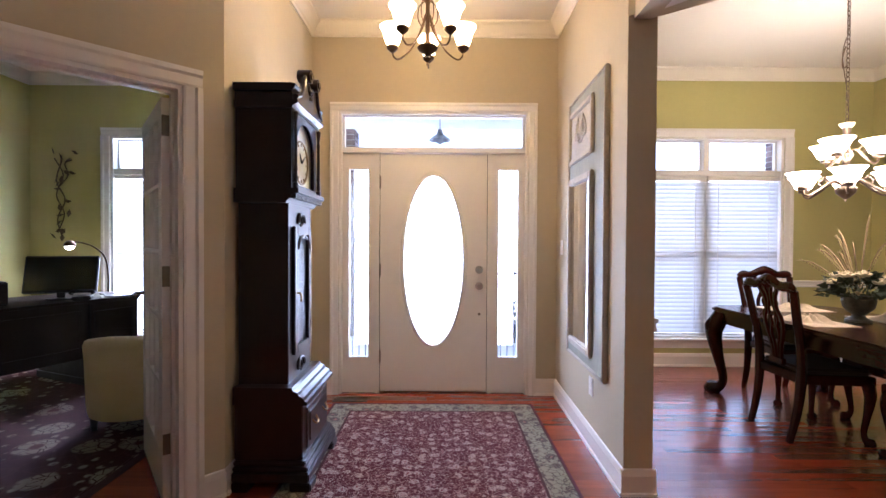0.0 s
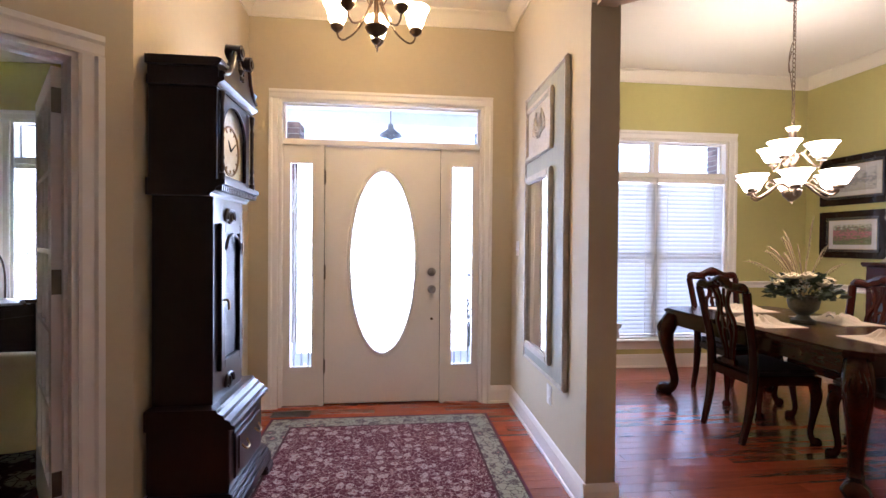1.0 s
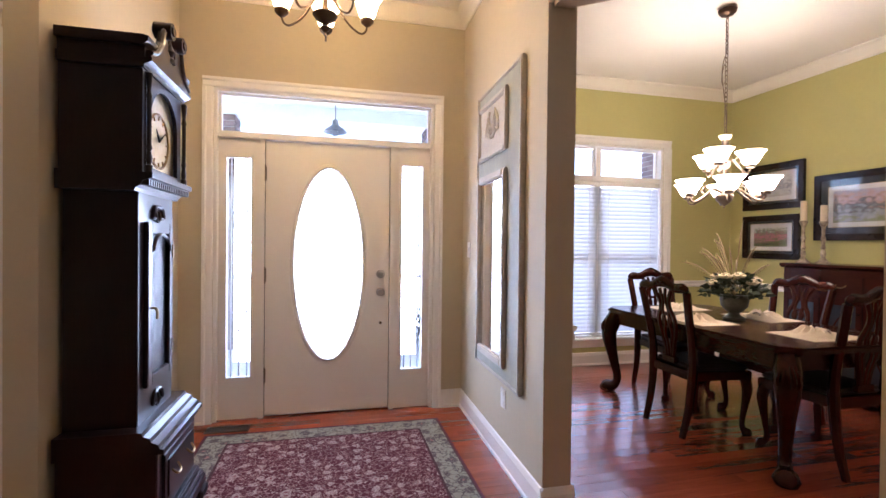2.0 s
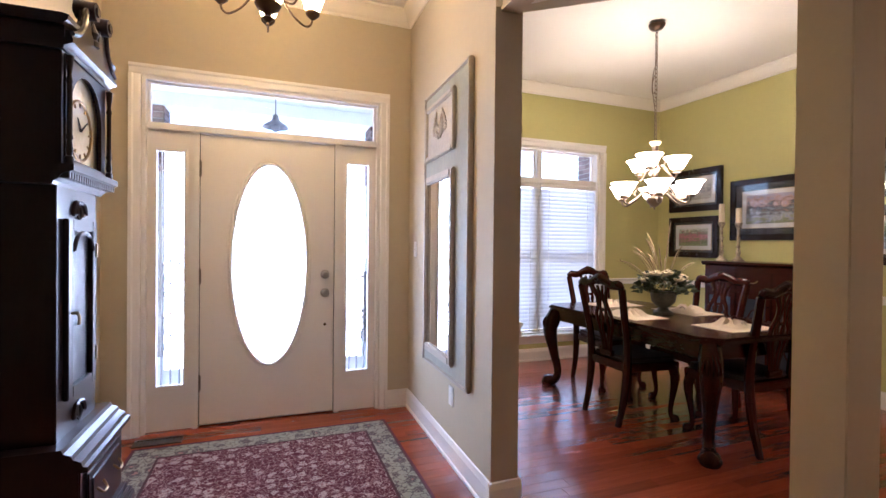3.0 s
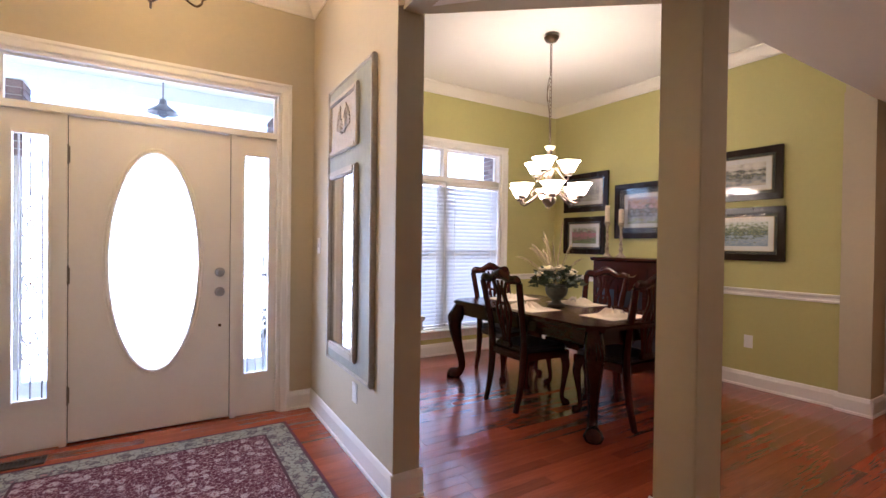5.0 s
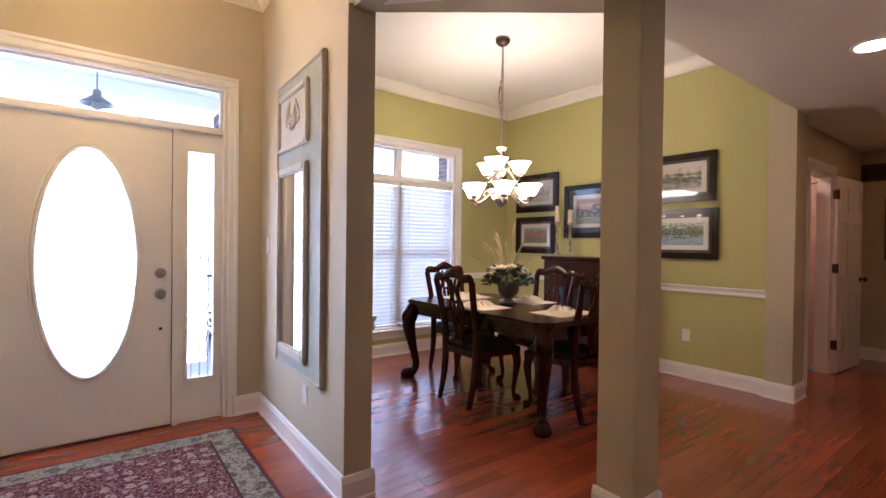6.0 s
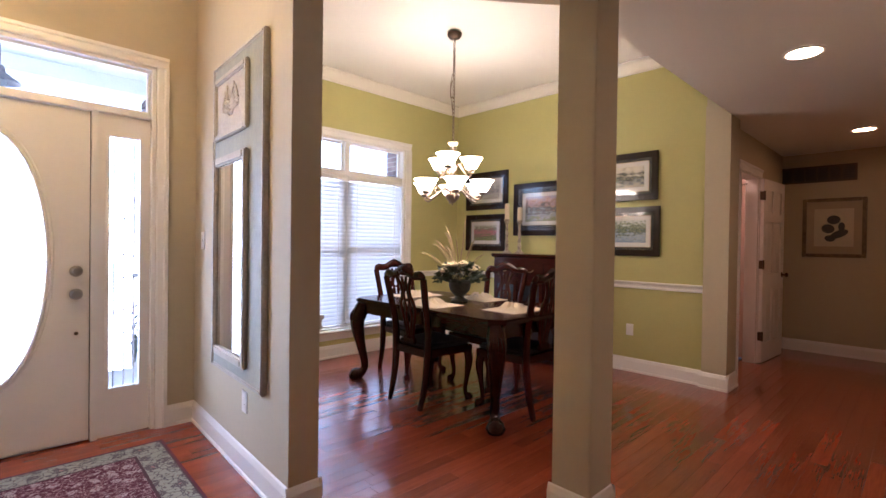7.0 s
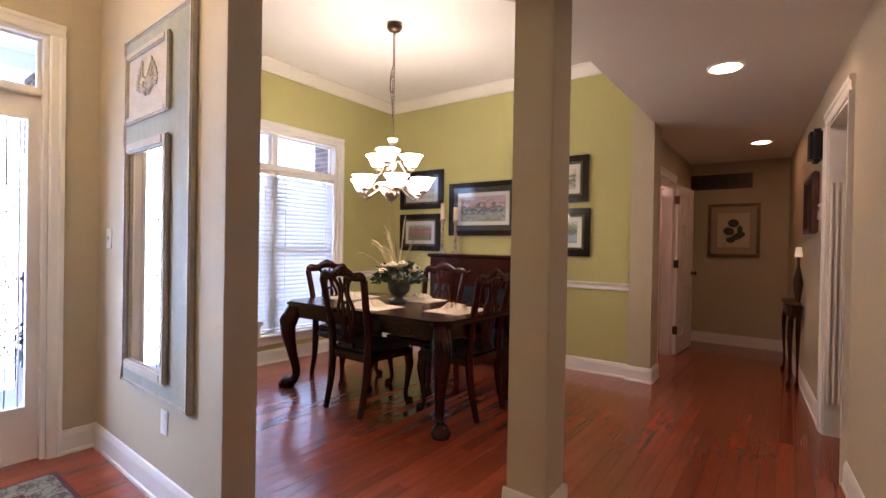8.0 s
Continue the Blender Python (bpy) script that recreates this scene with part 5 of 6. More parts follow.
lathe(bm, [(0, 0), (0.075, 0), (0.075, 0.015), (0.045, 0.03), (0.035, 0.05), (0.06, 0.07), (0.088, 0.10), (0.098, 0.15), (0.094, 0.165), (0.106, 0.175), (0.106, 0.188), (0.09, 0.19), (0.085, 0.16), (0, 0.15)], 28)
part("urn", bm, M_URN, t, smooth=True)
r = random.Random(11)
bm = bmesh.new()
for k in range(460):
    a, e = r.uniform(0, 6.283), r.uniform(-0.3, 1.3)
    d = r.uniform(0.09, 0.195)
    c = Vector((d * math.cos(a) * math.cos(e) * 1.05, d * math.sin(a) * math.cos(e) * 1.05, 0.205 + 0.75 * d * math.sin(e)))
    out = Vector((math.cos(a), math.sin(a), r.uniform(-0.5, 0.8))).normalized()
    side = out.orthogonal().normalized()
    side.rotate(Matrix.Rotation(r.uniform(0, 6.28), 3, out))
    nrm = out.cross(side)
    L2, w2 = r.uniform(0.035, 0.065), r.uniform(0.012, 0.02)
    v = [bm.verts.new(c + p) for p in (Vector(), out * L2 * 0.45 + side * w2 + nrm * 0.004, out * L2, out * L2 * 0.45 - side * w2 + nrm * 0.004)]
    bm.faces.new((v[0], v[1], v[2])), bm.faces.new((v[0], v[2], v[3]))
part("foliage", bm, M_LEAF, t, "dense dark green leaves")
for k in range(10):
    a, e = 2.4 * k, 0.15 + 0.95 * ((k * 7) % 10) / 10
    d = 0.17
    c = Vector((d * math.cos(a) * math.cos(e), d * math.sin(a) * math.cos(e), 0.215 + 0.85 * d * math.sin(e)))
    bm = bmesh.new()
    for ring, (rr, n) in enumerate(((0.007, 3), (0.019, 5), (0.031, 6))):
        for j in range(n):
            b = 2 * math.pi * j / n + ring
            p = c + Vector((rr * math.cos(b), rr * math.sin(b), -0.006 * ring + 0.008))
            bmesh.ops.create_icosphere(bm, subdivisions=1, radius=0.025, matrix=Matrix.Translation(p) @ Matrix.Rotation(b, 4, "Z") @ Matrix.Rotation(0.5 * ring, 4, "Y") @ Matrix.Diagonal((0.45, 0.9, 0.9, 1)))
    part("rose", bm, M_PETAL, t, smooth=True)
for k, (dx, dy, h, bend) in enumerate(((-0.13, 0.22, 0.30, 0.1), (-0.08, 0.12, 0.40, 0.12), (0.03, 0.22, 0.28, 0.1), (-0.16, 0.05, 0.26, 0.1), (0.12, 0.10, 0.25, 0.08), (-0.02, 0.16, 0.46, 0.02), (-0.05, 0.28, 0.34, 0.06), (0.05, -0.02, 0.55, 0.05), (0.10, -0.10, 0.36, 0.05), (-0.22, 0.30, 0.22, 0.08), (0.16, -0.16, 0.22, 0.05), (0.02, 0.08, 0.36, 0.03))):
    bm = bmesh.new()
    tube(bm, [(0, 0, 0.18), (dx * 0.3, dy * 0.3, 0.2 + h * 0.4), (dx * 0.7, dy * 0.7, 0.2 + h * 0.8 + bend * 0.3), (dx, dy, 0.2 + h)], [0.002, 0.003, 0.005, 0.0012], 6, n=5)
    for j in range(10):
        q = 0.45 + 0.05 * j
        for s in (-1, 1):
            p = Vector((dx * q, dy * q, 0.2 + h * q + bend * 0.3 * q))
            tip = p + Vector((s * 0.014, s * 0.009, 0.02))
            w = Vector((0.002, -0.003, 0))
            bm.faces.new([bm.verts.new(p - w), bm.verts.new(tip), bm.verts.new(p + w)])
    part("dried_reed", bm, M_REED, t, "pale dried reed spike")


# sideboard
M_DARKGLASS = mat("cabinet_glass", (0.03, 0.035, 0.045), 0.04, amount=0.2, coat=1.0)


def sideboard():
    t = on_east(thing("sideboard", pose(DX1 - 0.028, DY - 1.50, 0, 0, 0, 90), "dark mahogany sideboard with glazed doors against the green wall", "sideboard"))
    hw, d, h = 0.525, 0.44, 1.157
    bm = boxes((-hw + 0.02, hw - 0.02, 0.0, d - 0.03, 0.12, h - 0.04))
    part("body", bm, M_MAHOG, t, bevel=0.004)
    bm = bmesh.new()
    run(bm, [(0, 0), (d - 0.02, 0), (d - 0.005, 0.015), (d, 0.02), (d, 0.036), (d - 0.006, 0.04), (0, 0.04)], (-hw, 0, h - 0.04), (hw, 0, h - 0.04), (0, 1))
    part("top", bm, M_MAHOG, t)
    bm = boxes((-hw, hw, 0, d - 0.01, 0.06, 0.12))
    for x in (-hw, hw - 0.1):
        for y in (0, d - 0.11):
            box(bm, x, x + 0.1, y, y + 0.1, 0, 0.06)
    part("plinth", bm, M_MAHOG, t, bevel=0.005)
    for k, (a, b) in enumerate(((-hw + 0.03, -0.17), (-0.16, 0.16), (0.17, hw - 0.03))):
        for j in range(1):
            bm = bmesh.new()
            rect_frame(bm, a + 0.05, b - 0.05, 0.20, 0.82, 0.045, d - 0.03, d - 0.01)
            dr = part("cabinet_door", bm, M_MAHOG, t, bevel=0.004)
            part("pane", boxes((a + 0.05, b - 0.05, d - 0.026, d - 0.022, 0.20, 0.82)), M_DARKGLASS, dr, "dark reflecting glass")
            bm = bmesh.new()
            cx = (a + b) / 2
            tube(bm, [(a + 0.05, d - 0.018, 0.5), (cx, d - 0.016, 0.72), (b - 0.05, d - 0.018, 0.5)], 0.005, 6, n=5)
            tube(bm, [(a + 0.05, d - 0.018, 0.5), (cx, d - 0.016, 0.28), (b - 0.05, d - 0.018, 0.5)], 0.005, 6, n=5)
            part("lattice", bm, M_MAHOG, dr)
        bm = boxes((a, b, d - 0.03, d - 0.012, 0.90, 1.06))
        dw = part("drawer", bm, M_MAHOG, t, bevel=0.006)
        bm = bmesh.new()
        cx = (a + b) / 2
        tube(bm, [(cx - 0.04, d - 0.01, 0.99), (cx - 0.025, d + 0.012, 0.97), (cx + 0.025, d + 0.012, 0.97), (cx + 0.04, d - 0.01, 0.99)], 0.005, 6, n=4)
        part("pull", bm, M_BRASS, dw, "small brass pull", smooth=True)
    return t


sideboard()
M_CANDLEWOOD = mat("distressed_cream_wood", (0.50, 0.41, 0.28), 0.6, color2=(0.07, 0.04, 0.025), scale=26, fine=80, amount=0.95, bump=0.2)
M_WAX = mat("ivory_wax", (0.74, 0.62, 0.42), 0.5, amount=0.3)
for y, h, wax in ((DY - 1.008, 0.40, 0.19), (DY - 1.188, 0.385, 0.15)):
    t = on_east(thing("candlestick", pose(DX1 - 0.22, y, 1.157), "turned distressed wooden candlestick with an ivory candle", "candlestick", "candlesticks on the sideboard"))
    bm = bmesh.new()
    lathe(bm, [(0, 0), (0.055, 0), (0.055, 0.012), (0.04, 0.02), (0.03, 0.035), (0.018, 0.05), (0.016, 0.06), (0.024, 0.08), (0.02, 0.11), (0.013, 0.13), (0.022, 0.14), (0.022, 0.15), (0.013, 0.16), (0.016, h * 0.55), (0.022, h * 0.6), (0.013, h * 0.65),
               (0.014, h * 0.85), (0.024, h * 0.9), (0.034, h * 0.97), (0.036, h), (0, h)], 18)
    part("stick", bm, M_CANDLEWOOD, t, smooth=True)
    bm = bmesh.new()
    lathe(bm, [(0, h), (0.027, h), (0.027, h + wax - 0.01), (0.024, h + wax - 0.002), (0.006, h + wax - 0.008), (0, h + wax)], 16)
    part("candle", bm, M_WAX, t, smooth=True)

# framed prints
M_PFRAME = mat("black_brown_frame", (0.012, 0.007, 0.006), 0.22, color2=(0.03, 0.013, 0.009), scale=14, amount=0.7, spec=0.3)
M_PMATTE = mat("dark_matte_board", (0.012, 0.010, 0.013), 0.4, amount=0.3, coat=0.1, spec=0.3)
M_PWHITE = mat("white_matte_board", (0.56, 0.54, 0.52), 0.5, amount=0.2, coat=0.25)
M_GILT = mat("gilt_fillet", (0.45, 0.34, 0.18), 0.35, 0.8, amount=0.4)


def print_material(name, bands, scale=3.0):
    """A landscape print under glass: colours from bottom to top, broken up by noise. Runs over generated height."""
    m = bpy.data.materials.new(name)
    m.use_nodes = True
    nt = m.node_tree
    b = nt.nodes["Principled BSDF"]
    b.inputs["Roughness"].default_value, b.inputs["Coat Weight"].default_value, b.inputs["Coat Roughness"].default_value = 0.5, 0.4, 0.02
    tc = nt.nodes.new("ShaderNodeTexCoord")
    sep = nt.nodes.new("ShaderNodeSeparateXYZ")
    nt.links.new(tc.outputs["Generated"], sep.inputs["Vector"])
    nz = nt.nodes.new("ShaderNodeTexNoise")
    nz.inputs["Scale"].default_value, nz.inputs["Detail"].default_value = scale * 2.2, 9
    nt.links.new(tc.outputs["Generated"], nz.inputs["Vector"])
    ad = nt.nodes.new("ShaderNodeMath")
    ad.operation = "MULTIPLY_ADD"
    ad.inputs[1].default_value = 1.5
    nt.links.new(nz.outputs["Fac"], ad.inputs[0])
    nt.links.new(sep.outputs["Z"], ad.inputs[2])
    sb = nt.nodes.new("ShaderNodeMath")
    sb.operation = "SUBTRACT"
    sb.inputs[1].default_value = 0.75
    nt.links.new(ad.outputs["Value"], sb.inputs[0])
    ramp = nt.nodes.new("ShaderNodeValToRGB")
    el = ramp.color_ramp.elements
    for k, col in enumerate(bands):
        e = el[k] if k < 2 else el.new(k / (len(bands) - 1))
        e.position, e.color = k / (len(bands) - 1), (*col, 1)
    nt.links.new(sb.outputs["Value"], ramp.inputs["Fac"])
    nt.links.new(ramp.outputs["Color"], b.inputs["Base Color"])
    return m


P_LAKE = print_material("lake_print", [(0.38, 0.34, 0.28), (0.20, 0.21, 0.22), (0.03, 0.035, 0.03), (0.46, 0.42, 0.36), (0.56, 0.52, 0.44)])
P_GARDEN = print_material("garden_print", [(0.16, 0.18, 0.07), (0.06, 0.10, 0.03), (0.42, 0.12, 0.18), (0.08, 0.10, 0.05), (0.46, 0.46, 0.40)], 5)
P_SHORE = print_material("shore_print", [(0.18, 0.20, 0.10), (0.28, 0.30, 0.34), (0.06, 0.06, 0.07), (0.44, 0.28, 0.26), (0.34, 0.32, 0.42)], 4)
P_POND = print_material("pond_print", [(0.16, 0.22, 0.30), (0.26, 0.32, 0.38), (0.04, 0.06, 0.03), (0.14, 0.17, 0.10), (0.46, 0.48, 0.46)], 5)
P_HOUSE = print_material("house_print", [(0.36, 0.34, 0.30), (0.42, 0.40, 0.38), (0.20, 0.20, 0.22), (0.46, 0.46, 0.46), (0.5, 0.5, 0.5)], 4)


M_PGLASS = glass("picture_glass")
M_PGLASS.node_tree.nodes["Principled BSDF"].inputs["IOR"].default_value = 1.45


def framed_print(m, w, h, image, label, matte=0.092, rim=0.06, white=0.042, group="framed prints on the green wall"):
    """In its own xz plane, facing -y, centred."""
    t = thing("framed_print", m, label, "picture", group)
    x, z = w / 2, h / 2
    bm = bmesh.new()
    rect_frame(bm, -x + rim, x - rim, -z + rim, z - rim, rim, -0.028, 0)
    rect_frame(bm, -x + 0.018, x - 0.018, -z + 0.018, z - 0.018, 0.016, -0.036, -0.02)
    rect_frame(bm, -x + rim - 0.002, x - rim + 0.002, -z + rim - 0.002, z - rim + 0.002, 0.009, -0.034, -0.02)
    part("frame", bm, M_PFRAME, t, bevel=0.004)
    part("matte_board", boxes((-x + rim, x - rim, -0.012, -0.004, -z + rim, z - rim)), M_PMATTE, t, "dark matte board")
    i = matte
    bm = bmesh.new()
    rect_frame(bm, -x + i, x - i, -z + i, z - i, 0.004, -0.0145, -0.012)
    part("fillet", bm, M_GILT, t)
    part("inner_matte", boxes((-x + i, x - i, -0.0135, -0.012, -z + i, z - i)), M_PWHITE, t, "pale inner matte board")
    part("picture", boxes((-x + i + white, x - i - white, -0.015, -0.0135, -z + i + white, z - i - white)), image, t, "muted landscape print")
    pane = part("pane", boxes((-x + rim + 0.001, x - rim - 0.001, -0.022, -0.020, -z + rim + 0.001, z - rim - 0.001)), M_PGLASS, t, "clear reflecting glass")
    pane.visible_shadow = False
    return t


EASTFACE = DX1 - 0.001
for along, z, w, h, image, label, matte in ((0.525, 1.948, 0.68, 0.485, P_HOUSE, "dark framed print of a pale house with a reflecting glass", 0.092),
                                            (0.508, 1.410, 0.64, 0.468, P_GARDEN, "dark framed print of a blooming garden", 0.092),
                                            (1.425, 1.683, 0.93, 0.625, P_SHORE, "large dark framed print of a pink shoreline", 0.125),
                                            (2.295, 1.954, 0.71, 0.478, P_LAKE, "dark framed print of a misty lake", 0.092),
                                            (2.320, 1.408, 0.71, 0.490, P_POND, "dark framed print of a blue pond", 0.092)):
    on_east(framed_print(pose(EASTFACE, DY - along, z, 0, 0, -90), w, h, image, label, matte))

# dining chandelier
CX, CY = 2.94, 3.357
t = thing("dining_chandelier", pose(CX, CY, 1.59), "champagne metal two-tier chandelier with nine glowing glass shades", "chandelier")
bm = bmesh.new()
lathe(bm, [(0, 0), (0.007, 0.006), (0.005, 0.018), (0.025, 0.03), (0.055, 0.06), (0.062, 0.09), (0.06, 0.1), (0.03, 0.11), (0.018, 0.13), (0.022, 0.2), (0.03, 0.24), (0.02, 0.28), (0.035, 0.31), (0.045, 0.33), (0.02, 0.36), (0.014, 0.42), (0.022, 0.46), (0.022, 0.5), (0.028, 0.515), (0.018, 0.525), (0.008, 0.545), (0, 0.55)], 24)
part("body", bm, M_PEWTER, t, smooth=True)
bm = bmesh.new()
chain(bm, 0, 0, 0.545, 1.455)
tube(bm, [(0.01, 0, 0.54), (0.004, 0.006, 0.75), (-0.03, 0.01, 1.0), (-0.012, 0.012, 1.12), (0.006, 0.006, 1.2), (0.0, 0.008, 1.45)], 0.003, 5, n=5)
tube(bm, [(-0.004, 0.0, 0.95), (-0.035, 0.0, 0.93), (-0.04, 0, 1.0), (-0.02, 0, 1.08)], 0.004, 5, n=4)
part("chain", bm, M_PEWTER, t)
bm = bmesh.new()
lathe(bm, [(0.01, 1.44), (0.045, 1.45), (0.062, 1.472), (0.064, 1.489), (0, 1.49)], 20)
part("canopy", bm, M_BRONZE, t, smooth=True)
bm = bmesh.new()
lathe(bm, [(0.0, 0.505), (0.018, 0.508), (0.034, 0.522), (0.046, 0.545), (0.043, 0.549), (0.030, 0.53), (0.0, 0.522)], 18)
part("top_cup", bm, M_PETAL, t, "small white glass cup at the top of the stem", smooth=True)
bowl = shade_mesh([(0.03, 0.0), (0.048, 0.010), (0.066, 0.044), (0.080, 0.074), (0.098, 0.094), (0.102, 0.098)], M_SHADE2)
for n, R, z0, zc, turn in ((6, 0.272, 0.085, 0.10, 51), (3, 0.168, 0.30, 0.315, 91)):
    for k in range(n):
        a = 2 * math.pi * k / n + radians(turn)
        c, s = math.cos(a), math.sin(a)
        bm = bmesh.new()
        tube(bm, [(r_ * c, r_ * s, z) for r_, z in ((0.02, z0 + 0.03), (R * 0.3, z0 + 0.06), (R * 0.6, z0 + 0.0), (R * 0.85, zc - 0.055), (R * 0.98, zc - 0.04), (R, zc - 0.01))], [0.008, 0.009, 0.009, 0.008, 0.008, 0.008], 8, n=5)
        tube(bm, [(r_ * c, r_ * s, z) for r_, z in ((R * 0.35, z0 + 0.05), (R * 0.5, z0 + 0.085), (R * 0.62, z0 + 0.06), (R * 0.55, z0 + 0.035))], 0.005, 6, n=4)
        arm = part("arm", bm, M_PEWTER, t, smooth=True)
        bm = bmesh.new()
        lathe(bm, [(0, zc - 0.02), (0.03, zc - 0.015), (0.034, zc), (0.03, zc + 0.012), (0, zc + 0.014)], 16, (R * c, R * s, 0))
        part("cup", bm, M_PEWTER, arm, smooth=True)
        sh = new("shade", bowl)
        sh.parent = arm
        sh.matrix_basis = pose(R * c, R * s, zc + 0.008)
        tagged(sh, "glowing white glass bowl shade")

# ---- the hall's things ----
M_CAN = glow("lit_recessed_lamp", (1.0, 0.64, 0.34), 24.0)
M_CAN_DIM = glow("dim_recessed_lamp", (1.0, 0.52, 0.22), 7.0)
for x, y, lens in ((3.545, 1.025, M_CAN), (6.11, 0.94, M_CAN_DIM)):
    t = thing("recessed_light", pose(x, y, HALL_Z - 0.004), "round recessed ceiling light, switched on", "ceiling light", "recessed lights in the hall")
    bm = bmesh.new()
    lathe(bm, [(0.085, 0.003), (0.105, 0.003), (0.105, -0.003), (0.098, -0.007), (0.085, -0.004), (0.085, 0.003)], 28)
    part("trim_ring", bm, M_TRIM, t, smooth=True)
    bm = bmesh.new()
    lathe(bm, [(0, -0.001), (0.086, -0.001), (0.086, 0.002), (0, 0.002)], 28)
    part("lens", bm, lens, t, "glowing lens")

# picture at the end of the hall: a pale board with plain dark shapes
t = thing("framed_picture", pose(HX - 0.001, 1.272, 1.513, 0, 0, -90) @ Matrix.Diagonal((1.03, 1, 1.05, 1)), "gilt and black framed picture of dark rounded shapes on cream", "picture")
M_BLACKGILT = mat("black_gilt_frame", (0.05, 0.035, 0.02), 0.3, 0.4, color2=(0.28, 0.20, 0.09), scale=20, amount=0.7)
M_TANMAT = mat("tan_matte_board", (0.40, 0.31, 0.20), 0.4, amount=0.3, coat=0.6)
M_CREAMART = mat("cream_art_paper", (0.62, 0.52, 0.34), 0.4, color2=(0.45, 0.42, 0.26), scale=7, amount=0.7, coat=0.6)
M_INK = mat("black_ink", (0.02, 0.02, 0.02), 0.4, amount=0.4, coat=0.6)
bm = bmesh.new()
rect_frame(bm, -0.245, 0.245, -0.295, 0.295, 0.04, -0.03, 0)
part("frame", bm, M_BLACKGILT, t, bevel=0.006)
part("matte_board", boxes((-0.245, 0.245, -0.014, -0.002, -0.295, 0.295)), M_TANMAT, t)
part("picture", boxes((-0.175, 0.175, -0.016, -0.014, -0.21, 0.215)), M_CREAMART, t, "cream sheet with dark rounded shapes")
for x, z, rx, rz, a in ((0.0, 0.09, 0.06, 0.05, 0), (-0.05, -0.01, 0.06, 0.05, 20), (0.05, -0.07, 0.085, 0.04, -25), (-0.03, -0.12, 0.05, 0.035, 10), (0.07, 0.01, 0.03, 0.05, 0)):
    bm = bmesh.new()
    bmesh.ops.create_circle(bm, cap_ends=True, segments=24, radius=1, matrix=Matrix.Translation((x, -0.0165, z)) @ Matrix.Rotation(radians(a), 4, "Y") @ Matrix.Rotation(radians(90), 4, "X") @ Matrix.Diagonal((rx, rz, 1, 1)))
    part("dark_shape", bm, M_INK, t)

t = thing("return_vent", pose(HX - 0.001, 1.44, 2.163, 0, 0, -90) @ Matrix.Diagonal((1.08, 1, 0.93, 1)), "dark slotted return air vent high on the wall", "vent")
bm = bmesh.new()
rect_frame(bm, -0.32, 0.32, -0.085, 0.085, 0.022, -0.014, 0)
part("frame", bm, M_REG, t, bevel=0.003)
# flat black sheet painted in for the shade of the duct behind
part("recess", boxes((-0.32, 0.32, -0.004, -0.001, -0.085, 0.085)), M_BLACK, t)
for k in range(1, 6):
    x = -0.32 + 0.64 * k / 6
    part("divider", boxes((x - 0.008, x + 0.008, -0.012, -0.004, -0.085, 0.085)), M_REG, t)
for k in range(6):
    z = -0.072 + k * 0.029
    part("slat", boxes((-0.32, 0.32, -0.010, -0.004, z - 0.004, z + 0.004)), M_REG, t)

setting("end_door_casing", boxes((HX - 0.022, HX - 0.001, 0.54, 0.645, 0.001, 2.13)), M_TRIM, "white door casing at the end of the hall", "trim", 0.004)

# console table with a small lamp
t = on_south(thing("console_table", pose(5.78, HY0 + 0.018, 0) @ Matrix.Diagonal((1, 0.62, 1, 1)), "dark carved console table against the hall wall", "table"))
bm = bmesh.new()
prism(bm, [(-0.42, 0), (0.42, 0), (0.38, 0.14), (0.25, 0.19), (-0.25, 0.19), (-0.38, 0.14)], 0.735, 0.76)
part("tabletop", bm, M_MAHOG, t, bevel=0.005)
bm = bmesh.new()
prism(bm, [(-0.38, 0.01), (0.38, 0.01), (0.35, 0.125), (0.23, 0.165), (-0.23, 0.165), (-0.35, 0.125)], 0.64, 0.735)
part("apron", bm, M_MAHOG, t, bevel=0.004)
for s in (-1, 1):
    for y, dy in ((0.04, 0.1), (0.13, 0.5)):
        bm = bmesh.new()
        cabriole(bm, s * 0.33, y, 0.66, s * 0.5, dy, 0.75)
        part("leg", bm, M_MAHOG, t, smooth=True)
t = on_south(thing("table_lamp", pose(5.46, HY0 + 0.05, 0.76), "small dark table lamp with a lit cream shade", "lamp"))
bm = bmesh.new()
lathe(bm, [(0, 0), (0.032, 0), (0.032, 0.015), (0.02, 0.03), (0.028, 0.1), (0.04, 0.2), (0.02, 0.32), (0.012, 0.36), (0.012, 0.44), (0, 0.44)], 18)
part("base", bm, M_BRONZE, t, smooth=True)
bm = bmesh.new()
lathe(bm, [(0.032, 0.44), (0.022, 0.53), (0.020, 0.53), (0.030, 0.44), (0.032, 0.44)], 24)
part("shade", bm, glow("lit_cream_shade", (1.0, 0.60, 0.25), 0.07), t, "glowing cream shade", smooth=True)

M_REDWOOD = mat("dark_red_frame", (0.06, 0.018, 0.016), 0.35, color2=(0.12, 0.05, 0.045), scale=16, amount=0.7, coat=0.3)
t = on_south(thing("wall_plaque", pose(4.93, HY0 + 0.001, 1.63, 0, 0, 180), "dark red framed panel hanging on the hall wall", "picture"))
bm = bmesh.new()
rect_frame(bm, -0.25, 0.25, -0.19, 0.19, 0.05, -0.045, 0)
part("frame", bm, M_REDWOOD, t, bevel=0.01)
part("panel", boxes((-0.25, 0.25, -0.02, -0.002, -0.19, 0.19)), M_PMATTE, t)
t = on_south(thing("wall_speaker", pose(4.50, HY0 + 0.001, 2.03, 0, 0, 180), "small black speaker box high on the wall", "speaker"))
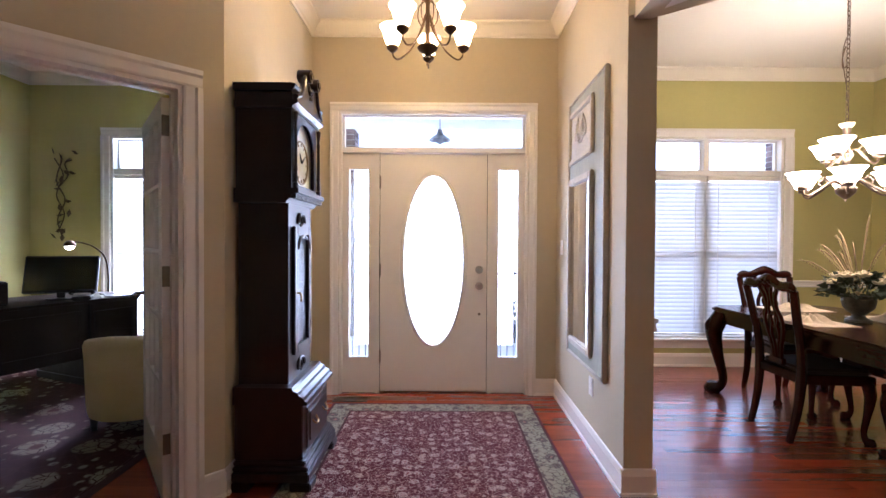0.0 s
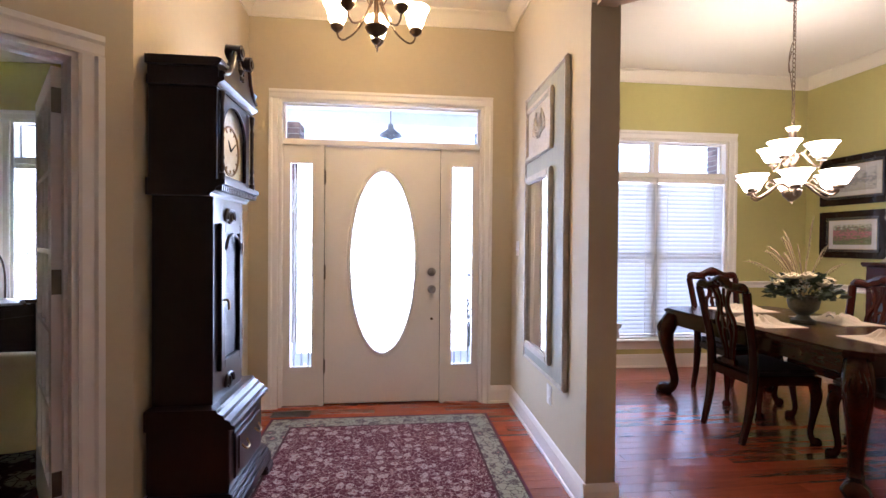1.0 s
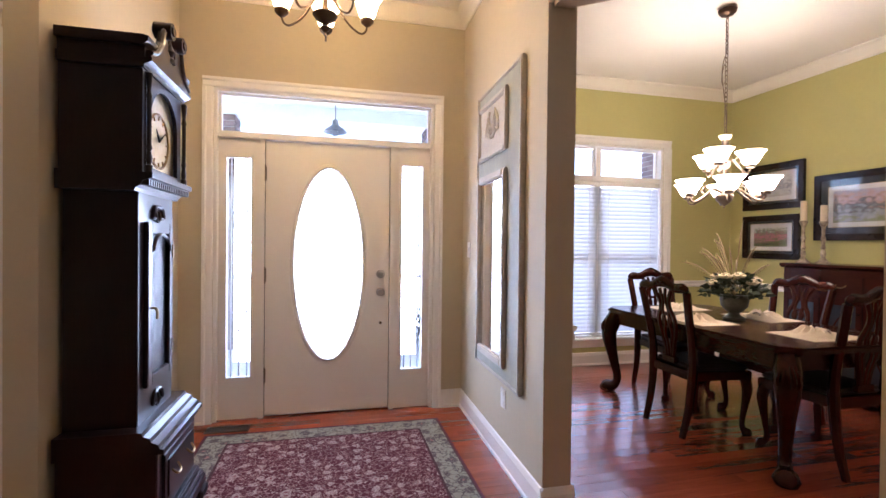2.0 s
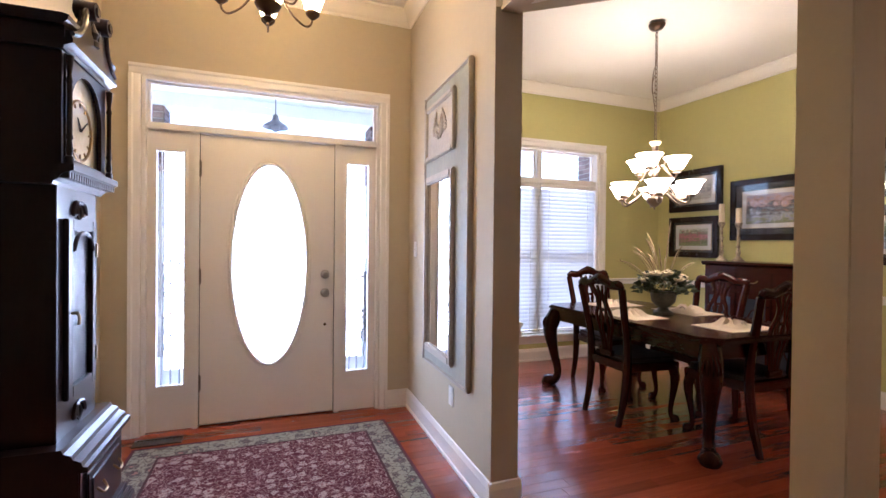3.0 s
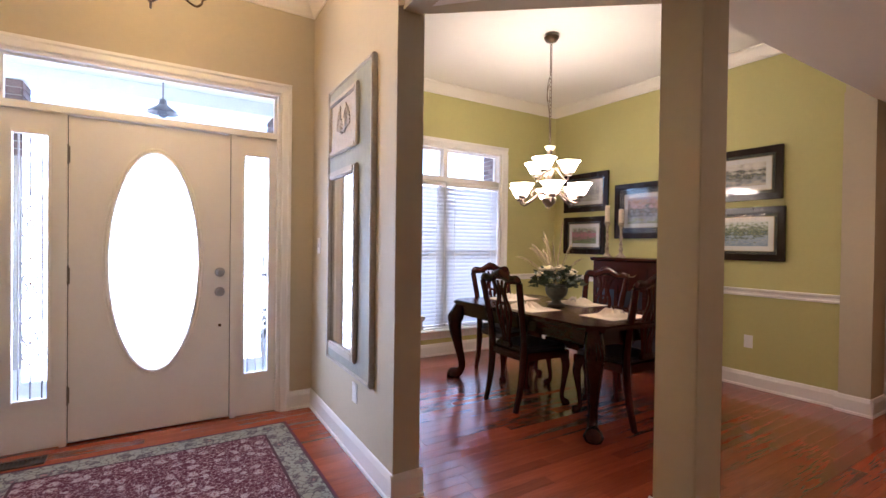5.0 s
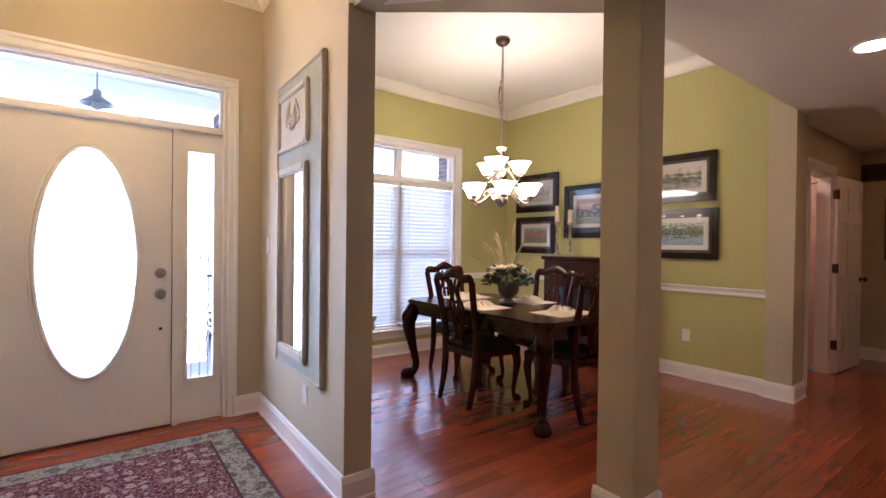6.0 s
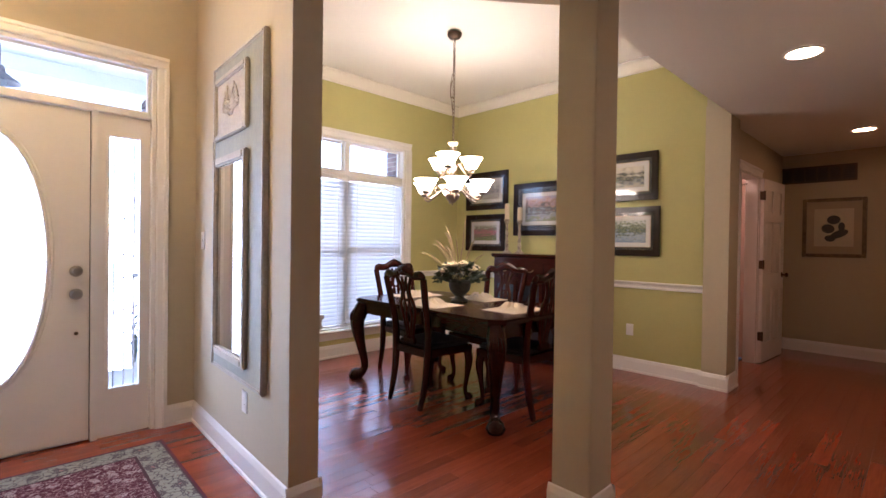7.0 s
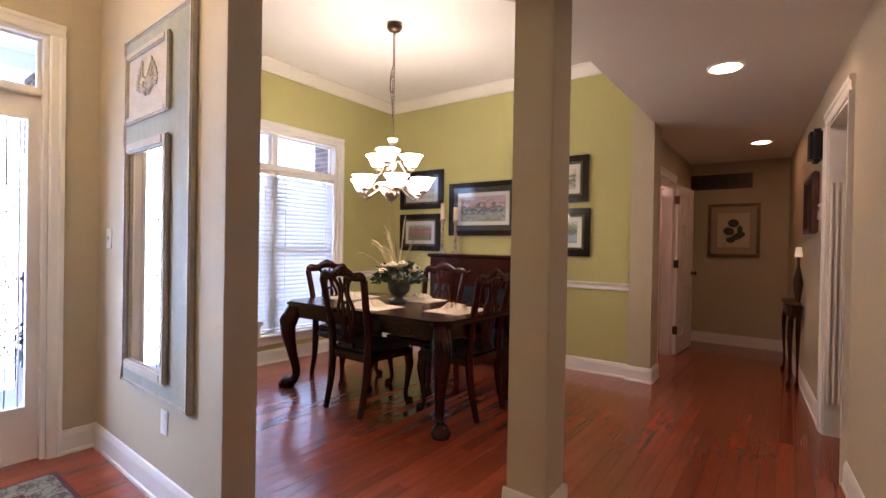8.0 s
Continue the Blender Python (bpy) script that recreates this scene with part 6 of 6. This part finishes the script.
part("cabinet", boxes((-0.085, 0.085, -0.08, 0, -0.12, 0.12)), M_BLACK, t, bevel=0.02)
part("grille", boxes((-0.07, 0.07, -0.084, -0.079, -0.10, 0.10)), M_SEAT, t, "dark cloth grille", bevel=0.002)
t = on_south(thing("thermostat", pose(4.46, HY0 + 0.001, 1.545, 0, 0, 180), "white thermostat on the hall wall", "thermostat"))
part("case", boxes((-0.055, 0.055, -0.022, 0, -0.06, 0.06)), M_PLATE, t, bevel=0.005)
part("display", boxes((-0.03, 0.03, -0.0235, -0.0215, 0.005, 0.035)), M_DARKGLASS, t)

M_REDCLOTH = mat("rust_red_cloth", (0.30, 0.06, 0.03), 0.9, amount=0.6, bump=0.2)
t = thing("hanging_cloth", pose(5.97, 1.955, 0.16), "narrow rust red cloth hanging beside the doorway", "curtain")
bm = bmesh.new()
for k in range(4):
    tube(bm, [(0.012 * k, 0.01 * (k % 2), 0.0), (0.012 * k, 0.012 * (k % 2), 0.9), (0.012 * k, 0.01 * (k % 2), 1.78)], 0.012, 8)
part("cloth", bm, M_REDCLOTH, t, smooth=True)
bm = bmesh.new()
tube(bm, [(-0.02, 0.005, 1.78), (0.06, 0.005, 1.78)], 0.006, 6)
tube(bm, [(0.02, 0.005, 1.78), (0.02, -0.085, 1.80)], 0.006, 6)
part("hook", bm, M_BRONZE, t)

# the side room's lamp, whose light falls on its pink walls and the jamb
t = thing("ceiling_light", pose(5.65, 2.45, HALL_Z), "lit frosted ceiling lamp of the side room", "ceiling light")
bm = bmesh.new()
lathe(bm, [(0, 0), (0.13, 0), (0.13, -0.02), (0.12, -0.025), (0, -0.025)], 24)
part("rim", bm, M_TRIM, t, smooth=True)
bm = bmesh.new()
lathe(bm, [(0.115, -0.025), (0.105, -0.055), (0.07, -0.085), (0, -0.1)], 24)
part("bowl", bm, glow("lit_frosted_bowl", (1.0, 0.66, 0.40), 11.0), t, "glowing frosted bowl", smooth=True)

# ---- the office's things ----
M_DESK = mat("black_brown_desk_wood", (0.020, 0.011, 0.008), 0.5, color2=(0.011, 0.006, 0.005), scale=4, amount=0.7, spec=0.2, bump=0.03)
M_SCREEN = mat("dark_glossy_screen", (0.01, 0.012, 0.016), 0.08, amount=0.2, coat=0.5)
M_BLACKPL = mat("black_plastic", (0.015, 0.015, 0.016), 0.4, amount=0.3)
M_CREAMCLOTH = mat("cream_upholstery", (0.60, 0.48, 0.27), 0.85, color2=(0.52, 0.40, 0.21), scale=5, fine=120, amount=0.6, bump=0.25, bump_scale=200)
M_OFFRUG = rug_material("dark_burgundy_leaf_weave", (0.035, 0.008, 0.007), (0.22, 0.17, 0.12), (0.06, 0.012, 0.01), (0.05, 0.014, 0.012), 7)
rug(-4.05, -1.65, 1.9, 4.7, "dark burgundy office rug with pale leaves", M_OFFRUG, M_OFFRUG, M_RUGLINE, M_RUGLINE, (0.03, 0.05, 0.06, 0.07))

t = thing("desk", pose(-2.81, 4.56, 0.008, 0, 0, -112.1), "black-brown panelled executive desk", "desk")
LD, DD = 1.75, 0.80
bm = bmesh.new()
box(bm, -0.02, LD, -DD, 0.02, 0.745, 0.765)
box(bm, -0.01, LD - 0.01, -DD + 0.01, 0.01, 0.725, 0.745)
part("desktop", bm, M_DESK, t, bevel=0.005)
for a, b in ((0.0, 0.42), (LD - 0.44, LD - 0.02)):
    pd = part("pedestal", boxes((a, b, -DD + 0.03, 0.0, 0.06, 0.725)), M_DESK, t, bevel=0.003)
    part("plinth", boxes((a - 0.01, b + 0.01, -DD + 0.02, 0.01, 0.0, 0.06)), M_DESK, pd)
    bm = bmesh.new()
    rect_frame(bm, a + 0.07, b - 0.07, 0.17, 0.62, 0.04, 0.0, 0.012)
    part("raised_moulding", bm, M_DESK, pd, bevel=0.003)
    bm = boxes((a - 0.008 if a == 0 else b, a if a == 0 else b + 0.008, -DD + 0.12, -0.12, 0.14, 0.65))
    part("side_panel", bm, M_DESK, pd, bevel=0.003)
part("modesty_panel", boxes((0.42, LD - 0.44, -0.06, -0.03, 0.25, 0.725)), M_DESK, t)
bm = bmesh.new()
rect_frame(bm, 0.50, LD - 0.52, 0.35, 0.64, 0.03, -0.03, -0.02)
part("panel_moulding", bm, M_DESK, t, bevel=0.003)
DT = 0.773

t = thing("computer_monitor", pose(-3.23, 4.18, DT, 0, 0, 22), "black flat computer monitor on the desk", "monitor")
bm = bmesh.new()
lathe(bm, [(0, 0), (0.11, 0), (0.11, 0.008), (0.03, 0.016), (0, 0.017)], 24, (0, 0, 0), 0.75)
part("foot", bm, M_BLACKPL, t, smooth=True)
part("neck", boxes((-0.03, 0.03, -0.012, 0.012, 0.01, 0.14)), M_BLACKPL, t, bevel=0.004)
bm = boxes((-0.265, 0.265, -0.022, 0.022, 0.055, 0.385))
bmesh.ops.rotate(bm, verts=bm.verts, cent=(0, 0, 0.1), matrix=Matrix.Rotation(radians(-16), 3, "X"))
hs = part("housing", bm, M_BLACKPL, t, bevel=0.006)
bm = boxes((-0.25, 0.25, -0.025, -0.022, 0.075, 0.37))
bmesh.ops.rotate(bm, verts=bm.verts, cent=(0, 0, 0.1), matrix=Matrix.Rotation(radians(-16), 3, "X"))
part("screen", bm, M_SCREEN, hs, "dark reflecting screen")

t = thing("desk_lamp", pose(-3.12, 4.60, DT), "slim dark gooseneck desk lamp, switched on", "lamp")
bm = bmesh.new()
lathe(bm, [(0, 0), (0.07, 0), (0.07, 0.01), (0.02, 0.022), (0, 0.024)], 20)
part("base", bm, M_BRONZE, t, smooth=True)
bm = bmesh.new()
tube(bm, [(0, 0, 0.015), (0.0, 0, 0.2), (-0.03, -0.005, 0.36), (-0.12, -0.03, 0.46), (-0.23, -0.06, 0.50), (-0.29, -0.08, 0.50)], 0.008, 8, n=5)
part("neck", bm, M_BRONZE, t, smooth=True)
bm = bmesh.new()
lathe(bm, [(0.05, -0.03), (0.045, 0.0), (0.025, 0.025), (0.0, 0.03), (0.02, 0.02), (0.04, 0.0), (0.047, -0.03), (0.05, -0.03)], 18, (-0.30, -0.085, 0.49))
hd = part("lamp_head", bm, M_BRONZE, t, smooth=True)
bm = bmesh.new()
bmesh.ops.create_uvsphere(bm, u_segments=16, v_segments=10, radius=0.036, matrix=Matrix.Translation((-0.30, -0.09, 0.465)))
part("bulb", bm, glow("lit_bulb", (1.0, 0.85, 0.6), 16.0), hd, "glowing bulb", smooth=True)

t = thing("desk_phone", pose(-3.02, 4.15, DT, 0, 0, 30), "small dark desk telephone", "telephone")
bm = bmesh.new()
prism(bm, [(-0.07, -0.08), (0.07, -0.08), (0.07, 0.08), (-0.07, 0.08)], 0, 0.035)
part("base", bm, M_BLACKPL, t, bevel=0.01)
bm = bmesh.new()
tube(bm, [(-0.08, 0, 0.05), (-0.06, 0, 0.075), (0.06, 0, 0.075), (0.08, 0, 0.05)], [0.022, 0.016, 0.016, 0.022], 8, n=4)
part("handset", bm, M_BLACKPL, t, smooth=True)
t = thing("desk_speaker", pose(-3.36, 3.75, DT, 0, 0, 60), "small dark desk speaker", "speaker")
part("cabinet", boxes((-0.04, 0.04, -0.05, 0.05, 0, 0.19)), M_BLACKPL, t, bevel=0.008)
part("grille", boxes((-0.032, 0.032, -0.053, -0.049, 0.02, 0.17)), M_SEAT, t)
t = thing("paper_stack", pose(-2.93, 4.42, DT, 0, 0, 40), "short stack of papers on the desk", "papers")
for k in range(3):
    bm = boxes((-0.1 + 0.01 * k, 0.1 + 0.01 * k, -0.14, 0.14, 0.006 * k, 0.006 * k + 0.005))
    part("sheet_bundle", bm, M_PWHITE if k < 2 else M_PMATTE, t)

# armchair seen from behind
t = thing("armchair", pose(-2.04, 3.46, 0.008, 0, 0, 8), "cream upholstered tub armchair", "armchair")
bm = bmesh.new()
n = 26
inner, outer = [], []
for k in range(n + 1):
    a = math.pi + math.pi * k / n
    sx, sy = 0.34, 0.36
    outer.append((sx * math.cos(a), sy * math.sin(a)))
    inner.append((0.23 * math.cos(a), 0.25 * math.sin(a)))
levels = [(0.10, 0.94), (0.16, 0.97), (0.48, 1.0), (0.59, 1.02), (0.635, 0.99), (0.65, 0.93)]
rings = []
for z, f in levels:
    drop = [max(0, z - 0.5) * 0.5 * (1 - abs(math.sin(math.pi + math.pi * k / n))) for k in range(n + 1)]
    rings.append([bm.verts.new((x * f, y * f, z - d)) for (x, y), d in zip(outer, drop)])
for z, f in ((0.65, 1.12), (0.61, 1.02), (0.45, 1.0), (0.10, 1.0)):
    drop = [max(0, z - 0.5) * 0.5 * (1 - abs(math.sin(math.pi + math.pi * k / n))) for k in range(n + 1)]
    rings.append([bm.verts.new((x * f, y * f, z - d)) for (x, y), d in zip(inner, drop)])
for p, q in zip(rings, rings[1:] + rings[:1]):
    for k in range(n):
        bm.faces.new((p[k], p[k + 1], q[k + 1], q[k]))
bm.faces.new([r[0] for r in rings]), bm.faces.new([r[-1] for r in rings][::-1])
part("back", bm, M_CREAMCLOTH, t, smooth=True)
bm = bmesh.new()
prism(bm, [(-0.24, -0.2), (0.24, -0.2), (0.25, 0.3), (-0.25, 0.3)], 0.10, 0.30)
part("seat_base", bm, M_CREAMCLOTH, t, bevel=0.02)
bm = bmesh.new()
prism(bm, [(-0.23, -0.19), (0.23, -0.19), (0.24, 0.31), (-0.24, 0.31)], 0.305, 0.43)
part("seat_cushion", bm, M_CREAMCLOTH, t, bevel=0.035)
for x, y in ((-0.22, -0.2), (0.22, -0.2), (-0.22, 0.25), (0.22, 0.25)):
    bm = bmesh.new()
    lathe(bm, [(0, 0), (0.018, 0), (0.026, 0.1), (0, 0.101)], 10, (x, y, 0))
    part("leg", bm, M_DESK, t, "short dark wooden leg")

# metal vine on the wall
M_VINE = mat("rusty_green_metal", (0.14, 0.11, 0.06), 0.5, 0.6, color2=(0.08, 0.06, 0.04), amount=0.7)
t = thing("wall_sculpture", pose(-3.93, OY - 0.004, 1.32), "twisted metal vine sculpture on the green wall", "wall art")
r = random.Random(3)
for k, pts in enumerate(([(0.02, 0), (-0.02, 0.2), (0.05, 0.4), (-0.03, 0.6), (0.02, 0.82)], [(-0.03, 0.05), (0.05, 0.25), (-0.04, 0.45), (0.04, 0.66), (-0.06, 0.84)], [(0.0, 0.55), (0.09, 0.66), (0.05, 0.78), (0.13, 0.82)])):
    bm = bmesh.new()
    tube(bm, [(x, -0.02 - 0.01 * (i % 2), z) for i, (x, z) in enumerate(pts)], 0.007, 6, n=6)
    st = part("stem", bm, M_VINE, t, smooth=True)
    for j in range(7):
        q = pts[min(len(pts) - 1, j % len(pts))]
        a = r.uniform(0, 6.28)
        c = Vector((q[0] + r.uniform(-0.05, 0.05), -0.03, q[1] + r.uniform(-0.05, 0.08)))
        o, s = Vector((math.cos(a), 0, math.sin(a))), Vector((-math.sin(a), -0.3, math.cos(a)))
        bm = bmesh.new()
        v = [bm.verts.new(c + p) for p in (o * -0.045, s * 0.018 + Vector((0, -0.006, 0)), o * 0.045, s * -0.018 + Vector((0, 0.006, 0)))]
        bm.faces.new(v)
        part("leaf", bm, M_VINE, st)

# ---- on the porch ----
t = thing("porch_lamp", pose(0.085, 5.5, 2.47), "grey metal pendant lamp under the porch ceiling", "lamp")
M_PEWTERDARK = mat("grey_galvanised_metal", (0.22, 0.23, 0.24), 0.45, 0.7, amount=0.4)
bm = bmesh.new()
lathe(bm, [(0.13, 0.0), (0.125, 0.012), (0.06, 0.06), (0.035, 0.08), (0.03, 0.12), (0.015, 0.135), (0, 0.136), (0.025, 0.08), (0.055, 0.055), (0.118, 0.008), (0.13, 0.0)], 24)
part("shade", bm, M_PEWTERDARK, t, smooth=True)
bm = bmesh.new()
tube(bm, [(0, 0, 0.13), (0, 0, 0.545)], 0.006, 6)
part("stem", bm, M_PEWTERDARK, t)
bm = bmesh.new()
lathe(bm, [(0, 0.54), (0.05, 0.55), (0.06, 0.579), (0, 0.58)], 16)
part("canopy", bm, M_PEWTERDARK, t, smooth=True)
bm = bmesh.new()
lathe(bm, [(0, -0.05), (0.035, -0.03), (0.045, 0.0), (0.03, 0.03), (0, 0.04)], 14)
part("glass_globe", bm, glass("lamp_glass", 0.1), t, smooth=True)


def brick_column(x, y):
    t = thing("porch_column", pose(x, y, -0.03), "weathered grey-brown brick porch column", "column", "brick porch columns")
    part("core", boxes((-0.165, 0.165, -0.165, 0.165, 0, 2.885)), mat("pale_mortar", (0.35, 0.33, 0.30), 0.9, amount=0.5, bump=0.3), t)
    bm = boxes((0.0, 0.205, 0.0, 0.012, 0.0, 0.062))
    me = finish(bm, "brick", M_BRICK)
    for k in range(28, 38):
        z = 0.004 + k * 0.076
        for side in range(4):
            rot = Matrix.Rotation(side * math.pi / 2, 4, "Z")
            for j in range(2):
                xs = -0.175 + j * 0.215 if (k + side) % 2 else -0.175 + j * 0.13
                b = new("brick", me)
                b.parent = t
                sc = 0.125 / 0.205 if ((k + side) % 2 and j == 1) or (not (k + side) % 2 and j == 0) else 1.0
                b.matrix_basis = rot @ Matrix.Translation((xs, -0.177, z)) @ Matrix.Diagonal((sc, 1, 1, 1))
    return t


for x in (-1.28, 1.45, 5.02):
    brick_column(x, 6.72)

M_IRON = mat("painted_iron", (0.24, 0.24, 0.24), 0.5, 0.5, amount=0.4)
for x0, x1 in ((-3.4, -1.41), (-1.05, -0.72), (0.80, 1.28), (1.64, 4.84), (5.20, 6.4)):
    t = thing("porch_railing", pose((x0 + x1) / 2, 6.72, -0.03), "slim dark metal porch railing with thin balusters", "railing", "porch railings")
    h = (x1 - x0) / 2
    part("top_rail", boxes((-h, h, -0.02, 0.02, 0.86, 0.9)), M_IRON, t)
    part("bottom_rail", boxes((-h, h, -0.015, 0.015, 0.08, 0.11)), M_IRON, t)
    for x in (-h, h - 0.04):
        part("post", boxes((x, x + 0.04, -0.02, 0.02, 0, 0.95)), M_IRON, t)
    me = finish(boxes((-0.008, 0.008, -0.008, 0.008, 0.1, 0.87)), "baluster", M_IRON)
    for k in range(1, int(2 * h / 0.11)):
        b = new("baluster", me)
        b.parent = t
        b.matrix_basis = pose(-h + k * 0.11, 0, 0)

t = thing("potted_plant", pose(1.02, 6.25, -0.03), "small potted plant with dark green leaves on the porch", "plant")
bm = bmesh.new()
lathe(bm, [(0, 0), (0.10, 0), (0.14, 0.24), (0.15, 0.26), (0.13, 0.26), (0.12, 0.22), (0, 0.22)], 20)
part("pot", bm, M_URN, t, smooth=True)
bm = bmesh.new()
r = random.Random(8)
for k in range(160):
    a, e, d = r.uniform(0, 6.283), r.uniform(0, 1.5), r.uniform(0.08, 0.26)
    c = Vector((d * math.cos(a) * math.cos(e), d * math.sin(a) * math.cos(e), 0.26 + 1.5 * d * math.sin(e)))
    o = Vector((math.cos(a), math.sin(a), 0.6)).normalized()
    s = o.orthogonal().normalized() * 0.016
    v = [bm.verts.new(c + p) for p in (o * -0.03, s, o * 0.04, -s)]
    bm.faces.new(v)
part("foliage", bm, M_LEAF, t)

# ---- hardwood planks ----
PW = 0.083


def plank_profile():
    """Half-millimetre cupped top with eased edges: (across, up) pairs."""
    h = PW / 2 - 0.0002
    return [(-h, -0.016), (-h, -0.0007), (-h + 0.001, 0.0), (-h * 0.4, -0.0005), (h * 0.4, -0.0005), (h - 0.001, 0.0), (h, -0.0007), (h, -0.016)]


def plank_mesh(length):
    bm = bmesh.new()
    pr = plank_profile()
    ends = [[bm.verts.new((x, p, q)) for p, q in pr] for x in (0.0005, length - 0.0005)]
    for i in range(len(pr) - 1):
        bm.faces.new((ends[0][i], ends[1][i], ends[1][i + 1], ends[0][i + 1]))
    bm.faces.new(ends[0]), bm.faces.new(ends[1][::-1])
    return finish(bm, "plank", M_PLANK)


PLANK_MESHES = {}
rp = random.Random(5)
rest_v, rest_f = [], []
made = 0


def plank_spans(y):
    """The stretches of x that have floor at this y."""
    if y < 0.24:
        return [(DEND.x - 0.05, 1.05)] + ([(2.42, 5.06)] if y > -1.5 else [])
    if y < 0.95:
        return [(DEND.x - 0.05, HX)]
    if y < 3.24:
        return [(OX0, HX)] if y < HY1 + 0.1 else [(OX0, 6.1)]
    return [(OX0, DX1 + 0.14)] if y < 4.1 else [(OX0, FX0 - 0.08), (DX0 - 0.08, DX1 + 0.14)]


y = -2.98
while y < 5.06:
    for xs0, xs1 in plank_spans(y):
        xa = xs0 - rp.random() * 0.5
        while xa < xs1:
            ln = rp.choice((0.55, 0.75, 0.95, 1.15, 1.4))
            whole = xa > xs0 and xa + ln < xs1
            near = xa + ln > -1.0 and xa < 4.4 and 1.45 < y < 4.9 and not (-0.6 < xa and xa + ln < 0.7 and y < 3.7)
            if whole and near and made < 300:
                if ln not in PLANK_MESHES:
                    PLANK_MESHES[ln] = plank_mesh(ln)
                p = new("plank", PLANK_MESHES[ln])
                p.parent = floor_base
                p.matrix_basis = pose(xa, y, 0)
                made += 1
            else:
                b0 = len(rest_v)
                pr = plank_profile()
                rest_v += [(px, y + p, q) for px in (max(xa, xs0) + 0.0005, min(xa + ln, xs1) - 0.0005) for p, q in pr]
                m = len(pr)
                rest_f += [(b0 + i, b0 + m + i, b0 + m + i + 1, b0 + i + 1) for i in range(m - 1)]
            xa += ln
    y += PW
me = bpy.data.meshes.new("plank_field")
me.from_pydata(rest_v, [], rest_f)
me.materials.append(M_PLANK)
field_ob = new("plank_field", me)
field_ob.parent = floor_base
tagged(field_ob, "", "", "", "stuff")
